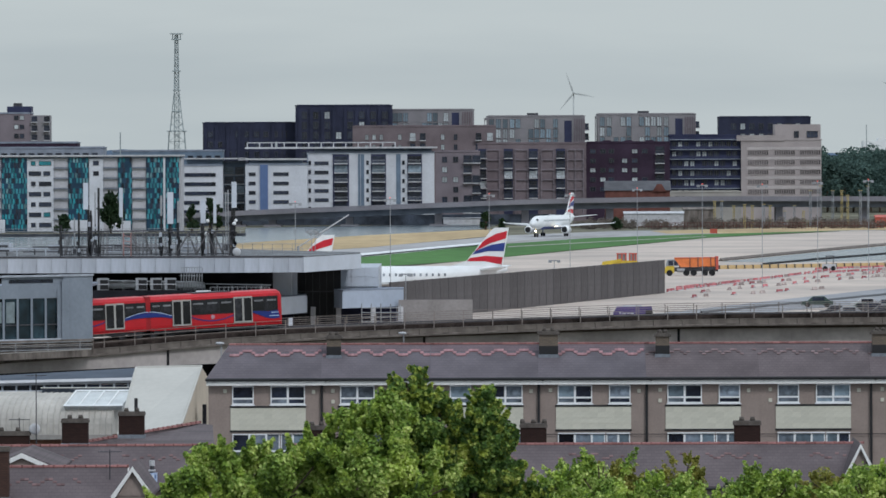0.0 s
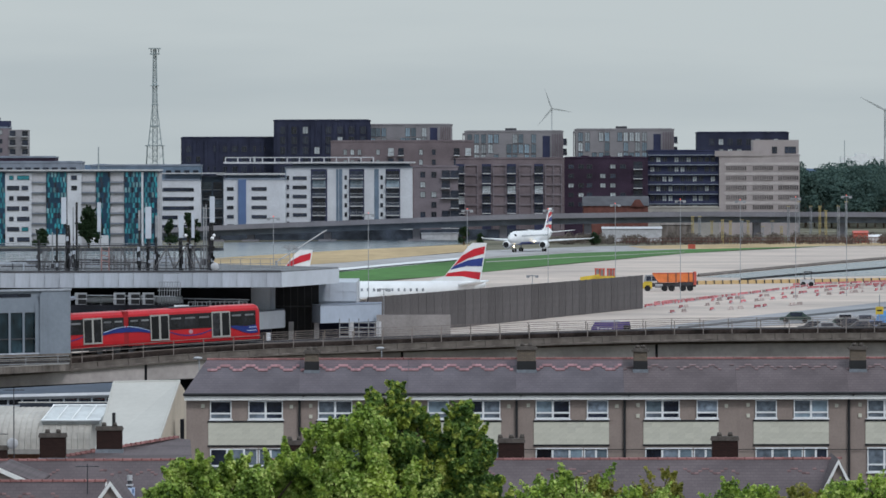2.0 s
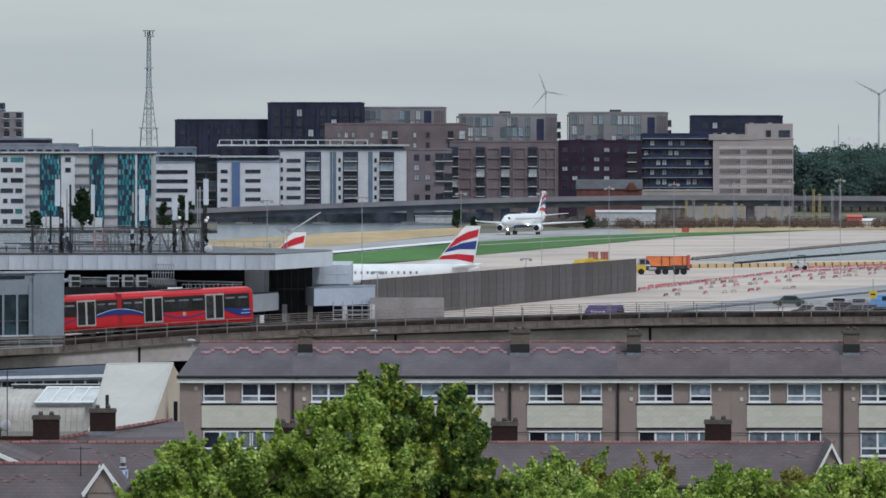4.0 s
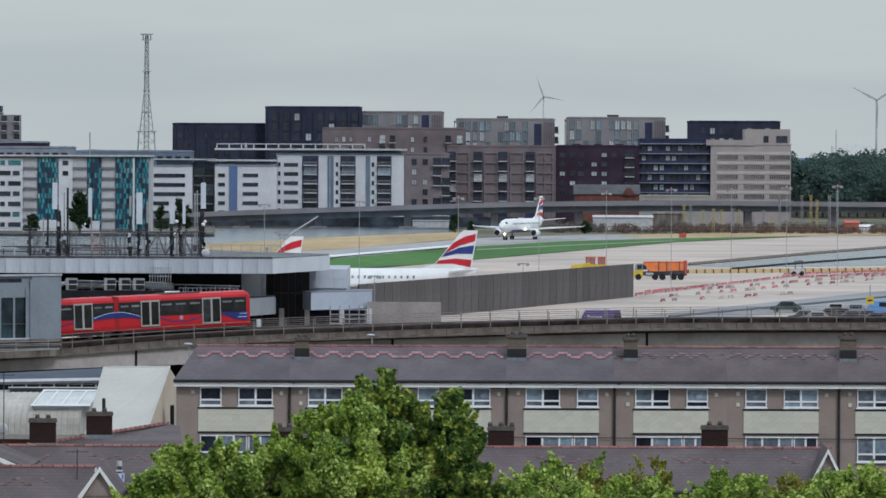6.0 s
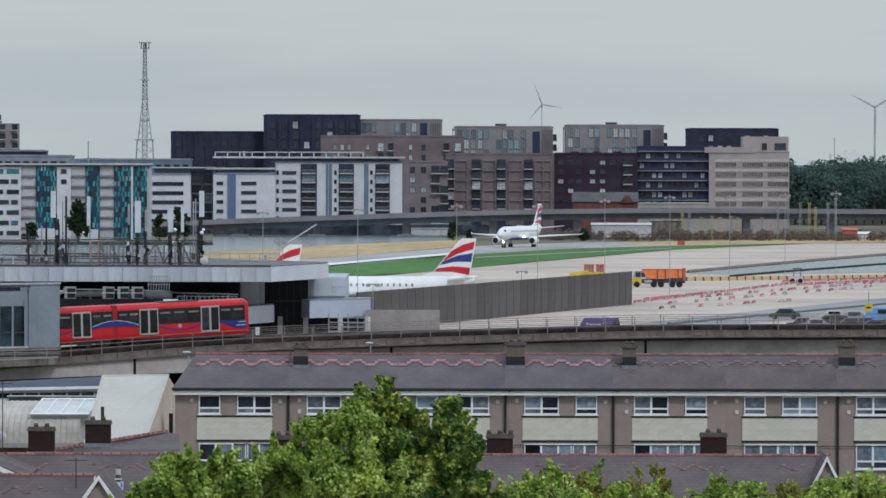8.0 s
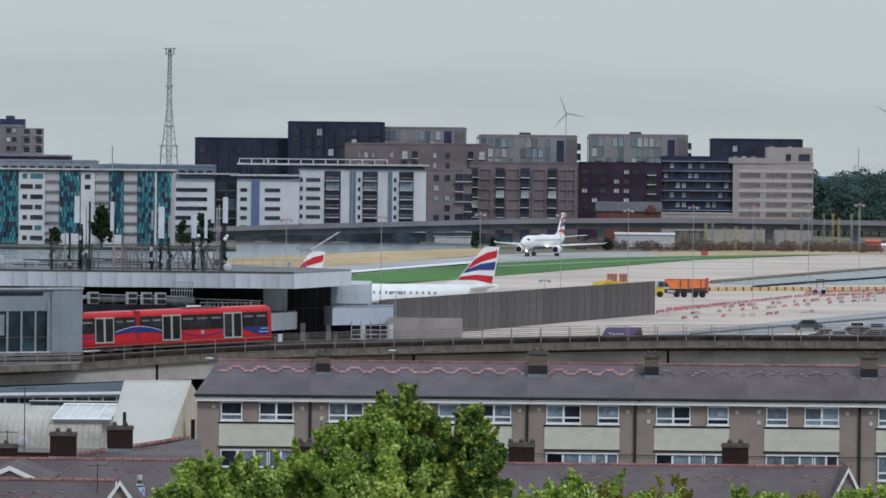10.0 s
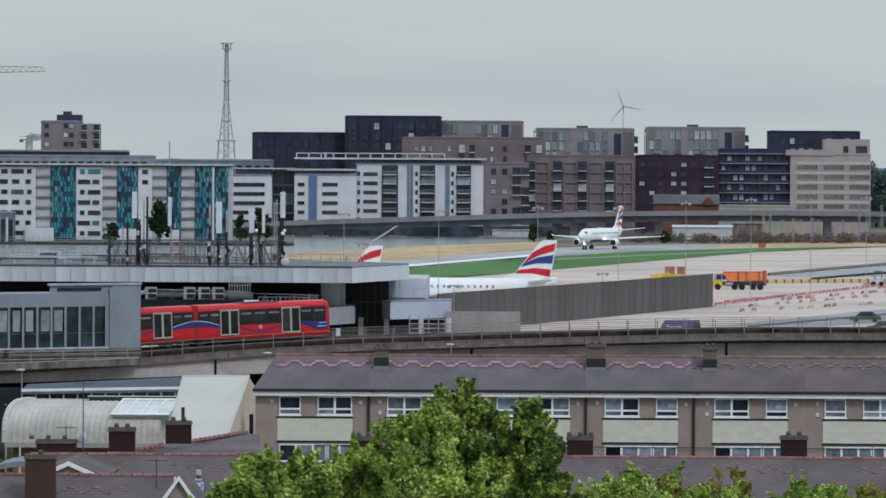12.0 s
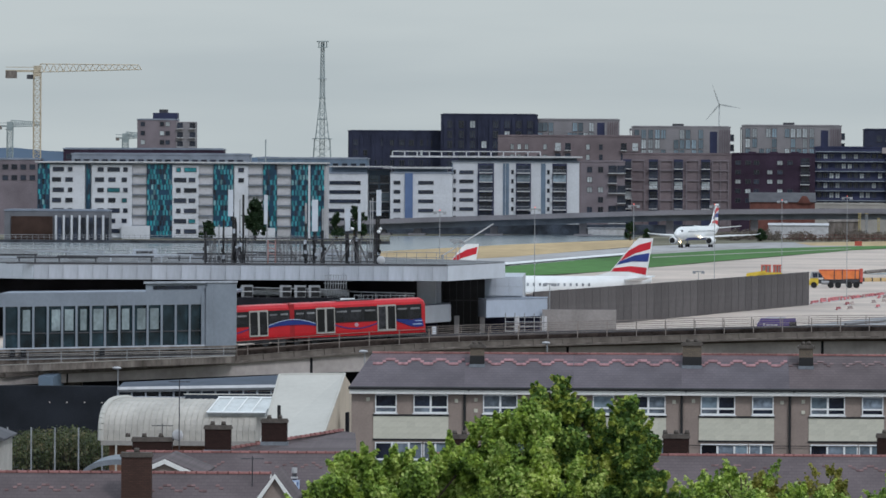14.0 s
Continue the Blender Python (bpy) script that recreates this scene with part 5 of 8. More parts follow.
bmesh.ops.create_uvsphere(bm, u_segments=16, v_segments=10, radius=0.5)
for v_ in bm.verts:
    v_.co.y *= 0.4
solo("dish_antenna", bm, SLAB, "round white dish antenna at the roof corner", "dish antenna", at=(-27.86, 866, rz + 0.45), smooth=True)

# pipes, trays and thin rails scattered over the terminal roof
rt = random.Random(23)
for i in range(30):
    x0 = -78 + rt.random() * 46
    L_ = min(rt.uniform(3, 12), max(2.0, -30 - x0))
    y_ = 864 + rt.random() * 50
    z_ = rz + rt.uniform(0.1, 0.9)
    tray = solo("cable_tray", boxes((x0, x0 + L_, y_, y_ + 0.5, z_, z_ + rt.uniform(0.12, 0.3)), (x0 + 0.2, x0 + 0.35, y_, y_ + 0.4, rz - 0.1, z_), (x0 + L_ - 0.35, x0 + L_ - 0.2, y_, y_ + 0.4, rz - 0.1, z_)), rt.choice((DARK_STEEL, STEEL, GREY_METAL)), "low grey cable tray on the terminal roof", "cable tray", "", "cable trays on the terminal roof")
for y_, hz in ((900, 1.3), (915, 1.7), (926, 1.2)):
    rail = thing("roof_fence", "thin steel fence across the terminal roof", "railing", (0, 0, 0), "fences on the terminal roof")
    for i in range(28):
        part("post", boxes((-78 + i * 1.6, -77.93 + i * 1.6, y_, y_ + 0.07, rz, rz + hz)), STEEL, rail)
    for q_ in (0.5, 1.0):
        part("rail", boxes((-78, -34.7, y_, y_ + 0.06, rz + hz * q_ - 0.06, rz + hz * q_)), STEEL, rail)
for x_, w_, h_ in ((-60, 3.0, 1.1), (-52.5, 1.6, 0.8), (-45, 2.4, 0.9), (-36, 1.5, 1.2)):
    e = thing("roof_plant", "low grey plant box on the terminal roof", "roof plant", (x_, 905, rz), "plant boxes on the terminal roof")
    part("casing", boxes((0, w_, 0, 2, 0, h_)), GREY_METAL, e)
    part("louvre", boxes((w_ * 0.15, w_ * 0.85, -0.05, 0, h_ * 0.25, h_ * 0.75)), DARK_STEEL, e)

# ---- perimeter fence of dark sheets ----
blast = thing("blast_fence", "tall dark grey corrugated blast fence", "fence", (0, 0, 0))
fa, fb = Vector((-10.18, 912, 0)), Vector((28.63, 1083, 0))
n = 38
d = (fb - fa) / n
turn = math.atan2(d.y, d.x)
wave_ = []
for j in range(7):
    wave_ += [(0.01 + (d.length - 0.02) * (j + f) / 7, yy) for f, yy in ((0.0, 0.0), (0.3, 0.0), (0.4, -0.06), (0.9, -0.06))]
sheet_bm = prism(bmesh.new(), wave_ + [(d.length - 0.01, 0.0), (d.length - 0.01, 0.12), (0.01, 0.12)], 0, 4.95, "z")
sheet_mesh = mesh_of("panel", sheet_bm, FENCE_GREY)
post_m = mesh_of("post", boxes((-0.07, 0.07, -0.1, 0.0, 0, 5.0)), mat("dark_grey_post", (0.07, 0.065, 0.067), 0.7, 0.1, 0.5, 4))
for i in range(n):
    piece("panel", sheet_mesh, blast, fa + d * i, turn)
    piece("post", post_m, blast, fa + d * i, turn)
piece("post", post_m, blast, fb, turn)
solo("concrete_wall", boxes((-8.90, 0.14, 890, 890.5, 0, 3.23)), FORECOURT_CONC, "plain grey concrete forecourt wall", "wall")

# ---- aircraft ----
CABIN_GLASS = mat("grey_cabin_glass", (0.26, 0.28, 0.31), 0.25, 0.15, 1, 4, rand=0.3)


def lathe(bm, rings, n=20):
    """Rings of (x, zc, ry, rz) along x, joined and capped."""
    prev = None
    for x, zc, ry, rz_ in rings:
        ring = [bm.verts.new((x, ry * math.cos(2 * math.pi * i / n), zc + rz_ * math.sin(2 * math.pi * i / n))) for i in range(n)]
        if prev:
            for i in range(n):
                bm.faces.new((prev[i], ring[i], ring[(i + 1) % n], prev[(i + 1) % n]))
        else:
            bm.faces.new(ring[::-1])
        prev = ring
    bm.faces.new(prev)
    bmesh.ops.recalc_face_normals(bm, faces=bm.faces[:])
    return bm


def slab(bm, pts, t):
    """A thin tapering surface: outline points with a thickness at each."""
    top = [bm.verts.new(Vector(p) + Vector(n_) * t) for p, n_ in pts]
    bot = [bm.verts.new(Vector(p) - Vector(n_) * t) for p, n_ in pts]
    bm.faces.new(top)
    bm.faces.new(bot[::-1])
    k_ = len(pts)
    for i in range(k_):
        bm.faces.new((top[i], bot[i], bot[(i + 1) % k_], top[(i + 1) % k_]))
    bmesh.ops.recalc_face_normals(bm, faces=bm.faces[:])
    return bm


def aircraft(label, x, y, turn, lights=False, blue=True):
    """A twin-engine regional jet, nose towards +x, 36 m long."""
    e = thing("aircraft", label, "aircraft", (x, y, 0), "parked and taxiing jets", turn)
    zc = 3.5
    body = part("fuselage", lathe(bmesh.new(), [(18.0, zc - 0.35, 0.12, 0.12), (17.5, zc - 0.3, 0.55, 0.5), (16.6, zc - 0.2, 0.95, 0.95), (15.0, zc - 0.05, 1.35, 1.4), (13.0, zc, 1.5, 1.65), (-8, zc, 1.5, 1.65), (-12, zc + 0.35, 1.25, 1.35), (-15.5, zc + 0.8, 0.75, 0.85), (-18, zc + 1.15, 0.3, 0.35)]), PAINT_WHITE, e, smooth=True)
    belly = part("belly", lathe(bmesh.new(), [(14.0, zc - 0.75, 0.6, 0.5), (12, zc - 0.8, 1.2, 0.9), (-8, zc - 0.8, 1.2, 0.9), (-11, zc - 0.3, 0.6, 0.5)]), PAINT_BLUE, e, "dark blue belly", smooth=True)
    cock = part("cockpit_window", lathe(bmesh.new(), [(16.35, zc + 0.35, 0.75, 0.3), (16.0, zc + 0.5, 1.05, 0.4), (15.5, zc + 0.65, 1.1, 0.4)]), GLASS, e, smooth=True)
    bmw = boxes((-0.14, 0.14, -0.03, 0.03, -0.2, 0.2))
    pane_m = mesh_of("cabin_window", bmw, CABIN_GLASS)
    for sgn in (-1, 1):
        for i in range(26):
            piece("cabin_window", pane_m, e, (12.2 - i * 0.86, sgn * 1.47, zc + 0.45))
    for sgn in (-1, 1):
        bm = slab(bmesh.new(), [((3.5, sgn * 1.3, zc - 1.0), (0, 0, 1)), ((-2.8, sgn * 1.3, zc - 1.0), (0, 0, 1)), ((-4.2, sgn * 6, zc - 0.6), (0, 0, 0.8)), ((-6.0, sgn * 13.6, zc - 0.3), (0, 0, 0.4)), ((-4.6, sgn * 13.6, zc - 0.3), (0, 0, 0.4))], 0.2)
        wing = part("wing", bm, PAINT_WHITE, e)
        part("winglet", slab(bmesh.new(), [((-4.7, sgn * 13.6, zc - 0.3), (0, 1, 0)), ((-6.0, sgn * 13.6, zc - 0.3), (0, 1, 0)), ((-6.3, sgn * 14.2, zc + 0.0), (0, 1, 0)), ((-5.7, sgn * 14.2, zc + 0.0), (0, 1, 0))], 0.06), PAINT_WHITE, wing)
        eng = part("engine", lathe(bmesh.new(), [(5.6, 1.75, 0.75, 0.75), (5.2, 1.75, 0.92, 0.92), (3.5, 1.75, 0.95, 0.95), (2.0, 1.75, 0.7, 0.7)]), PAINT_WHITE, e, "white engine pod", smooth=True)
        eng.location = (0, sgn * 4.6, 0)
        part("intake", lathe(bmesh.new(), [(5.66, 1.75, 0.7, 0.7), (5.3, 1.75, 0.6, 0.6)]), RUBBER, eng)
        part("pylon", boxes((1.2, 4.4, -0.15, 0.15, 2.5, 2.9)), PAINT_WHITE, eng)
        part("tailplane", slab(bmesh.new(), [((-14.0, sgn * 0.5, zc + 1.1), (0, 0, 1)), ((-16.6, sgn * 0.5, zc + 1.1), (0, 0, 1)), ((-18.2, sgn * 5.9, zc + 1.6), (0, 0, 0.5)), ((-17.0, sgn * 5.9, zc + 1.6), (0, 0, 0.5))], 0.12), PAINT_WHITE, e)
    top = 10.5
    fin = part("fin", slab(bmesh.new(), [((-9.5, 0, zc + 1.5), (0, 1, 0)), ((-12.2, 0, zc + 2.3), (0, 1, 0)), ((-15.6, 0, top - 0.5), (0, 0.7, 0)), ((-16.2, 0, top), (0, 0.7, 0)), ((-18.2, 0, top), (0, 0.7, 0)), ((-17.2, 0, zc + 1.2), (0, 1, 0))], 0.16), PAINT_WHITE, e)
    # waves of red and blue across the fin
    def wave(f0, f1, g0, g1, material, nm):
        """A band from the leading to the trailing edge between heights f (front) and g (back)."""
        def edge(fz, front):
            z_ = zc + 2.3 + (top - zc - 2.3) * fz
            lead = -12.2 - 3.9 * fz
            trail = -17.35 - 0.8 * fz
            return ((lead - 0.1) if front else (trail + 0.1), 0, z_)
        def mid(a, b, bulge):
            return ((a[0] + b[0]) / 2, 0, (a[2] + b[2]) / 2 + bulge)
        a0, a1, b0, b1 = edge(f0, True), edge(f1, True), edge(g0, False), edge(g1, False)
        p_ = [a0, mid(a0, b0, 0.25), b0, b1, mid(a1, b1, 0.25), a1]
        part(nm, slab(bmesh.new(), [(q_, (0, 1, 0)) for q_ in p_], 0.19), material, fin)
    wave(0.0, 0.1, -0.1, 0.12, PAINT_RED, "red_band")
    if blue:
        wave(0.2, 0.3, 0.30, 0.56, PAINT_BLUE, "blue_band")
    wave(0.3, 0.62, 0.68, 0.9, PAINT_RED, "red_band")
    for gx, gy in ((14, 0), (-1.6, -2.9), (-1.6, 2.9)):
        gear = part("landing_gear", boxes((gx - 0.12, gx + 0.12, gy - 0.12, gy + 0.12, 0.4, 2.4)), STEEL, e)
        for sgn in (-0.3, 0.3):
            part("wheel", beam(bmesh.new(), (gx, gy + sgn - 0.14, 0.48), (gx, gy + sgn + 0.14, 0.48), 0.48, 14), RUBBER, gear)
    if lights:
        for lx, ly, lz, rr in ((14.5, 0.0, 1.5, 0.24), (3.7, 2.0, 2.6, 0.22)):
            bm = bmesh.new()
            bmesh.ops.create_icosphere(bm, subdivisions=1, radius=rr)
            part("landing_light", bm, LAMP_WARM, e, "lit landing light", at=(lx, ly, lz))
    return e


aircraft("white jet with dark belly and red-and-blue fin, taxiing", 19.72, 1763, radians(-90 - 17), True)
tail_x = 5.31
aircraft("parked white jet with a red, white and blue striped fin", tail_x - 18.2, 1024, radians(180 - 3))
second = aircraft("parked white jet with a red-and-white fin behind the terminal", -18.26 - 17.5, 1016, radians(180), blue=False)
second.scale = (0.92, 0.92, 0.92)

# ---- apron light masts ----
def light_mast(x, y, h, lamp=True):
    e = thing("apron_light_mast", "tall thin grey apron mast with lamp head", "light mast", (x, y, 0), "apron light masts")
    part("pole", beam(bmesh.new(), (0, 0, 0), (0, 0, h), 0.05, 8), STEEL, e)
    part("crossarm", boxes((-0.85, 0.85, -0.08, 0.08, h - 0.2, h - 0.05), (-0.85, -0.4, -0.3, 0.25, h - 0.42, h - 0.2), (0.4, 0.85, -0.3, 0.25, h - 0.42, h - 0.2)), STEEL, e)
    if lamp:
        bm = bmesh.new()
        bmesh.ops.create_icosphere(bm, subdivisions=1, radius=0.1)
        part("obstacle_lamp", bm, LAMP_RED, e, "small red obstacle lamp", at=(0, 0, h + 0.1))


for x_, yt, dd in ((473, 349, 960), (641, 343, 1000), (816, 336, 1060), (959, 336, 1180), (1078, 327, 1200), (1193, 320, 1120), (1299, 321, 1120), (1397, 316, 1150), (1487, 313, 1180), (1600, 315, 1180)):
    light_mast((x_ - 784) * dd / 12900, dd, 22 - (yt - 250) * dd / 12900)
for x_, yt, dd in ((502, 398, 1000), (508, 402, 1000), (668, 475, 900), (931, 452, 1040)):
    light_mast((x_ - 784) * dd / 12900, dd, 22 - (yt - 250) * dd / 12900, False)
b_ = solo("barrier_boom", beam(bmesh.new(), (-23.72, 1000, 8.20), (-16.75, 1000, 12.62), 0.09, 6), SLAB, "slanting white boom above the terminal roof", "boom")
part("boom_post", beam(bmesh.new(), (-23.72, 1000, 0), (-23.72, 1000, 8.36), 0.2, 6), STEEL, b_)

# ---- vehicles and site plant ----
def wheels(parent, xs, y, r=0.5, track=2.2):
    for x in xs:
        for yy in (y, y + track):
            part("wheel", beam(bmesh.new(), (x, yy - 0.15, r), (x, yy + 0.15, r), r, 12), RUBBER, parent)


truck = thing("tipper_truck", "orange tipper truck with a yellow and grey cab", "truck", (32.58, 1225, 0))
part("chassis", boxes((0.6, 8.9, 0.3, 2.2, 0.75, 1.45)), DARK_STEEL, truck)
part("cab", prism(bmesh.new(), [(0, 0.45), (0, 1.3), (0.2, 1.65), (1.5, 1.65), (1.5, 0.45)], 0.1, 2.4), YELLOW, truck)
part("cab_roof", prism(bmesh.new(), [(0.1, 1.68), (0.4, 2.75), (2.3, 2.75), (2.3, 1.68)], 0.15, 2.35), STEEL, truck, "grey upper cab")
part("windscreen", boxes((0.55, 1.35, 0.08, 0.15, 1.8, 2.55)), GLASS, truck)
part("cab_window", boxes((1.5, 2.15, 0.08, 0.15, 1.8, 2.5)), GLASS, truck)
part("exhaust", boxes((2.35, 2.5, 0.2, 0.4, 1.0, 3.0)), DARK_STEEL, truck)
part("tank", beam(bmesh.new(), (2.0, 0.35, 0.95), (3.3, 0.35, 0.95), 0.35, 10), STEEL, truck)
part("tipper_body", prism(bmesh.new(), [(2.6, 1.5), (1.6, 2.85), (1.6, 3.1), (8.4, 3.15), (8.4, 1.5)], 0, 2.5), ORANGE, truck)
part("tailgate", boxes((8.45, 8.95, -0.02, 2.52, 1.1, 3.3)), ORANGE_RED, truck)
for xx in (4.1, 5.45, 7.6, 8.36):
    part("rib", boxes((xx, xx + 0.12, -0.09, 0, 1.2, 3.2)), DARK_STEEL, truck)
part("top_rail", boxes((1.7, 8.4, -0.06, 0, 2.98, 3.1)), ORANGE_RED, truck)
part("mudguard", boxes((5.9, 8.3, 0.0, 0.25, 1.1, 1.6)), DARK_STEEL, truck)
wheels(truck, (0.75, 3.6, 4.8, 6.7, 7.9), 0.1, 0.52)
loader = thing("site_loader", "low yellow site loader with two orange cab frames", "loader", (21.93, 1230, 0))
part("body", prism(bmesh.new(), [(0.9, 0.8), (0.4, 1.6), (0.6, 2.1), (3.0, 2.55), (6.2, 2.5), (6.3, 0.8)], 0, 2.2), YELLOW, loader)
part("boom", prism(bmesh.new(), [(0, 1.4), (0.2, 2.35), (3.4, 2.85), (3.4, 2.5)], -0.3, 0.2), YELLOW, loader)
part("bucket", prism(bmesh.new(), [(-0.5, 0.3), (-0.2, 1.4), (0.4, 1.5), (0.5, 0.3)], -0.2, 2.4), YELLOW, loader)
for xa, xb in ((2.65, 4.3), (4.7, 6.0)):
    for xx in (xa, (xa + xb) / 2 - 0.1, xb - 0.25):
        part("cab_post", boxes((xx, xx + 0.22, 0.2, 2.0, 2.4, 3.65)), ORANGE_RED, loader)
    part("cab_roof", boxes((xa - 0.05, xb + 0.05, 0.15, 2.05, 3.65, 3.8)), ORANGE_RED, loader)
    part("cab_glass", boxes((xa + 0.1, xb - 0.1, 0.4, 1.8, 2.5, 3.6)), STEEL, loader)
wheels(loader, (1.8, 5.0), 0, 0.65)
dumper = thing("site_dumper", "small grey site dumper with a canopy", "dumper", (61.14, 1270, 0))
part("body", boxes((0, 2.4, 0, 1.6, 0.5, 1.2)), SLAB, dumper)
part("canopy", boxes((0.7, 0.8, 0.1, 1.5, 1.2, 2.5), (1.9, 2.0, 0.1, 1.5, 1.2, 2.5), (0.6, 2.1, 0, 1.6, 2.5, 2.65)), DARK_STEEL, dumper)
wheels(dumper, (0.5, 1.9), 0.1, 0.42, 1.4)


def car(label, x, y, L, h, paint, van=False):
    e = thing("van" if van else "car", label, "van" if van else "car", (x, y, 0), "vehicles by the service road")
    o = [(0, 0.35), (0, h * 0.55), (L * 0.1, h), (L * 0.97, h), (L, h * 0.5), (L, 0.35)] if van else [(0, 0.35), (0.05, h * 0.55), (L * 0.2, h * 0.6), (L * 0.35, h), (L * 0.72, h), (L * 0.88, h * 0.62), (L, h * 0.55), (L, 0.35)]
    part("body", prism(bmesh.new(), o, 0, 1.8), paint, e)
    if paint is not PURPLE:
        part("side_window", boxes((L * 0.34, L * 0.72, -0.03, 0, h * 0.62, h * 0.92)), GLASS, e)
    wheels(e, (L * 0.2, L * 0.8), 0.1, 0.33, 1.6)
    return e


van = car("purple panel van with a black rear and pale lettering", 17.81, 915, 4.9651, 1.75, PURPLE, True)
part("rear_panel", boxes((4.043, 4.9297, -0.04, 0, 0.55, 1.35)), RUBBER, van, "black rear panel")
for i, (xa, wd) in enumerate(((0.75, 0.2), (1.1, 0.5), (1.7, 0.35), (2.15, 0.4))):
    part("marking", boxes((xa, xa + wd, -0.03, 0, 0.85, 1.02 + 0.1 * (i == 0))), SLAB, van, "pale marking")
part("roof_rack", boxes((1.2, 3.6, 0.2, 1.6, 1.76, 1.9)), SLAB, van)
car("dark green car on the service road", 44.60, 985, 4.3, 1.5, CAR_DARK)
car("blue and white van by the service road", 56.27, 960, 4.6, 2.1, SCREEN_BLUE, True)
car("pale car near the service road", 50.72, 975, 4.2, 1.45, SLAB)
car("grey car by the dock", 53.09, 970, 4.2, 1.45, STEEL)
rc = random.Random(31)
for i in range(11):
    x_, dd = 1405 + i * 21 + rc.uniform(-5, 5), 935 + rc.uniform(-8, 25) - i
    car("parked car in a dull colour beside the service road", (x_ - 784) * dd / 12900, dd, 4.1, 1.4, rc.choice((STEEL, CAR_DARK, CAR_DARK, DARK_STEEL, BLUE_PANEL, DARK_STEEL, SLAB)))
e = thing("warning_sign", "yellow warning sign on a post", "sign", (55.46, 940, 0))
part("post", boxes((-0.06, 0.06, 0, 0.1, 0, 4.6)), STEEL, e)
part("plate", boxes((-0.5, 0.5, -0.06, 0, 2.1, 3.1)), YELLOW, e)
part("mark", boxes((-0.3, 0.3, -0.08, -0.06, 2.5, 2.7)), RUBBER, e)
e = thing("runway_board", "small red runway board on the grass", "sign", (59.53, 1790, 0))
part("plate", boxes((-0.9, 0.9, 0, 0.2, 0.3, 1.4)), ORANGE_RED, e)
part("leg", boxes((-0.7, -0.6, 0, 0.1, 0, 0.3), (0.6, 0.7, 0, 0.1, 0, 0.3)), STEEL, e)

# barriers: long yellow concrete row and red-and-white plastic ones
yb = mesh_of("yellow_barrier", prism(bmesh.new(), [(-0.3, 0), (-0.12, 0.7), (0.12, 0.7), (0.3, 0)], 0.12, 1.8, "x"), BARRIER_YELLOW)
row = thing("barrier_row", "row of yellow concrete barriers on the apron", "barriers", (0, 0, 0), kind="stuff")
yp = mesh_of("barrier_post", boxes((-0.04, 0.04, -0.31, 0.31, 0, 0.72)), DARK_STEEL)
pa, pb = Vector((43.80, 1290, 0)), Vector((94.45, 1330, 0))
n = int((pb - pa).length / 1.95)
for i in range(n):
    piece("yellow_barrier", yb, row, pa.lerp(pb, i / n), math.atan2(pb.y - pa.y, pb.x - pa.x))
    piece("barrier_post", yp, row, pa.lerp(pb, i / n), math.atan2(pb.y - pa.y, pb.x - pa.x))
post_m2 = mesh_of("marker_post", boxes((-0.07, 0.07, -0.1, 0.1, 0, 0.65)), CONCRETE)
prow = thing("marker_post_row", "row of low weathered marker posts along the dock edge", "posts", (0, 0, 0), kind="stuff")
pts = [Vector((*p, 0)) for p in [(47.1, 1378), (61.3, 1448), (79.2, 1534), (98.6, 1622), (122.9, 1730)]]
for a, b in zip(pts, pts[1:]):
    n = int((b - a).length / 3.0)
    for i in range(n):
        piece("marker_post", post_m2, prow, a.lerp(b, i / n))
# dock wall
for a, b in zip(pts, pts[1:]):
    bm = bmesh.new()
    beam(bm, a + Vector((0, 0, 0.2)), b + Vector((0, 0, 0.2)), 0.4)
    solo("dock_kerb", bm, CONCRETE, "brown weathered concrete kerb along the dock edge", "kerb", "structure")
bm = bmesh.new()
qs = [Vector((*p, 0)) for p in [(53.3, 1332), (66.4, 1391), (77.3, 1433), (90.3, 1486), (113.1, 1559)]]
for a, b in zip(qs, qs[1:]):
    beam(bm, a + Vector((0, 0, 0.2)), b + Vector((0, 0, 0.2)), 0.22)
solo("dock_fender", bm, RUBBER, "dark timber fender along the dock wall", "fender")
BARRIER_PINK = mat("faded_red_plastic", (0.47, 0.16, 0.17), 0.6, 0.15, 0.8, 4, rand=0.35)
BARRIER_PALE = mat("dirty_pale_plastic", (0.40, 0.33, 0.31), 0.7, 0.15, 0.8, 4, rand=0.3)
bar = thing("plastic_barrier", "red plastic road barrier on the apron", "barrier", (0, 0, 0), "plastic barriers on the apron")
part("shell", prism(bmesh.new(), [(-0.22, 0), (-0.1, 0.2), (-0.1, 0.44), (0.1, 0.44), (0.1, 0.2), (0.22, 0)], -0.95, 0.95, "x"), BARRIER_PINK, bar)
part("foot", boxes((-0.95, 0.95, -0.33, 0.33, 0, 0.12)), SLAB, bar)
white = thing("plastic_barrier", "dirty pinkish-white plastic road barrier on the apron", "barrier", (2, 1188, 0), "plastic barriers on the apron")
part("shell", prism(bmesh.new(), [(-0.22, 0), (-0.1, 0.2), (-0.1, 0.44), (0.1, 0.44), (0.1, 0.2), (0.22, 0)], -0.9, 0.9, "x"), BARRIER_PALE, white)
part("foot", boxes((-0.95, 0.95, -0.25, 0.25, 0, 0.1)), BARRIER_PALE, white)
r = random.Random(5)
lines = [(29.3, 1092), (62.5, 1267)], [(31.6, 1113), (46.4, 1182)], [(61.0, 1278), (97.1, 1339)], [(61.4, 1245), (96.7, 1332)], [(32.3, 1051), (54.9, 1113)], [(33.3, 1083), (74.2, 1234)], [(40.1, 1135), (81.6, 1290)]
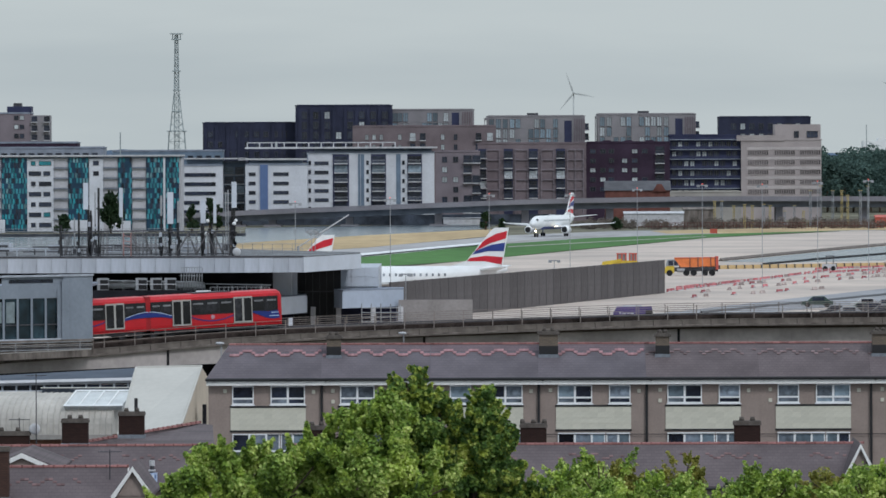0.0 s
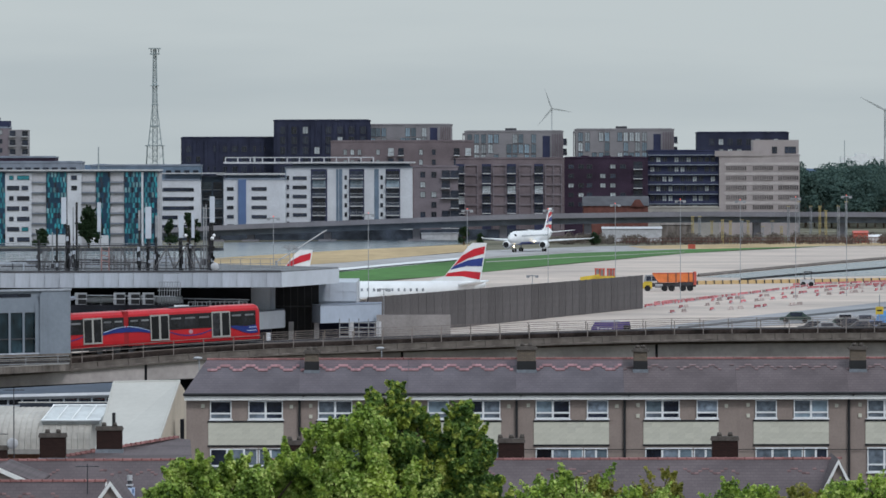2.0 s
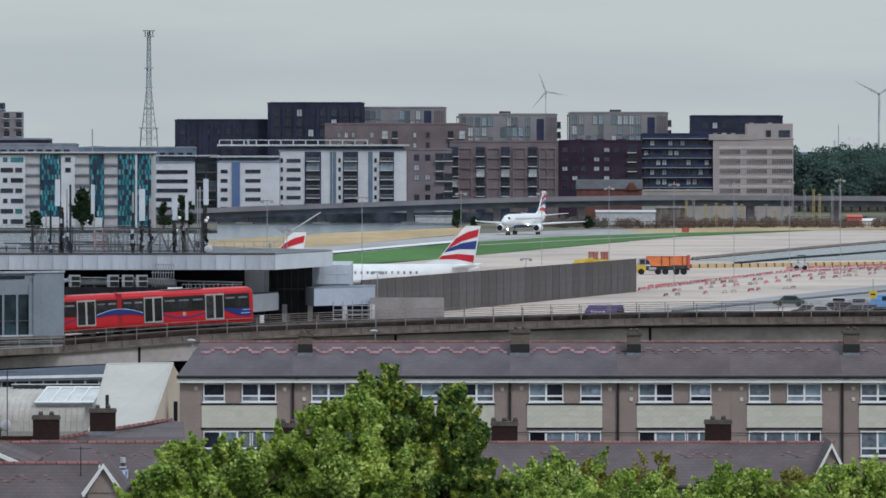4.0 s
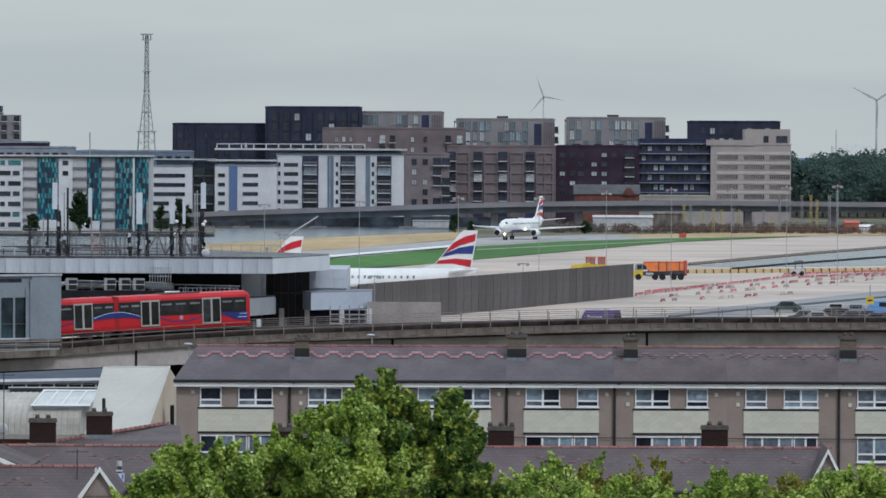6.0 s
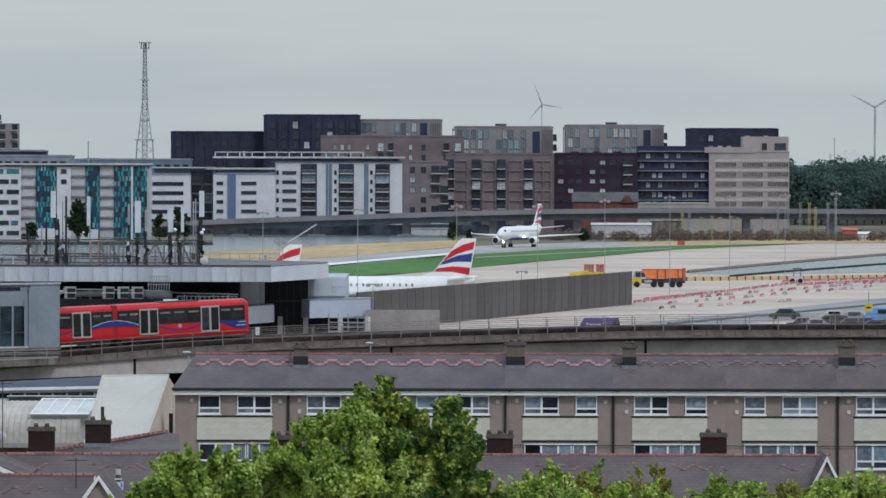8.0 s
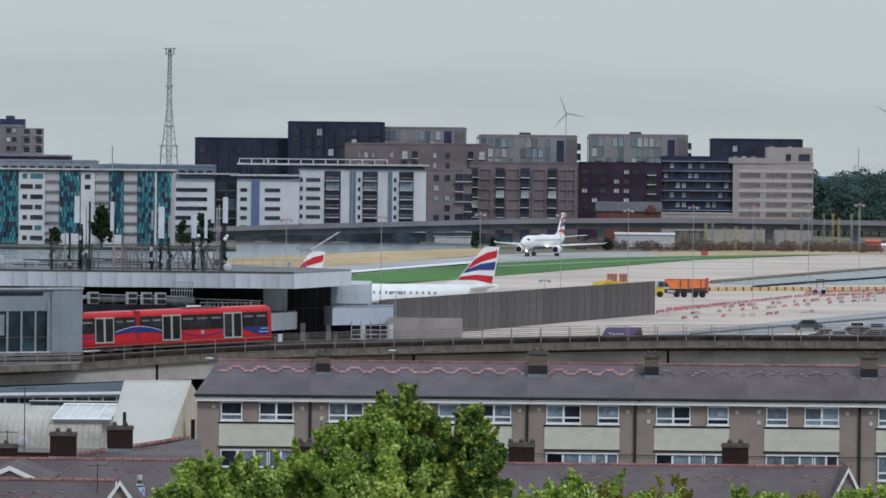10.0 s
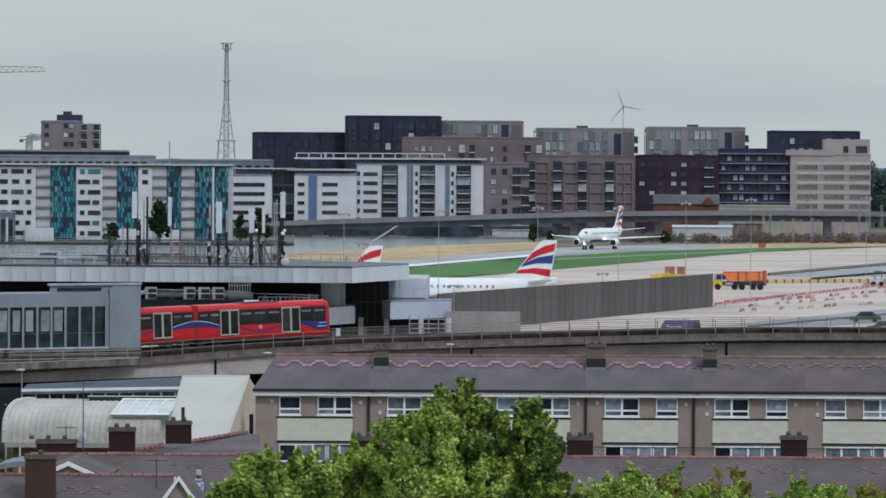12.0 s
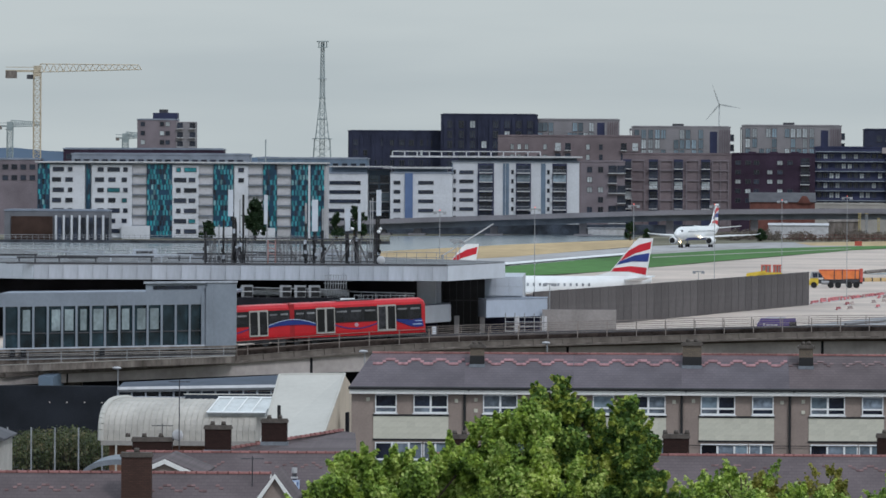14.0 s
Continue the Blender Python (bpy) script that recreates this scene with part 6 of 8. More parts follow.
first = [True, True]
for li, (a, b) in enumerate(lines):
    a, b = Vector((*a, 0)), Vector((*b, 0))
    n = int((b - a).length / (2.3 if li < 4 else 4.2))
    t = math.atan2(b.y - a.y, b.x - a.x)
    for i in range(n):
        if r.random() < (0.04 if li < 4 else 0.4):
            continue
        p = a.lerp(b, i / n)
        red = r.random() < (0.8 if li < 4 else 0.55)
        m = Matrix.LocRotScale(p + Vector((r.uniform(-0.2, 0.2), r.uniform(-0.5, 0.5) * (1 if li < 4 else 4), 0.03)), Euler((0, 0, t + r.uniform(-0.15, 0.15))), None)
        j = 0 if red else 1
        src = bar if red else white
        if first[j]:
            src.matrix_basis = m
            first[j] = False
        else:
            copy_thing(src, m)
ch = [Vector((*p, 0)) for p in [(30.0, 952), (40.7, 991), (65.8, 1083), (80.6, 1135)]]
bm = bmesh.new()
for a, b in zip(ch, ch[1:]):
    beam(bm, a + Vector((0, 0, 0.12)), b + Vector((0, 0, 0.12)), 0.2)
solo("road_kerb", bm, DARK_STEEL, "dark kerb line along the service road", "kerb", "structure")
# apron edge fence close behind the viaduct
bm = bmesh.new()
for i in range(70):
    x = -8 + i * 0.9
    beam(bm, (x, 760 + i * 0.3, 0), (x, 760 + i * 0.3, 3.4), 0.045)
for hz in (1.6, 2.5, 3.3):
    beam(bm, (-8, 760, hz), (55, 781, hz), 0.03)
solo("apron_fence", bm, STEEL, "tall thin steel security fence behind the viaduct", "fence")

UNDER_BRIDGE = mat("under_bridge_shade", (0.055, 0.065, 0.085), 0.9, 0.3, 0.25, 2)
DOCK_DARK = mat("wet_dark_concrete", (0.065, 0.07, 0.082), 0.9, 0.2, 0.3, 3)
# ---- quay edge, approach lights, scrub and far huts ----
# added wall; its dark colour stands in for the bridge's shade
solo("bridge_quay_wall", boxes((-86, 24, 2030.5, 2033, 0, 2.9)), UNDER_BRIDGE, "dark blue-grey wall under the road bridge", "quay wall", "structure")
solo("quay_wall", boxes((-190, -55.53, 1793, 1796, 0, 0.7)), DOCK_DARK, "grey concrete quay wall along the dock", "quay wall", "structure")
bm = bmesh.new()
for i in range(90):
    x = -180 + i * 1.4
    beam(bm, (x, 1794, 0.7), (x, 1794, 1.9), 0.05)
for hz in (1.5, 2.1):
    beam(bm, (-180, 1794, hz - 0.2), (-56, 1794, hz - 0.2), 0.05)
solo("quay_railing", bm, STEEL, "thin steel railing along the quay", "railing")
r = random.Random(12)
for i in range(17):
    x_ = 1215 + i * 17 + r.uniform(-5, 5)
    dd = 1930 + r.uniform(-20, 60)
    h = 22 - (r.choice((324, 332, 340) if i > 9 else (368, 358, 350, 356)) - 250) * dd / 12900
    e = thing("approach_light", "yellow steel approach-light frame beyond the runway", "approach light", ((x_ - 784) * dd / 12900, dd, 0), "approach-light frames")
    bm = bmesh.new()
    for s_ in (-0.22, 0.22):
        beam(bm, (s_, 0, 0), (s_, 0, h), 0.09)
    for j in range(5):
        beam(bm, (-0.22 if j % 2 else 0.22, 0, h * j / 5), (0.22 if j % 2 else -0.22, 0, h * (j + 1) / 5), 0.06)
    part("frame", bm, YELLOW_STEEL if r.random() < 0.6 else STEEL, e)
    part("lamp_bar", boxes((-0.5, 0.5, -0.1, 0.1, h, h + 0.15)), YELLOW_STEEL, e)
cs, rs = [], []
for i in range(260):
    x_ = 960 + r.random() * 800
    dd = 1900 + r.random() * 70
    cs.append(((x_ - 784) * dd / 12900, dd, r.uniform(0.2, 1.6)))
    rs.append(r.uniform(0.6, 1.5))
sc = new("scrub", leaves_mesh("scrub", cs, rs, 36000, 0.2, leaf_mat("brown_scrub_leaves", (0.10, 0.085, 0.075), (0.16, 0.135, 0.115), (0.24, 0.2, 0.165)), 71))
tagged(sc, "brown and olive scrub beyond the runway", "scrub", "", "stuff")
sheet("scrub_ground", [(17.4, 1937), (18.2, 2027), (162.0, 2057), (153.1, 1944)], 0.1, SCRUB, "brown rough ground beyond the runway", "ground")
for xa, xb, yt, yb_, dd, m, lb in ((1055, 1160, 367, 376, 1960, SLAB, "long low pale-roofed shed beyond the runway"), (1160, 1215, 360, 385, 1970, CONCRETE, "small concrete hut beyond the runway"), (735, 800, 374, 386, 2030, SLAB, "long pale boat shed under the bridge"), (1500, 1525, 375, 388, 1930, ORANGE_RED, "small red hut beyond the runway"), (1525, 1550, 382, 392, 1930, PAINT_WHITE, "small white cabin beyond the runway")):
    kq = dd / 12900
    e = thing("shed", lb, "shed", ((xa - 784) * kq, dd, 0), "sheds beyond the runway")
    wq, zq = (xb - xa) * kq, 22 - (yt - 250) * kq
    part("wall", boxes((0, wq, 0, 6, 0, zq - 0.6)), m if m is not PAINT_WHITE else SLAB, e)
    part("roof", prism(bmesh.new(), [(-0.3, zq - 0.6), (3, zq), (6.3, zq - 0.6)], -0.2, wq + 0.2, "x"), m, e)
bm = bmesh.new()
for i in range(120):
    x = 43.49 + i * 0.85
    beam(bm, (x, 1895, 0), (x, 1895, 1.8), 0.05)
for hz in (0.9, 1.8):
    beam(bm, (43.49, 1895, hz), (43.49 + 102, 1895, hz), 0.06)
solo("runway_end_fence", bm, RED_BRICK, "rust-red low fence beyond the runway", "fence")

# ---- station hall on the viaduct ----
SD = 648.3
sx0, sx1 = -54.83, -34.70
station = thing("station_building", "grey metal-clad station with a long glazed platform wall", "station", (0, 0, 0))
zt, zb = 9.50, 4.48
y_at = lambda x: SD + (x - sx0) * 0.95
ang = math.atan2(0.95, 1.0)


def slanted(bm, xa, xb, off0, off1, z0, z1):
    """A box that follows the station's front, set back from it by off0 to off1."""
    v = []
    for z in (z0, z1):
        for x, o in ((xa, off0), (xb, off0), (xb, off1), (xa, off1)):
            v.append(bm.verts.new((x, y_at(x) + o, z)))
    for q in ((0, 3, 2, 1), (4, 5, 6, 7), (0, 1, 5, 4), (1, 2, 6, 5), (2, 3, 7, 6), (3, 0, 4, 7)):
        bm.faces.new([v[i] for i in q])
    return bm


xw = -37.25
zw1 = 8.28
part("fascia", slanted(bmesh.new(), sx0, xw, 0, 0.4, zw1, zt), STATION_METAL, station)
part("upper_fascia", slanted(bmesh.new(), -42.54, sx1, 0.1, 0.5, zt, 10.22), STATION_METAL, station)
part("roof", slanted(bmesh.new(), sx0, sx1, 0.2, 11, zt - 0.25, zt - 0.02), GREY_ROOF, station)
part("end_wall", slanted(bmesh.new(), xw - 0.5, sx1, -0.1, 0.5, zb - 0.1, zt - 0.3), STATION_METAL, station, "plain grey metal end wall")
part("upper_end_wall", slanted(bmesh.new(), xw, sx1, -0.1, 0.1, zt - 0.3, 10.23), STATION_METAL, station)
part("corner_post", slanted(bmesh.new(), xw - 0.1, xw + 0.5, -0.25, -0.1, zb - 0.1, zt + 0.4), STATION_METAL, station)
part("platform", slanted(bmesh.new(), sx0 - 4, sx1, -0.3, 3.0, zb - 0.22, zb), CONCRETE, station, "concrete platform edge")
part("track_wall", slanted(bmesh.new(), sx0 - 4, sx1, -0.1, 3.0, zb - 1.3, zb - 0.22), mat("rusty_track_wall", (0.135, 0.112, 0.10), 0.95, 0.3, 0.6, 6), station, "rust-brown wall below the platform")
for o_, z_ in ((-0.7, -0.55), (-1.3, -0.75), (-1.9, -0.9)):
    part("track_rail", slanted(bmesh.new(), sx0 - 4, sx1, o_, o_ + 0.1, zb + z_, zb + z_ + 0.09), DARK_STEEL if o_ > -1.5 else STEEL, station)
for nm, lo_, hi_, m_, o_ in (("near_parapet", -1.35, -0.75, CONCRETE, -2.9), ("coping", -0.746, -0.67, PALE_CONCRETE, -2.96)):
    bm = slanted(bmesh.new(), sx0 - 4, sx1, o_, -2.6, zb + lo_, zb + hi_)
    for v_ in bm.verts:
        v_.co.z += 0.42 * (v_.co.x - sx0) / (sx1 - sx0) - 0.61
    part(nm, bm, m_, station)
part("parapet_rail", slanted(bmesh.new(), sx0 - 4, sx1, -2.5, -2.45, zb - 0.2, zb - 0.14), STEEL, station)
# dimness of the platform hall is in this wall's colour
part("back_wall", slanted(bmesh.new(), sx0, xw, 9, 9.3, zb, zt - 0.3), SHADE_BLACK, station, "dark far platform wall")
for i in range(4):
    xa = sx0 + (xw - sx0) * (i + 0.2) / 4
    # pale glass colour stands in for daylight at the far wall
    part("far_window", slanted(bmesh.new(), xa, xa + 3.2, 8.9, 9.0, zb + 1.9, zb + 3.2), GLASS_BLIND, station, "pale daylit far window")
STATION_PALE = mat("daylight_tone_glass", (0.24, 0.29, 0.31), 0.2, 0.15, 0.8, 3, rand=0.25)
STATION_GLASS = mat("teal_grey_glass", (0.022, 0.042, 0.056), 0.12, 0.4, 0.5, 2, rand=0.5)
n = 14
xg0 = sx0 + 0.4
for i in range(n):
    xa, xb = xg0 + (xw - 0.3 - xg0) * i / n, xg0 + (xw - 0.3 - xg0) * (i + 1) / n
    part("mullion", slanted(bmesh.new(), xa - 0.09, xa + 0.09, -0.05, 0.2, zb, zw1), STATION_METAL, station)
    part("pane", slanted(bmesh.new(), xa + 0.09, xb - 0.09, 0.1, 0.16, zb, zw1), STATION_GLASS, station)
    if 1 <= i < 11 and i != 2:
        # pale overlay paints the daylight that shows through the glazing
        part("upper_pane", slanted(bmesh.new(), xa + 0.22 + 0.1 * (i % 2), xb - 0.16 - 0.1 * (i % 3), 0.06, 0.1, zb + 1.6, zw1 - 0.3), STATION_PALE, station, "pale daylit upper pane")
part("transom", slanted(bmesh.new(), xg0, xw, -0.02, 0.1, zb + 1.35, zb + 1.45), DARK_STEEL, station)
for i in range(9):
    xa = sx0 - 3 + (sx1 - sx0 + 2) * i / 8
    part("fence_post", slanted(bmesh.new(), xa, xa + 0.07, -2.5, -2.43, zb - 1.3, zb - 0.14), STEEL, station)
part("clerestory", slanted(bmesh.new(), -41.9, -38.1, 0.04, 0.1, 9.68, 10.0), GLASS, station, "dark clerestory strip")
part("roof_slab", slanted(bmesh.new(), -42.7, sx1 + 0.1, -0.25, 0.4, 10.22, 10.4), GREY_METAL, station, "pale thin roof slab")
part("base_rail", slanted(bmesh.new(), sx0, xw, -0.12, 0.0, zb, zb + 0.12), GREY_METAL, station, "pale rail under the glazing")
part("cable_run", slanted(bmesh.new(), sx0 - 4, sx1, -0.22, -0.1, zb - 0.62, zb - 0.42), PALE_CONCRETE, station, "pale cable run along the track wall")
for xa in (-57.0, -53.9, -53.0, -46.4):
    part("signal_box", slanted(bmesh.new(), xa, xa + 0.42, -0.6, -0.3, zb - 0.75, zb - 0.05), RUBBER, station, "small black trackside box")

# ---- train: articulated units of two halves ----
TRAIN_GLASS = mat("tinted_train_glass", (0.014, 0.014, 0.017), 0.2, 0.5, 0.6, 3, rand=0.5)


TRAIN_INSIDE = mat("interior_light_tone", (0.17, 0.17, 0.18), 0.4, 0.2, 1, 4, rand=0.5)
PALE_STRIPE = mat("pale_blue_stripe", (0.45, 0.55, 0.75), 0.4, 0.05)
BADGE = mat("badge_pale", (0.5, 0.3, 0.36), 0.5)
TRAIN_DARK_RED = mat("train_dark_red_paint", (0.33, 0.015, 0.02), 0.4, 0.08)


def train_half(e, x0, x1, cab_left):
    """Half a unit between x0 and x1: shell, windows, doors. The side towards -y carries the livery."""
    L = x1 - x0
    bm = bmesh.new()
    prof = [(-1.26, 0.12), (-1.32, 0.6), (-1.32, 2.6), (-1.26, 3.0), (-1.0, 3.25), (-0.6, 3.34), (0.6, 3.34), (1.0, 3.25), (1.26, 3.0), (1.32, 2.6), (1.32, 0.6), (1.26, 0.12)]
    rings = []
    for x, s in [(x0, 0.93 if cab_left else 1), (x0 + 0.25, 1), (x1 - 0.25, 1), (x1, 1 if cab_left else 0.93)]:
        rings.append([bm.verts.new((x, yy * s, 0.12 + (zz - 0.12) * (0.4 + 0.6 * s))) for yy, zz in prof])
    k = len(prof)
    for a, b in zip(rings, rings[1:]):
        for i in range(k):
            bm.faces.new((a[i], b[i], b[(i + 1) % k], a[(i + 1) % k]))
    bm.faces.new(rings[0])
    bm.faces.new(rings[-1][::-1])
    bmesh.ops.recalc_face_normals(bm, faces=bm.faces[:])
    body = part("body", bm, TRAIN_RED, e)
    part("underframe", boxes((x0 + 0.4, x1 - 0.4, -1.1, 1.1, -0.15, 0.12)), DARK_STEEL, body, "dark grey underframe")
    cx = x0 if cab_left else x1
    s = 1 if cab_left else -1

    def at(a, b):
        return (min(cx + s * a, cx + s * b), max(cx + s * a, cx + s * b))

    # dark glazing bands with lighter panes in them
    for a, b, cut in ((0.45, 3.15, 2), (5.1, 9.55, 3), (11.5, L, 2)):
        xa, xb = at(a, b)
        band = part("window_band", boxes((xa, xb, -1.36, -1.3, 1.38, 2.78)), RUBBER, body, "dark window band")
        for i in range(cut):
            w0 = xa + (xb - xa) * (i + 0.07) / cut
            part("pane", boxes((w0, w0 + (xb - xa) * 0.86 / cut, -1.375, -1.36, 1.55, 2.55)), TRAIN_GLASS, band)
            # pale strip outside each pane stands in for the lit interior
            part("lit_strip", boxes((w0 + 0.1, w0 + (xb - xa) * 0.78 / cut, -1.379, -1.375, 2.32, 2.48)), TRAIN_INSIDE, band)
    for d in (3.15, 9.55):
        xa, xb = at(d, d + 1.95)
        door = part("door", boxes((xa, xb, -1.39, -1.3, 0.45, 2.85)), DOOR_GREY, body, "pale grey sliding double door")
        for q in (0.055, 0.555):
            part("pane", boxes((xa + q * 1.95, xa + (q + 0.39) * 1.95, -1.405, -1.39, 0.6, 2.7)), TRAIN_GLASS, door)
    # blue waves: at the cab, under the windows and arching over the joint
    bm = prism(bmesh.new(), [(cx + s * a, b) for a, b in ((0.25, 0.72), (1.0, 0.66), (1.7, 0.78), (2.4, 1.05), (3.1, 1.3), (3.12, 1.46), (2.3, 1.42), (1.5, 1.35), (0.45, 1.45))], -1.385, -1.3)
    part("blue_flash", bm, TRAIN_BLUE, body, "dark blue wave stripe")
    for zz, wd in ((0.9, 1.0), (1.2, 0.8)):
        xa, xb = at(0.4, 0.4 + wd)
        part("pale_stripe", boxes((xa, xb, -1.395, -1.385, zz, zz + 0.07)), PALE_STRIPE, body, "thin pale blue stripe")
    bm = prism(bmesh.new(), [(cx + s * a, b) for a, b in ((11.52, 1.2), (12.6, 1.35), (L + 0.25, 1.38), (L + 0.25, 1.82), (12.8, 1.74), (12.0, 1.55), (11.52, 1.38))], -1.385, -1.3)
    part("blue_flash", bm, TRAIN_BLUE, body, "dark blue wave stripe")
    crest = [(11.6 + (L + 0.2 - 11.6) * i / 6, 1.4 + 0.46 * math.sin(math.pi / 2 * i / 6)) for i in range(7)]
    bm = prism(bmesh.new(), [(cx + s * a, b) for a, b in crest] + [(cx + s * a, b + 0.06) for a, b in crest[::-1]], -1.39, -1.3)
    part("pale_stripe", bm, PALE_STRIPE, body, "thin pale blue stripe")
    low = [(5.12 + 4.4 * i / 8, 0.72 + 0.42 * ((i - 4) / 4) ** 2) for i in range(9)]
    bm = prism(bmesh.new(), [(cx + s * a, b) for a, b in low] + [(cx + s * a, b + 0.1) for a, b in low[::-1]], -1.36, -1.3)
    part("blue_line", bm, TRAIN_BLUE, body, "thin blue curved line")
    part("badge", prism(bmesh.new(), [(cx + s * 7.3 + 0.2 * math.cos(q), 1.12 + 0.2 * math.sin(q)) for q in (i * math.pi / 5 for i in range(10))], -1.365, -1.3), BADGE, body, "small pale round badge")
    part("windscreen", boxes((cx - 0.04, cx + 0.04, -1.0, 1.0, 1.4, 2.7)), GLASS, body)
    part("lower_line", boxes((x0 + 0.1, x1 - 0.1, -1.345, -1.3, 0.3, 0.36)), TRAIN_DARK_RED, body)
    for bx in (2.2, L - 1.4):
        for ww in (-0.9, 0.9):
            part("wheel", beam(bmesh.new(), (cx + s * bx + ww, -0.8, -0.17), (cx + s * bx + ww, 0.8, -0.17), 0.36, 12), DARK_STEEL, body)


def train_unit():
    e = thing("railway_car", "red articulated light-rail unit with dark windows and blue waves", "train", (0, 0, 0))
    train_half(e, -14.0, -0.25, True)
    train_half(e, 0.25, 14.0, False)
    part("joint", boxes((-0.25, 0.25, -1.31, 1.31, 0.15, 3.3)), TRAIN_DARK_RED, e, "dark red flexible joint")
    part("roof_pod", boxes((-9, -6, -0.7, 0.7, 3.32, 3.42)), DARK_STEEL, e)
    part("roof_pod", boxes((5, 9, -0.7, 0.7, 3.32, 3.42)), DARK_STEEL, e)
    return e


unit = train_unit()


def on_track(xa, xb):
    (ya, za), (yb, zb2) = line_at(xa, TZ), line_at(xb, TZ)
    d = Vector((xb - xa, yb - ya, zb2 - za))
    s = d.length / 28.0
    mid = Vector((xb, yb + 3.5, zb2 + 0.55)) - d.normalized() * min(14.25, d.length / 2 + 0.3 * (s > 1))
    if d.length < 26:
        mid = Vector((xb, yb + 3.5, zb2 + 0.55)) - d.normalized() * 14.1
    ez = Euler((0, -math.atan2(d.z, math.hypot(d.x, d.y)) + 0.012, math.atan2(d.y, d.x)))
    return Matrix.LocRotScale(mid, ez, None), s


# it stands just clear of the station
m, s = on_track(-41.85, -18.94)
unit.matrix_basis = m


# ---- terraced houses ----
TD = 410.0
k = 0.031783
t_ridge, t_eave, t_wallz = 10.76, 8.93, 8.58
tx0 = -14.81


def window_set(parent, x, y, z, w, h, lights, dark=False):
    """White frame with lights above and slim vents below, each pane its own."""
    fr = part("window_frame", boxes((x, x + w, y - 0.09, y + 0.02, z, z + 0.07), (x, x + w, y - 0.09, y + 0.02, z + h - 0.07, z + h),
              (x, x + w, y - 0.10, y + 0.02, z + h * 0.27, z + h * 0.27 + 0.1),
              *[(x + w * i / lights - (0.0 if i == 0 else 0.06), x + w * i / lights + (0.06 if i < lights else 0.0), y - 0.105, y + 0.02, z + 0.07, z + h - 0.07) for i in range(lights + 1)]), PVC, parent)
    for i in range(lights):
        a, b = x + w * i / lights + 0.06, x + w * (i + 1) / lights - 0.06
        part("pane", boxes((a, b, y - 0.05, y, z + h * 0.27 + 0.1, z + h - 0.07)), GLASS if dark else HG[int(x * 3.3 + i * 2 + z) % 5], fr)
        part("vent_pane", boxes((a, b, y - 0.05, y, z + 0.07, z + h * 0.27)), HG[int(x * 2.1 + i) % 5], fr)
    part("sill", boxes((x - 0.06, x + w + 0.06, y - 0.16, y, z - 0.07, z - 0.004)), PVC, parent)


HOUSE_GLASS = mat("net_curtain_glass", (0.16, 0.19, 0.23), 0.15, 0.3, 0.8, 4, rand=0.4)
HG = (HOUSE_GLASS, GLASS_SKY, HOUSE_GLASS, GLASS, GLASS_SKY)
tile_mesh = mesh_of("tile", boxes((-0.217, 0.217, -0.014, 0, 0.004, 0.315)), TILE_CREAM)


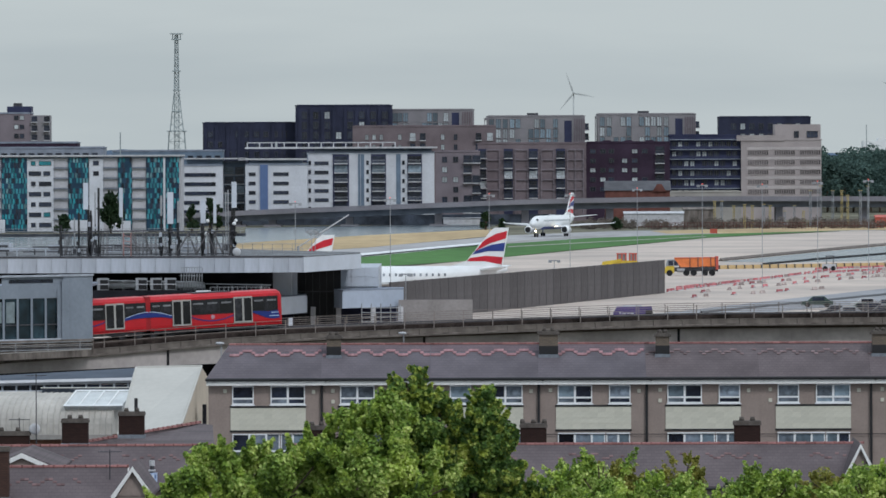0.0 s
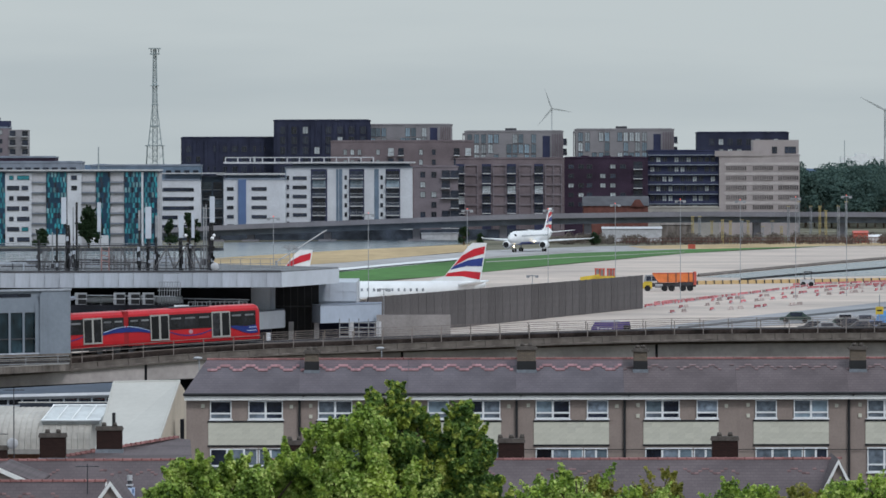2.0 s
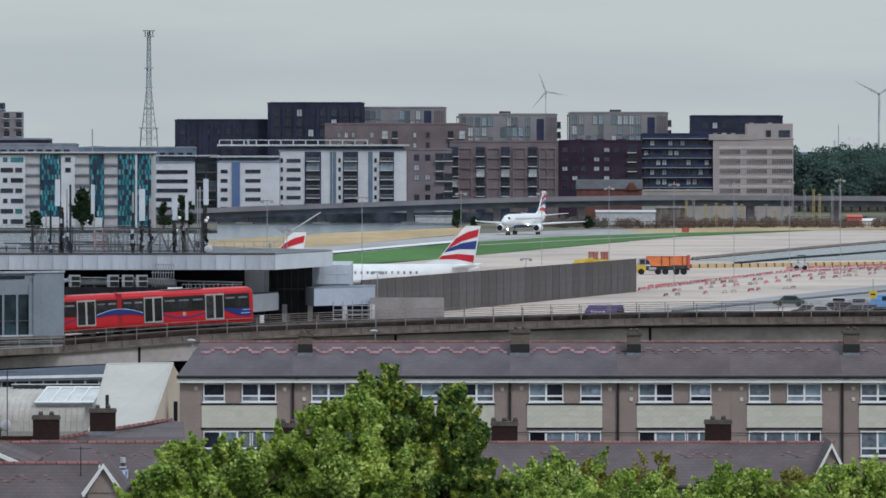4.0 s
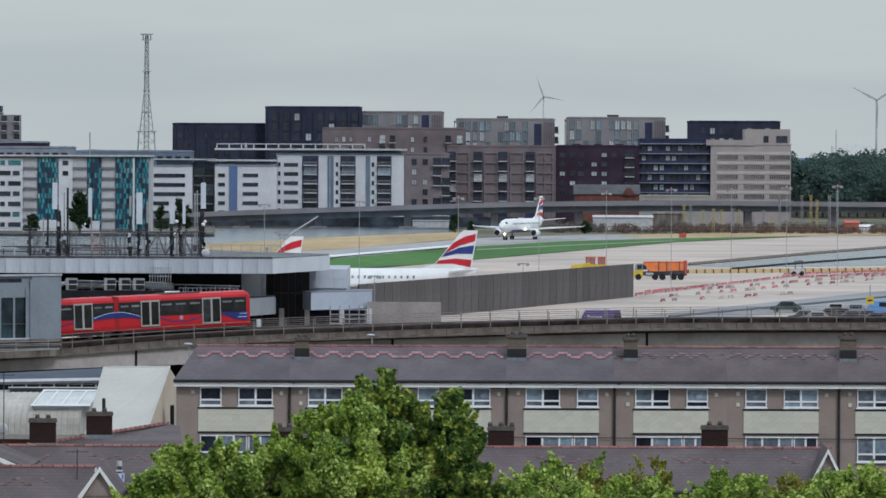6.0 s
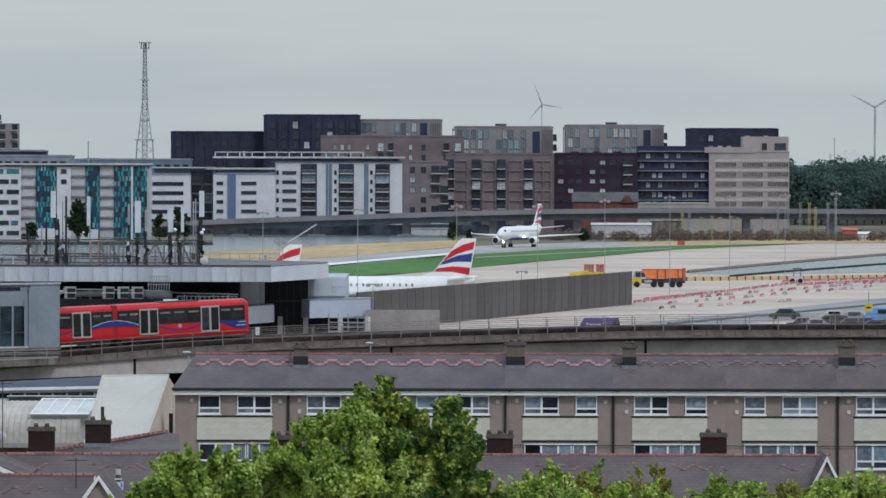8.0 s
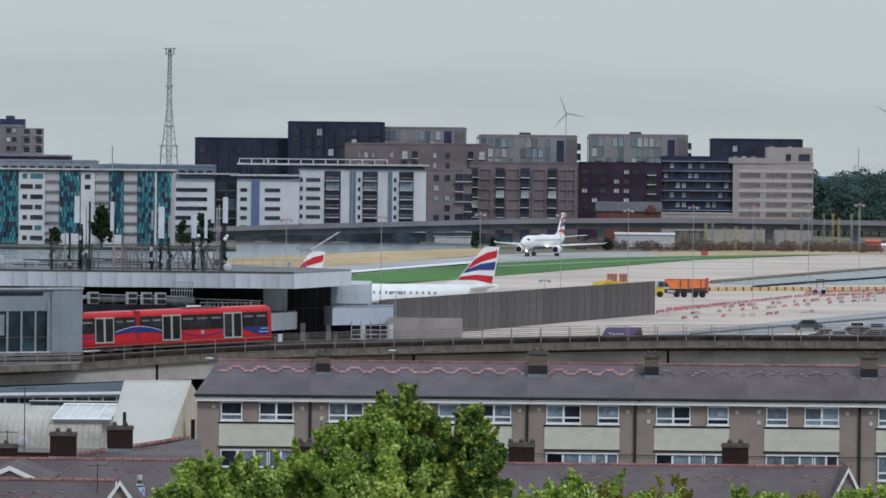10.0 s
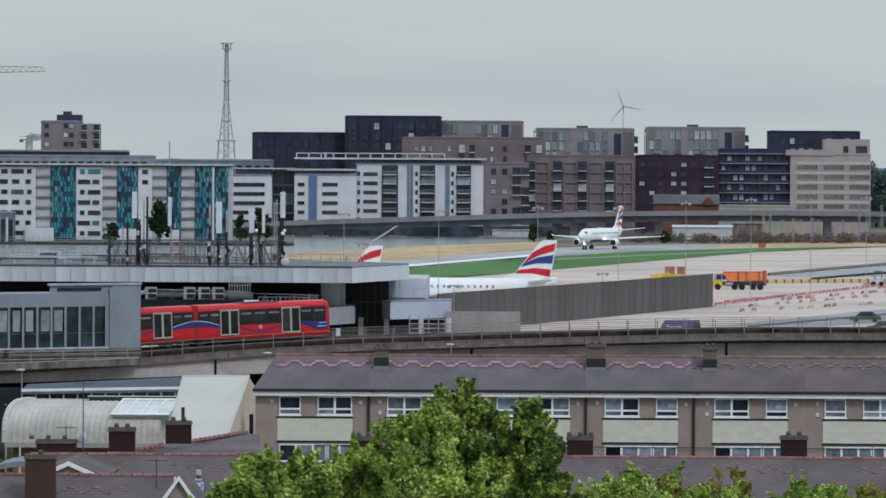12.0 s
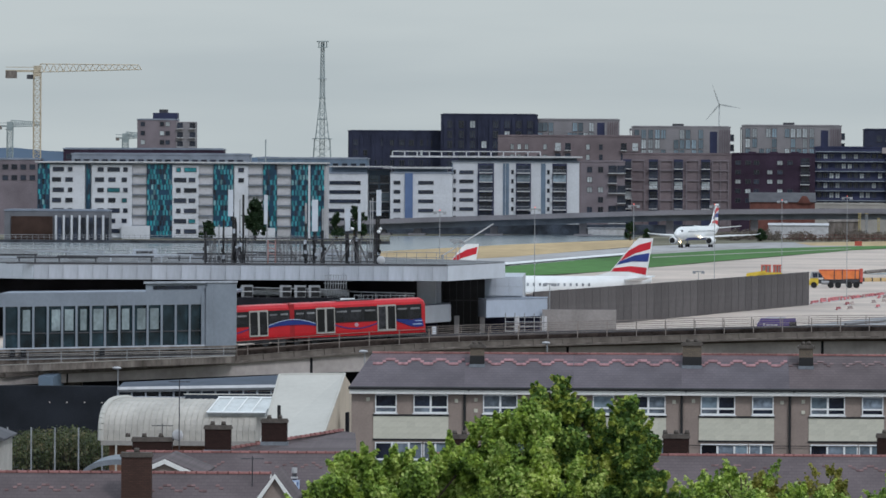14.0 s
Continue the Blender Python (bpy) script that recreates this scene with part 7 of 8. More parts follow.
def terrace():
    order = ["SL", "LS", "SL", "LS", "LS", "SL", "LS"]
    left = [357, 548, 742, 933, 1127, 1322, 1520]
    rr = random.Random(8)
    ends = [318, 518, 711, 902, 1093, 1293, 1490, 1690]
    for i in range(7):
        xa, xb = (ends[i] - 784) * k, (ends[i + 1] - 784) * k - 0.004
        e = thing("terraced_house", "mauve-brown rendered house with white windows and cream tiled panel", "house", (xa, TD, 0), "row of terraced houses")
        w = xb - xa
        part("wall", boxes((0, w, 0, 8.0, 0, t_wallz)), HOUSE_RENDER, e)
        p0 = (left[i] - ends[i]) * k
        pw = 133 * k
        ztop = 7.31
        zlow = 6.04
        part("panel_edge", boxes((p0 - 0.03, p0 + pw + 0.03, -0.07, 0, zlow - 0.1, zlow), (p0 - 0.03, p0 + pw + 0.03, -0.07, 0, ztop, ztop + 0.1)), PIPE_BLACK, e)
        part("panel_bed", boxes((p0, p0 + pw, -0.03, 0, zlow, ztop)), TILE_CREAM, e)
        cols, rws = 9, 4
        for a in range(cols):
            for b in range(rws):
                o = piece("tile", tile_mesh, e, (p0 + pw * (a + 0.5) / cols, -0.03, zlow + (ztop - zlow) * b / rws))
                o.scale = (pw / cols / 0.44, 1, (ztop - zlow) / rws / 0.32)
        zw = 7.49
        hw2 = 1.0488
        if order[i] == "SL":
            window_set(e, p0 + 0.1, 0, zw, 38 * k, hw2, 1, i == 0)
            window_set(e, p0 + 71 * k, 0, zw, 61 * k, hw2, 2, i == 0)
        else:
            window_set(e, p0 + 0.1, 0, zw, 61 * k, hw2, 2)
            window_set(e, p0 + 94 * k, 0, zw, 38 * k, hw2, 1)
        zl = 4.45
        window_set(e, p0 + 0.1, 0, zl, 60 * k, 1.3984, 2)
        window_set(e, p0 + 63 * k, 0, zl, 24 * k, 1.3984, 1)
        window_set(e, p0 + 89 * k, 0, zl, 42 * k, 1.3984, 2)
        for vx, vz in ((p0 - 0.4, zw + 0.65), (p0 - 0.4, zw + 0.05), (p0 + pw + 0.35, zw + 0.6), (p0 + pw * 0.45, ztop - 0.14)):
            if rr.random() < 0.65:
                part("vent", boxes((vx, vx + 0.19, -0.06, 0, vz, vz + 0.21)), TILE_CREAM, e, "small cream vent cover")
        # roof slope, fascia, gutter
        hip = 1.05 if i == 0 else 0.0
        bm = bmesh.new()
        y0, ym, y1 = -0.45, 4.0, 8.45
        v = [bm.verts.new(p) for p in ((-0.15 * (i == 0), y0, t_eave), (w, y0, t_eave), (w, ym, t_ridge), (hip, ym, t_ridge), (-0.15 * (i == 0), y1, t_eave), (w, y1, t_eave))]
        for q in ((0, 1, 2, 3), (5, 4, 3, 2), (4, 0, 3), (1, 5, 2), (0, 4, 5, 1)):
            bm.faces.new([v[j] for j in q])
        bmesh.ops.recalc_face_normals(bm, faces=bm.faces[:])
        part("roof", bm, SLATE if i < 4 else SLATE_BROWN, e)
        part("fascia", boxes((-0.1 * (i == 0), w, -0.42, -0.36, t_wallz - 0.01, t_eave - 0.08)), FASCIA_WHITE, e)
        part("soffit", boxes((0, w, -0.36, 0, t_wallz + 0.004, t_wallz + 0.05)), FASCIA_WHITE, e)
        bm = beam(bmesh.new(), (-0.15 * (i == 0), -0.5, t_eave - 0.03), (w, -0.5, t_eave - 0.03), 0.09, 8)
        part("gutter", bm, PIPE_BLACK, e)
        if i in (1, 3, 4, 6):
            part("downpipe", beam(bmesh.new(), (0.02, -0.12, 0), (0.02, -0.12, t_eave - 0.3), 0.075, 8), PIPE_BLACK, e)
            part("pipe_bend", beam(bmesh.new(), (0.02, -0.1, t_eave - 0.32), (0.3, -0.48, t_eave - 0.08), 0.05, 8), PIPE_BLACK, e)
        if i < 4:
            bm = bmesh.new()
            f_ = (ym - 1.0 - y0) / (ym - y0)
            zc_ = t_eave + (t_ridge - t_eave) * f_
            x0_ = hip * f_ + 0.02
            vs_ = [bm.verts.new(c) for c in ((x0_, ym - 1.0, zc_ + 0.012), (w - 0.02, ym - 1.0, zc_ + 0.012), (w - 0.02, ym - 0.1, t_ridge - 0.03), (hip + 0.05, ym - 0.1, t_ridge - 0.03))]
            vb_ = [bm.verts.new(q_.co - Vector((0, 0, 0.03))) for q_ in vs_]
            bm.faces.new(vs_)
            bm.faces.new(vb_[::-1])
            for q_ in range(4):
                bm.faces.new((vs_[q_], vb_[q_], vb_[(q_ + 1) % 4], vs_[(q_ + 1) % 4]))
            bmesh.ops.recalc_face_normals(bm, faces=bm.faces[:])
            part("slate_band", bm, SLATE_MAUVE, e, "mauve-tinted upper slate courses")
        # ridge tiles
        x = hip
        while x < w - 0.2:
            piece("ridge_tile", ridge_mesh, e, (x + 0.22, ym, t_ridge - 0.03))
            x += 0.45
        # faded red courses in a zigzag below the ridge
        sl = (t_ridge - t_eave) / (ym - y0)
        step = 0.155
        x = 0.9 + hip * 0.3 if i in (0, 3) else 0.12
        j = 0
        pat = (0, 0, 0, 1, 2, 2, 2, 1) if i < 4 else (0, 1, 1, 2, 2, 1)
        while x < w - 0.1:
            if i < 4 or j % 17 < 13 + i % 3:
                yy = ym - 1.45 + pat[j % len(pat)] * 0.27
                piece("red_slate", slate_mesh if i < 4 else pale_slate_mesh, e, (x, yy, t_eave + (yy - y0) * sl + 0.02))
            x += step * 1.15
            j += 1
    return None


bm = bmesh.new()
prism(bm, [(-0.15, 0.0), (-0.1, 0.07), (0, 0.1), (0.1, 0.07), (0.15, 0.0)], -0.23, 0.23, "x")
box(bm, 0.2, 0.25, -0.16, 0.16, 0.0, 0.115)
ridge_mesh = mesh_of("ridge_tile", bm, TILE_RED)
pitch = math.atan2(t_ridge - t_eave, 4.45)
bm = boxes((-0.1, 0.1, -0.17, 0.17, 0, 0.02))
bmesh.ops.rotate(bm, verts=bm.verts, cent=(0, 0, 0), matrix=Matrix.Rotation(pitch, 3, "X"))
slate_mesh = mesh_of("red_slate", bm, TILE_PINK)
bm = boxes((-0.1, 0.1, -0.11, 0.11, 0, 0.015))
bmesh.ops.rotate(bm, verts=bm.verts, cent=(0, 0, 0), matrix=Matrix.Rotation(pitch, 3, "X"))
pale_slate_mesh = mesh_of("red_slate", bm, mat("bleached_red_tile", (0.19, 0.135, 0.137), 0.9, 0.2, 1.5, 9, rand=0.35))
terrace()


solo("wall_cable", beam(bmesh.new(), (-11.5, TD - 0.12, 5.8), (27.0, TD - 0.12, 5.72), 0.022, 5), PIPE_BLACK, "thin black cable clipped along the terrace wall", "cable")


def chimney(x, y, zb, zt, w, d, brick, label, pots=2, bands=True):
    e = thing("chimney_stack", label, "chimney", (x, y, zb), "chimney stacks")
    h = zt - zb
    lip = 0.1 if brick is STACK_BUFF else 0.05
    part("shaft", boxes((-w / 2, w / 2, -d / 2, d / 2, 0, h - 0.2)), brick, e)
    part("cap", boxes((-w / 2 - lip, w / 2 + lip, -d / 2 - lip, d / 2 + lip, h - 0.2, h - 0.08), (-w / 2 - 0.02, w / 2 + 0.02, -d / 2 - 0.02, d / 2 + 0.02, h - 0.08, h)), DARK_CAP, e)
    part("flashing", boxes((-w / 2 - 0.05, w / 2 + 0.05, -d / 2 - 0.05, d / 2 + 0.05, 0.0, 0.18)), LEAD, e)
    if brick is STACK_BUFF:
        part("sooty_base", boxes((-w / 2 - 0.012, w / 2 + 0.012, -d / 2 - 0.012, d / 2 + 0.012, 0.18, 0.66)), PIPE_BLACK, e, "soot-black base course")
    for i in range(pots):
        bm = bmesh.new()
        bmesh.ops.create_cone(bm, cap_ends=True, segments=10, radius1=0.13, radius2=0.10, depth=0.18)
        bmesh.ops.translate(bm, verts=bm.verts, vec=((i - (pots - 1) / 2) * w * 0.42, 0, h + 0.09))
        part("pot", bm, DARK_CAP, e, smooth=True)
    return e


for px_, wpx, yt in ((541, 25, 584), (920, 33, 578), (1121, 24, 582), (1505, 28, 579)):
    xx = (px_ - 784) * 413.5 / 12900
    chimney(xx, 412.6, t_ridge - 0.75, 22 - (yt - 250) * 412.6 / 12900, wpx * 413 / 12900, 0.75, STACK_BUFF, "buff brick chimney stack with pots on the ridge")


def cottage(label, x0, x1, y0, depth, eave, ridge_h, gable_l=False, gable_r=True, slate=None, along="x"):
    """A low pitched house seen from above its roof."""
    e = thing("cottage", label, "house", (x0, y0, 0), "lower houses before the terrace")
    w = x1 - x0
    part("wall", boxes((0.1, w - 0.1, 0.3, depth - 0.3, 0, eave)), HOUSE_RENDER, e)
    m2 = depth / 2
    bm = bmesh.new()
    prism(bm, [(0, eave - 0.1), (m2, ridge_h), (depth, eave - 0.1), (depth, eave - 0.22), (m2, ridge_h - 0.14), (0, eave - 0.22)], 0, w, "x")
    part("roof", bm, slate or SLATE_BROWN, e)
    for side, on in ((0.1, gable_l), (w - 0.3, gable_r)):
        if on:
            part("gable", prism(bmesh.new(), [(0.3, eave - 0.05), (m2, ridge_h - 0.16), (depth - 0.3, eave - 0.05)], side, side + 0.2, "x"), HOUSE_RENDER, e)
            xx = side - 0.16 if side < 1 else side + 0.3
            part("bargeboard", prism(bmesh.new(), [(-0.05, eave - 0.3), (m2, ridge_h - 0.05), (depth + 0.05, eave - 0.3), (depth - 0.25, eave - 0.35), (m2, ridge_h - 0.3), (0.25, eave - 0.35)], xx, xx + 0.06, "x"), FASCIA_WHITE, e)
    x = 0.0
    while x < w - 0.2:
        piece("ridge_tile", ridge_mesh, e, (x + 0.22, m2, ridge_h - 0.05))
        x += 0.45
    part("gutter", beam(bmesh.new(), (0, -0.06, eave - 0.2), (w, -0.06, eave - 0.2), 0.06, 6), PIPE_BLACK, e)
    return e


def gable_house(label, xc, width, y0, y1, eave, ridge_h):
    """A house whose ridge runs away from the front, with a white-edged gable."""
    e = thing("cottage", label, "house", (xc, y0, 0), "lower houses before the terrace")
    w = width / 2
    part("wall", boxes((-w + 0.2, w - 0.2, 0.2, y1 - y0, 0, eave)), HOUSE_RENDER, e)
    part("roof", prism(bmesh.new(), [(-w, eave), (0, ridge_h), (w, eave), (w, eave - 0.12), (0, ridge_h - 0.13), (-w, eave - 0.12)], 0, y1 - y0), SLATE_BROWN, e)
    part("gable", prism(bmesh.new(), [(-w + 0.25, eave - 0.1), (0, ridge_h - 0.2), (w - 0.25, eave - 0.1)], 0.15, 0.3), HOUSE_RENDER, e)
    part("bargeboard", prism(bmesh.new(), [(-w - 0.05, eave - 0.12), (0, ridge_h - 0.02), (w + 0.05, eave - 0.12), (w - 0.05, eave - 0.3), (0, ridge_h - 0.24), (-w + 0.05, eave - 0.3)], -0.06, -0.003), FASCIA_WHITE, e)
    return e


cottage("low house with brown slates, red ridge and white gable edge", -8.28, 18.08, 336, 8, 6.36, 8.10)
gable_house("gable end of the brown-slated low house", 17.87, 1.5581, 335, 342, 6.77, 8.28)
cottage("low house with dark slates and red ridge tiles", -23.11, -12.14, 341, 8, 6.13, 7.90, gable_r=False)
cottage("near roof with faded slates and red ridge tiles", -26.77, -14.64, 306, 8, 6.45, 8.44)
gable_house("rendered gable with white edges by the near roof", -14.19, 1.7381, 304.5, 311, 7.52, 8.68)
gable_house("small gable with white bargeboards among the roofs", -20.45, 3.6, 331, 340, 7.42, 8.14)
# faded red courses left on the lower roofs
def faded(e, x0, x1, y, z, slope, seed):
    r_ = random.Random(seed)
    b_ = boxes((-0.085, 0.085, -0.09, 0.09, -0.01, 0.012))
    bmesh.ops.rotate(b_, verts=b_.verts, cent=(0, 0, 0), matrix=Matrix.Rotation(math.atan(slope), 3, "X"))
    faded_mesh = mesh_of("faded_slate", b_, TILE_FADED)
    x = x0
    j_ = 0
    while x < x1:
        if r_.random() < 0.82 and (j_ // 11) % 3 < 2:
            dy = (0, 0, 0.2, 0.4, 0.4, 0.2)[j_ % 6]
            piece("faded_slate", faded_mesh, e, (x, y + dy, z + dy * slope))
        x += 0.172
        j_ += 1


for ob in [o for o in scene.objects if o.name.startswith("cottage") and not o.parent and "gable" not in o["label"][:22]]:
    roof = [c_ for c_ in ob.children if c_.name.startswith("roof")]
    if roof and "ridge" in ob["label"]:
        zs_ = [v_.co.z for v_ in roof[0].data.vertices]
        xs_ = [v_.co.x for v_ in roof[0].data.vertices]
        rise = (max(zs_) - min(zs_) - 0.12) / 4.0
        faded(ob, 1.0, max(xs_) - 0.6, 2.6, max(zs_) - 1.4 * (max(zs_) - min(zs_) - 0.12) / 4.0 + 0.006, rise, int(max(xs_) * 7))

# roof that slopes up towards the terrace
e = thing("cottage", "low grey-slated house with a red sloping hip ridge", "house", (0, 0, 0), "lower houses before the terrace")
bm = bmesh.new()
vs = [bm.verts.new(p) for p in ((-18.96, 355, 7.57), (-14.26, 380, 7.59), (-13.52, 380, 7.50), (-12.32, 350, 7.07), (-19.65, 350, 7.07))]
vb = [bm.verts.new((q.co.x, q.co.y + 0.2, q.co.z - 0.4)) for q in vs]
bm.faces.new(vs)
bm.faces.new(vb[::-1])
for i in range(5):
    bm.faces.new((vs[i], vb[i], vb[(i + 1) % 5], vs[(i + 1) % 5]))
bmesh.ops.recalc_face_normals(bm, faces=bm.faces[:])
part("roof", bm, SLATE_BROWN, e)
part("wall", boxes((-18.92, -13.58, 362, 378, 0, 7.26 - 0.6)), HOUSE_RENDER, e)
a, b = Vector((-19.10, 355, 7.57)), Vector((-14.26, 380, 7.59))
for i in range(24):
    o = piece("ridge_tile", ridge_mesh, e, a.lerp(b, (i + 0.5) / 24))
    o.rotation_euler = Euler((0, -math.atan2(b.z - a.z, (b - a).xy.length), math.atan2(b.y - a.y, b.x - a.x)))
    o.scale = (2.3, 1, 1)

for px_, py0, py1, wpx, dd, lb, pots in (
        (893, 775, 741, 46, 341, "dark brick chimney stack with clay pots", 3), (1271, 775, 738, 46, 341, "dark brick chimney stack with a coped top", 2),
        (518, 775, 744, 40, 341, "dark brick chimney stack behind the tree", 3), (82, 772, 730, 46, 352, "sooty brick chimney stack with pots", 2),
        (182, 757, 718, 45, 358, "sooty brick chimney stack with a tall flue", 2), (-34, 776, 752, 70, 346, "wide sooty brick chimney stack", 4),
        (-62, 868, 779, 53, 307.8, "tall brown-brick chimney stack by the ridge", 1)):
    kk = dd / 12900.0
    chimney((px_ - 784) * kk, dd, 22 - (py0 + 8 - 250) * kk, 22 - (py1 - 250) * kk, wpx * kk, 0.8, STACK_BROWN if dd < 310 else STACK_BRICK, lb, pots)
solo("flue_pipe", beam(bmesh.new(), (-16.49, 358, 8.95), (-16.49, 358, 9.67), 0.09, 8), PIPE_BLACK, "tall black flue on the chimney", "flue")


def aerial(x, y, z0, z1, label):
    e = thing("tv_aerial", label, "aerial", (x, y, 0), "roof aerials")
    part("pole", beam(bmesh.new(), (0, 0, z0), (0, 0, z1), 0.025, 6), DARK_STEEL, e)
    part("boom", beam(bmesh.new(), (-0.5, 0, z1 - 0.1), (0.5, 0, z1 - 0.1), 0.02), DARK_STEEL, e)
    for i in range(6):
        part("element", beam(bmesh.new(), (-0.45 + 0.18 * i, -0.25, z1 - 0.1), (-0.45 + 0.18 * i, 0.25, z1 - 0.1), 0.015), DARK_STEEL, e)


for ax_, y0_, y1_, dd in ((143, 880, 785, 309), (13, 775, 650, 345.5), (-17, 752, 728, 346)):
    aerial((ax_ - 784) * dd / 12900, dd, 22 - (y0_ - 250) * dd / 12900, 22 - (y1_ - 250) * dd / 12900, "thin metal television aerial on a pole")
bm = bmesh.new()
bmesh.ops.create_uvsphere(bm, u_segments=16, v_segments=8, radius=0.27)
for vv in bm.verts:
    vv.co.y *= 0.25
beam(bm, (0, 0.05, -0.1), (-0.5, 0.3, -0.3), 0.04)
dish = solo("satellite_dish", bm, SLAB, "round pale grey satellite dish on a chimney", "satellite dish", at=(-20.74, 345.7, 8.64), smooth=True)

vent = thing("roof_vent", "small pale capped roof vent with a blue and white base", "vent", (-15.0, 341.7, 6.1))
part("base", boxes((-0.24, 0.24, -0.2, 0.2, 0, 0.62)), PALE_STRIPE, vent, "blue and white patterned base")
for i in range(4):
    part("base_mark", boxes((-0.2 + 0.11 * i, -0.14 + 0.11 * i, -0.206, -0.2, 0.3 + 0.06 * (i % 2), 0.55)), BLUE_PANEL if i % 2 else PAINT_WHITE, vent)
part("neck", beam(bmesh.new(), (0, 0, 0.62), (0, 0, 0.95), 0.1, 10), DARK_STEEL, vent)
part("collar", boxes((-0.16, 0.16, -0.16, 0.16, 0.7, 0.78)), SLAB, vent)
part("cap", beam(bmesh.new(), (0, 0, 0.95), (0, 0, 1.2), 0.13, 10), SLAB, vent)

# ---- barrel-roofed shed, white wedge hall, canopy strip ----
SKYLIGHT = mat("skylight_glass", (0.56, 0.58, 0.58), 0.35, 0.08)
SHED_BRICK = mat("orange_brown_brick", (0.24, 0.13, 0.085), 0.9, 0.15, 0.4, 6)
CANOPY_ROOF = mat("slate_blue_sheeting", (0.075, 0.09, 0.12), 0.7, 0.1, 0.4)
shed = thing("barrel_shed", "shed with a ribbed cream barrel roof and skylight", "shed", (0, 0, 0))
bd = 470
xa, xb = -33.05, -23.2
zt2, zb2 = 6.02, 3.47
hh = zt2 - zb2
LEAN = 0.16
prof = [(bd + 5.5 - 5.5 * math.copysign(abs(math.cos(a * math.pi / 24)) ** 0.65, 12 - a), zb2 + hh * max(0.0, math.sin(a * math.pi / 24)) ** 0.65) for a in range(25)]


def leaning(bm):
    """The shed's ends run slightly across, not square to its length."""
    for v_ in bm.verts:
        v_.co.x += LEAN * (v_.co.y - bd)
    return bm


part("roof", leaning(prism(bmesh.new(), prof, xa, xb, "x")), SHED_CREAM, shed)
for i in range(27):
    x = xa + (xb - xa) * i / 26
    bm = bmesh.new()
    for (y0, z0), (y1, z1) in zip(prof[:16], prof[1:17]):
        beam(bm, (x, y0 - 0.02, z0), (x, y1 - 0.02, z1), 0.045)
    part("rib", leaning(bm), SHED_CREAM, shed)
bm = bmesh.new()
for (y0, z0), (y1, z1) in zip(prof[:20], prof[1:21]):
    beam(bm, (xa - 0.1, y0 - 0.05, z0), (xa - 0.1, y1 - 0.05, z1), 0.2, 8)
part("roof_edge", leaning(bm), SHED_WHITE, shed, "white rounded roof edge")
part("wall", leaning(boxes((xa + 0.3, xb, bd + 0.6, bd + 10, 0, zb2))), SHED_BRICK, shed, "orange-brown brick wall under the barrel roof")
part("gutter", boxes((xa - 0.1, xb, bd - 0.25, bd + 0.5, zb2 - 0.3, zb2)), PALE_CONCRETE, shed)
part("gutter_pipe", beam(bmesh.new(), (xa + 0.9, bd - 0.3, 0), (xa + 0.9, bd - 0.3, zb2 - 0.3), 0.07, 8), SHED_WHITE, shed)
# raised strip of rooflight behind the crest, then four glazed panes set in a white frame
part("ridge_strip", boxes((-28.0, -21.7, bd + 5.0, bd + 7.2, zt2 - 0.1, zt2 + 0.16), (-28.1, -21.7, bd + 4.9, bd + 7.3, zt2 + 0.16, zt2 + 0.28)), CANOPY_ROOF, shed, "dark raised rooflight strip")
part("ridge_coping", boxes((-28.1, -21.7, bd + 4.8, bd + 5.4, zt2 + 0.284, zt2 + 0.33)), SHED_WHITE, shed, "white coping")
sky_lo, sky_hi = (470.2, 5.3), (473.0, 6.17)
for i in range(4):
    bm = bmesh.new()
    x = -26.28 + i * 0.93
    top = x + 0.62
    vs = [bm.verts.new(c) for c in ((x, sky_lo[0], sky_lo[1]), (x + 0.9, sky_lo[0], sky_lo[1]), (top + 0.9, sky_hi[0], sky_hi[1]), (top, sky_hi[0], sky_hi[1]))]
    vb = [bm.verts.new(u_.co + Vector((0, 0.25, -0.25))) for u_ in vs]
    bm.faces.new(vs)
    bm.faces.new(vb[::-1])
    for j in range(4):
        bm.faces.new((vs[j], vb[j], vb[(j + 1) % 4], vs[(j + 1) % 4]))
    bmesh.ops.recalc_face_normals(bm, faces=bm.faces[:])
    part("skylight", bm, SKYLIGHT, shed, "pale glazed skylight")
    part("skylight_bar", beam(bmesh.new(), (x - 0.02, sky_lo[0] - 0.04, sky_lo[1] + 0.03), (top - 0.02, sky_hi[0] - 0.04, sky_hi[1] + 0.03), 0.06), PAINT_WHITE, shed)
for (y_, z_), dx in ((sky_lo, 0.0), (sky_hi, 0.62)):
    part("skylight_frame", beam(bmesh.new(), (-26.35 + dx, y_ - 0.05, z_ + 0.02), (-22.5 + dx, y_ - 0.05, z_ + 0.02), 0.08), PAINT_WHITE, shed, "white skylight frame")

SHED_TAN = mat("tan_sheet_wall", (0.56, 0.47, 0.37), 0.8, 0.06, 0.4)
wedge = thing("wedge_hall", "white metal hall with a steep mono-pitch roof", "hall", (0, 0, 0))
p = [(-21.87, 449, 3.96), (-17.94, 449, 4.76), (-17.05, 460, 8.16), (-21.18, 460, 8.08)]
bm = bmesh.new()
vs = [bm.verts.new(c) for c in p]
vb = [bm.verts.new((c[0], c[1] + 0.3, c[2] - 0.35)) for c in p]
bm.faces.new(vs)
bm.faces.new(vb[::-1])
for j in range(4):
    bm.faces.new((vs[j], vb[j], vb[(j + 1) % 4], vs[(j + 1) % 4]))
bmesh.ops.recalc_face_normals(bm, faces=bm.faces[:])
part("roof", bm, SHED_WHITE, wedge)
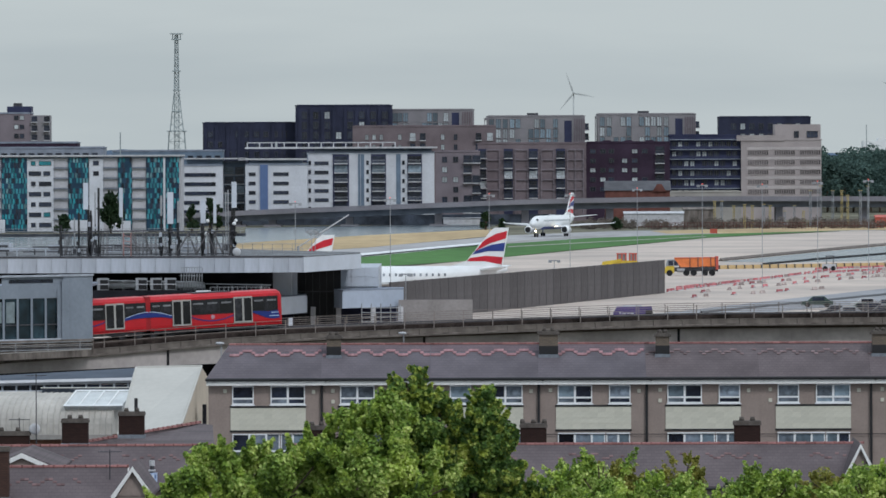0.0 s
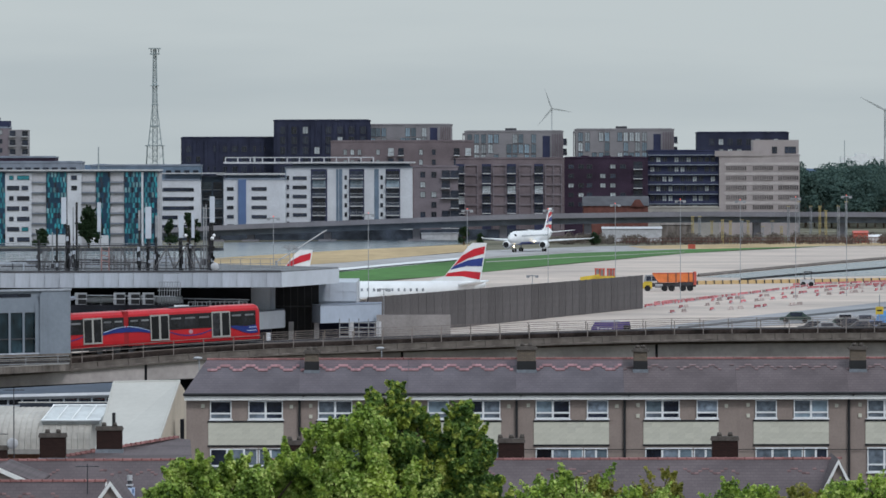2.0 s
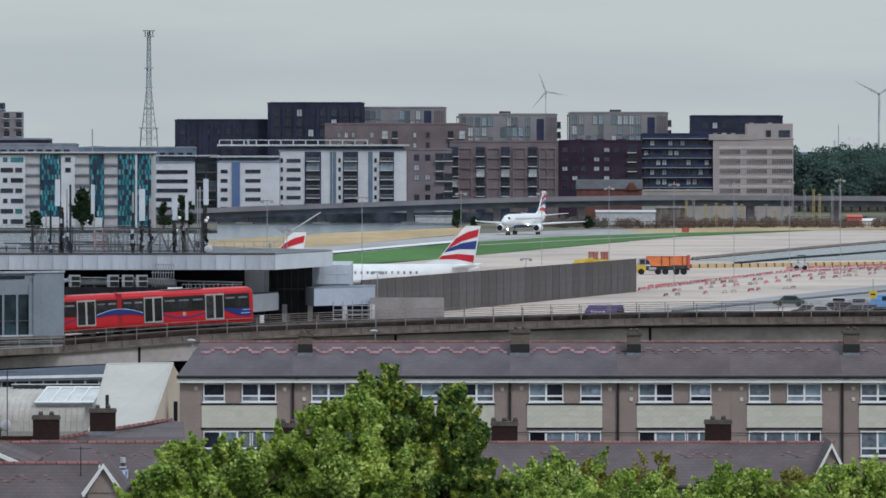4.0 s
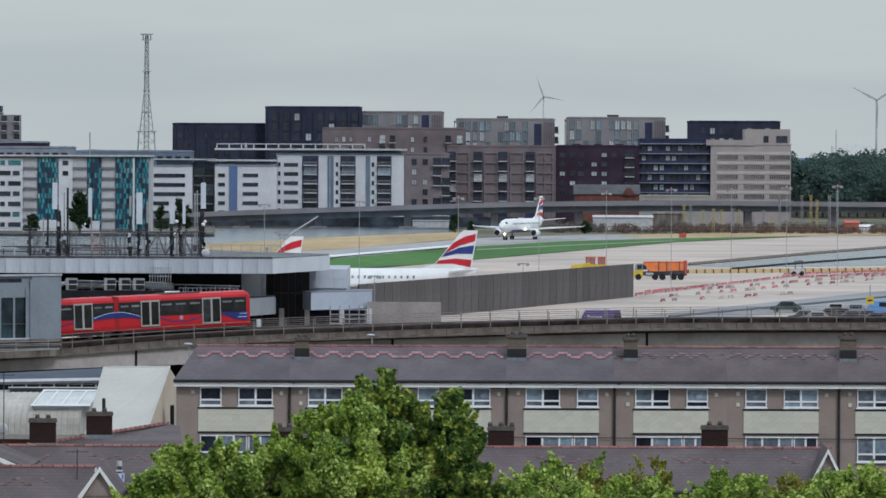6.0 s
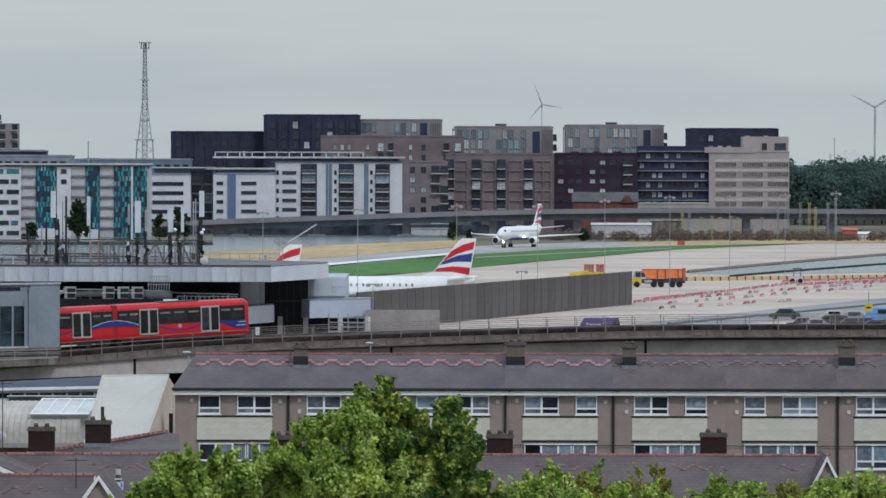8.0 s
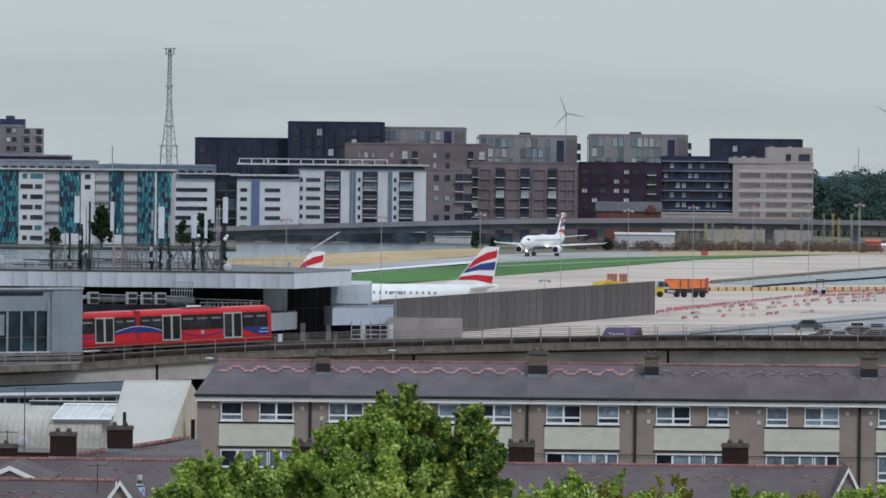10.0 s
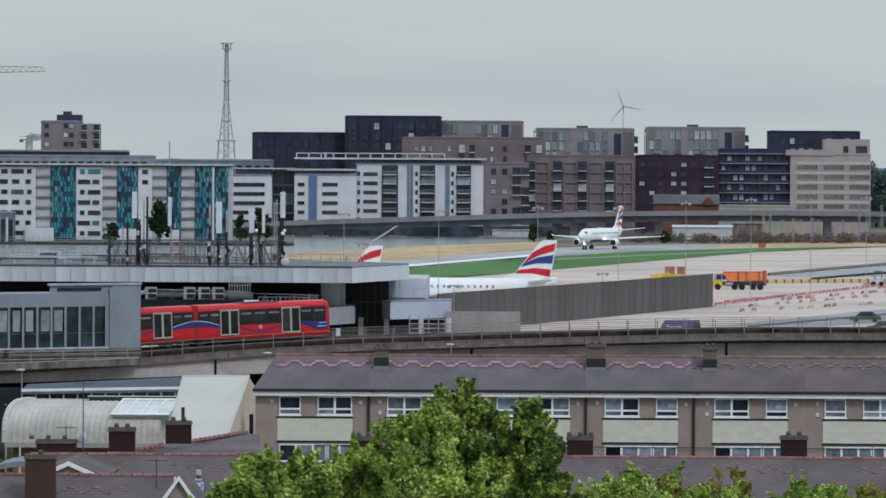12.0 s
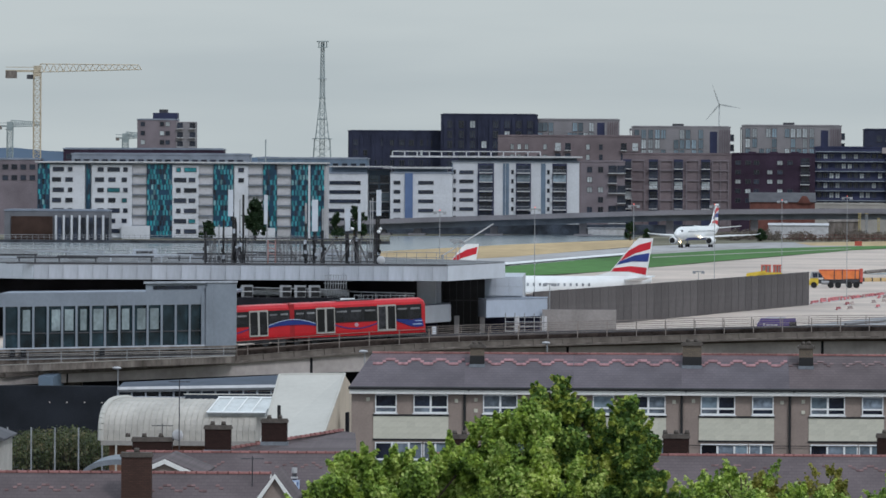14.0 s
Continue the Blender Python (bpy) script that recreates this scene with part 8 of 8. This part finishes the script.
for j in range(4):
    part("edge_trim", beam(bmesh.new(), p[j], p[(j + 1) % 4], 0.08, 6), SHED_WHITE, wedge)
bm = bmesh.new()
xr = [Vector(p[1]) + Vector((0.05, 0.3, -0.1)), Vector(p[2]) + Vector((0.02, 0.3, -0.1))]
vs = [bm.verts.new(c) for c in (xr[0], xr[1], (-16.72, 466, xr[1].z - 1.0), (-16.72, 466, 0), (xr[0].x, 449.5, 0))]
bm.faces.new(vs)
part("side_wall", bm, SHED_TAN, wedge, "cream side wall")
part("back_wall", boxes((p[3][0], p[2][0], 460.4, 464, 0, 7.65)), SHED_CREAM, wedge)
part("front_wall", boxes((p[0][0], p[1][0], 449.4, 450, 0, 3.89 - 0.3)), SHED_CREAM, wedge)
part("doorway", boxes((-16.87, -16.65, 456.5, 457.5, 4.35, 5.84)), SHADE_BLACK, wedge)

canopy = thing("glazed_canopy", "long blue-grey glazed canopy under the viaduct", "canopy", (0, 0, 0))
cd = 540
xa, xb = -36.84, -23.4
bm = bmesh.new()
vs = [bm.verts.new(c) for c in ((xa, cd, 4.66), (xb, cd, 4.92), (xb, cd + 6, 5.55), (xa, cd + 6, 4.86))]
vb = [bm.verts.new(u_.co - Vector((0, 0, 0.15))) for u_ in vs]
bm.faces.new(vs)
bm.faces.new(vb[::-1])
for j in range(4):
    bm.faces.new((vs[j], vb[j], vb[(j + 1) % 4], vs[(j + 1) % 4]))
bmesh.ops.recalc_face_normals(bm, faces=bm.faces[:])
part("roof", bm, CANOPY_ROOF, canopy)
part("fascia", beam(bmesh.new(), (xa, cd - 0.3, 4.5), (xb, cd - 0.3, 4.78), 0.2), SLAB, canopy, "pale canopy fascia")
part("glazing", boxes((xa, xb, cd + 0.3, cd + 0.6, 3.4, 4.4)), GLASS, canopy, "dark glazing strip")
for i in range(14):
    x = xa + (xb - xa) * i / 13
    part("post", boxes((x - 0.06, x + 0.06, cd - 0.1, cd + 0.3, 0, 4.44 + 0.02 * i)), GREY_METAL, canopy)
part("lower_rail", boxes((xa, xb, cd - 0.15, cd - 0.1, 3.9, 4.0)), GREY_METAL, canopy)

# underpass wall, shade in its colour; wall lights, shrubs, fence beside the shed
under = solo("underpass_wall", boxes((-71, -37.6, 560, 561, 0, 4.1)), mat("shade_blue_brick", (0.022, 0.025, 0.032), 0.9, 0.2, 0.3), "dark brick wall beneath the viaduct", "wall", "structure")
for i in range(5):
    x = -43.46 + i * 1.345
    bm = bmesh.new()
    bmesh.ops.create_icosphere(bm, subdivisions=1, radius=0.065)
    part("wall_light", bm, glow("wall_light_glow", (0.5, 0.45, 0.42), 0.12), under, at=(x, 559.9, 2.84))
# added near-black sheet stands in for the shade under the girder
part("wall_run", ribbon(8.3, 8.6, -5.5, -1.0, -64, -14), SHADE_BLACK, under)
part("crosshead", boxes((-51.14, -49.83, 646, 658, 0.4, 2.2)), BLUE_CLAD, viaduct, "blue-grey crosshead block")
cs, rs = [], []
r = random.Random(17)
for i in range(120):
    x = -41.44 + r.random() * 6.3953
    y = 500 + r.random() * 20
    cs.append((x, y, r.uniform(0.2, 1.0) * (1.75 + 0.8 * noise.noise((x * 0.4, y, 2)))))
    rs.append(r.uniform(0.6, 1.2))
sh = new("shrubs", leaves_mesh("shrubs", cs, rs, 22000, 0.13, leaf_mat("shrub_leaves", (0.035, 0.055, 0.02), (0.085, 0.10, 0.04), (0.22, 0.18, 0.10)), 17))
tagged(sh, "tangled dark green shrubs behind the fence", "bushes", "", "stuff")
fence = thing("mesh_fence", "tall green-grey mesh fence on posts", "fence", (0, 0, 0))
for i in range(8):
    x = -44.05 + i * 1.5953
    part("post", boxes((x - 0.05, x + 0.05, 490, 490.1, 0, 3.53)), STEEL, fence)
bm = bmesh.new()
for i in range(70):
    x = -44.05 + i * 1.5953 / 10
    beam(bm, (x, 490.05, 0), (x, 490.05, 3.41), 0.008)
part("wire", bm, DARK_STEEL, fence)
out = thing("outhouse", "small pale outhouse with a dark pitched roof at the fence", "outhouse", (0, 0, 0))
part("wall", boxes((-36.2, -33.75, 400, 408, 0, 6.22)), SHED_CREAM, out)
part("roof", prism(bmesh.new(), [(-36.6, 6.2), (-35.0, 6.85), (-33.5, 6.3), (-33.5, 6.2)], 399.6, 408.3), ASPHALT, out)
bm = bmesh.new()
prof = [(-24.80 + 1.7 * (1 - math.cos(a * math.pi / 12)), 7.0 + 0.8 * math.sin(a * math.pi / 12)) for a in range(13)]
prism(bm, prof + [(x, z - 0.25) for x, z in prof[::-1]], 338, 344)
solo("curved_porch", bm, LEAD, "small curved grey porch roof with white edge", "porch roof")

# ---- street lamps by the viaduct ----
def street_lamp(x, y, h, label="pale street lamp with a flat oval head"):
    e = thing("street_lamp", label, "street lamp", (x, y, 0), "street lamps")
    part("pole", beam(bmesh.new(), (0, 0, 0), (0, 0, h), 0.05, 8), STEEL, e)
    bm = bmesh.new()
    bmesh.ops.create_icosphere(bm, subdivisions=2, radius=0.36)
    for vv in bm.verts:
        vv.co.z *= 0.32
    part("head", bm, SLAB, e, smooth=True, at=(-0.1, 0, h))


for lx, ly, dd in ((341, 598, 560), (664, 581, 600), (-96, 630, 560)):
    street_lamp((lx - 784) * dd / 12900, dd, 22 - (ly - 250) * dd / 12900)

# ---- near trees ----
w = 0.01938


def lobe(x, y, dd, dz, r):
    return ((x - 560) * w, dz, 22 - (y - 250) * w, r * w)


tree("broad leafy bright green tree before the houses", -4.34, 250, 13.28, 7.0, 240000, 0.072, LEAF, 61, [
    lobe(640, 745, 250, -0.4, 50), lobe(575, 755, 250, 0, 45), lobe(600, 830, 250, -1, 90), lobe(500, 800, 250, 0, 50), lobe(400, 815, 250, 0.2, 45), lobe(330, 820, 250, 0, 45), lobe(290, 860, 250, 0, 55),
    lobe(460, 870, 250, -1.0, 85), lobe(370, 890, 250, -0.5, 80), lobe(250, 905, 250, 0.2, 50), lobe(560, 900, 250, 1.2, 100), lobe(680, 880, 250, -0.6, 85), lobe(520, 850, 250, 1.2, 70)])
tree("tall darker tree with yellow-tipped shoots before the houses", -0.47, 252.5, 14.38, 6.0, 180000, 0.07, LEAF_TIPPED, 63, [
    (dx - 200 * w, dy, z, r_) for dx, dy, z, r_ in (lobe(672, 705, 250, 0, 42), lobe(688, 662, 250, 0.2, 18), lobe(700, 770, 250, 0.5, 80), lobe(725, 715, 250, 0.2, 24), lobe(812, 712, 250, 0.4, 28), lobe(800, 770, 250, 0.2, 52),
    lobe(820, 830, 250, 0, 68), lobe(850, 880, 250, -0.5, 55), lobe(760, 830, 250, 0.6, 70), lobe(720, 870, 250, 0.2, 90), lobe(880, 905, 250, 0, 45))])
for i, (x, yt, sp, m, dd, lb) in enumerate(((960, 808, 2.2, LEAF, 285, "bushy bright green tree top"), (1040, 798, 1.5, LEAF_OLIVE, 286, "slim olive-green tree top"), (1100, 840, 1.8, LEAF, 280, "low green tree top"),
        (1162, 790, 1.7, LEAF_OLIVE, 284, "olive and rust-tinted tree top"), (1270, 798, 2.1, LEAF, 282, "bushy bright green tree top"), (1340, 815, 1.6, LEAF, 285, "low green tree top"),
        (1408, 812, 1.5, LEAF_OLIVE, 286, "slim olive-green tree top"), (1470, 812, 1.5, LEAF, 284, "leafy green tree top"), (1545, 800, 2.0, LEAF, 280, "bushy green tree top"), (1620, 800, 2.2, LEAF, 282, "bushy green tree top"),
        (905, 845, 2.0, LEAF, 275, "low green tree top"), (1210, 860, 2.0, LEAF, 278, "low green tree top"), (1000, 862, 2.0, LEAF, 272, "low green tree top"))):
    tree(lb, (x - 784) * dd / 12900, dd, 22 - (yt + 15 - 250) * dd / 12900, sp * 1.6, 42000, 0.07, m, 80 + i, bare=0.2)
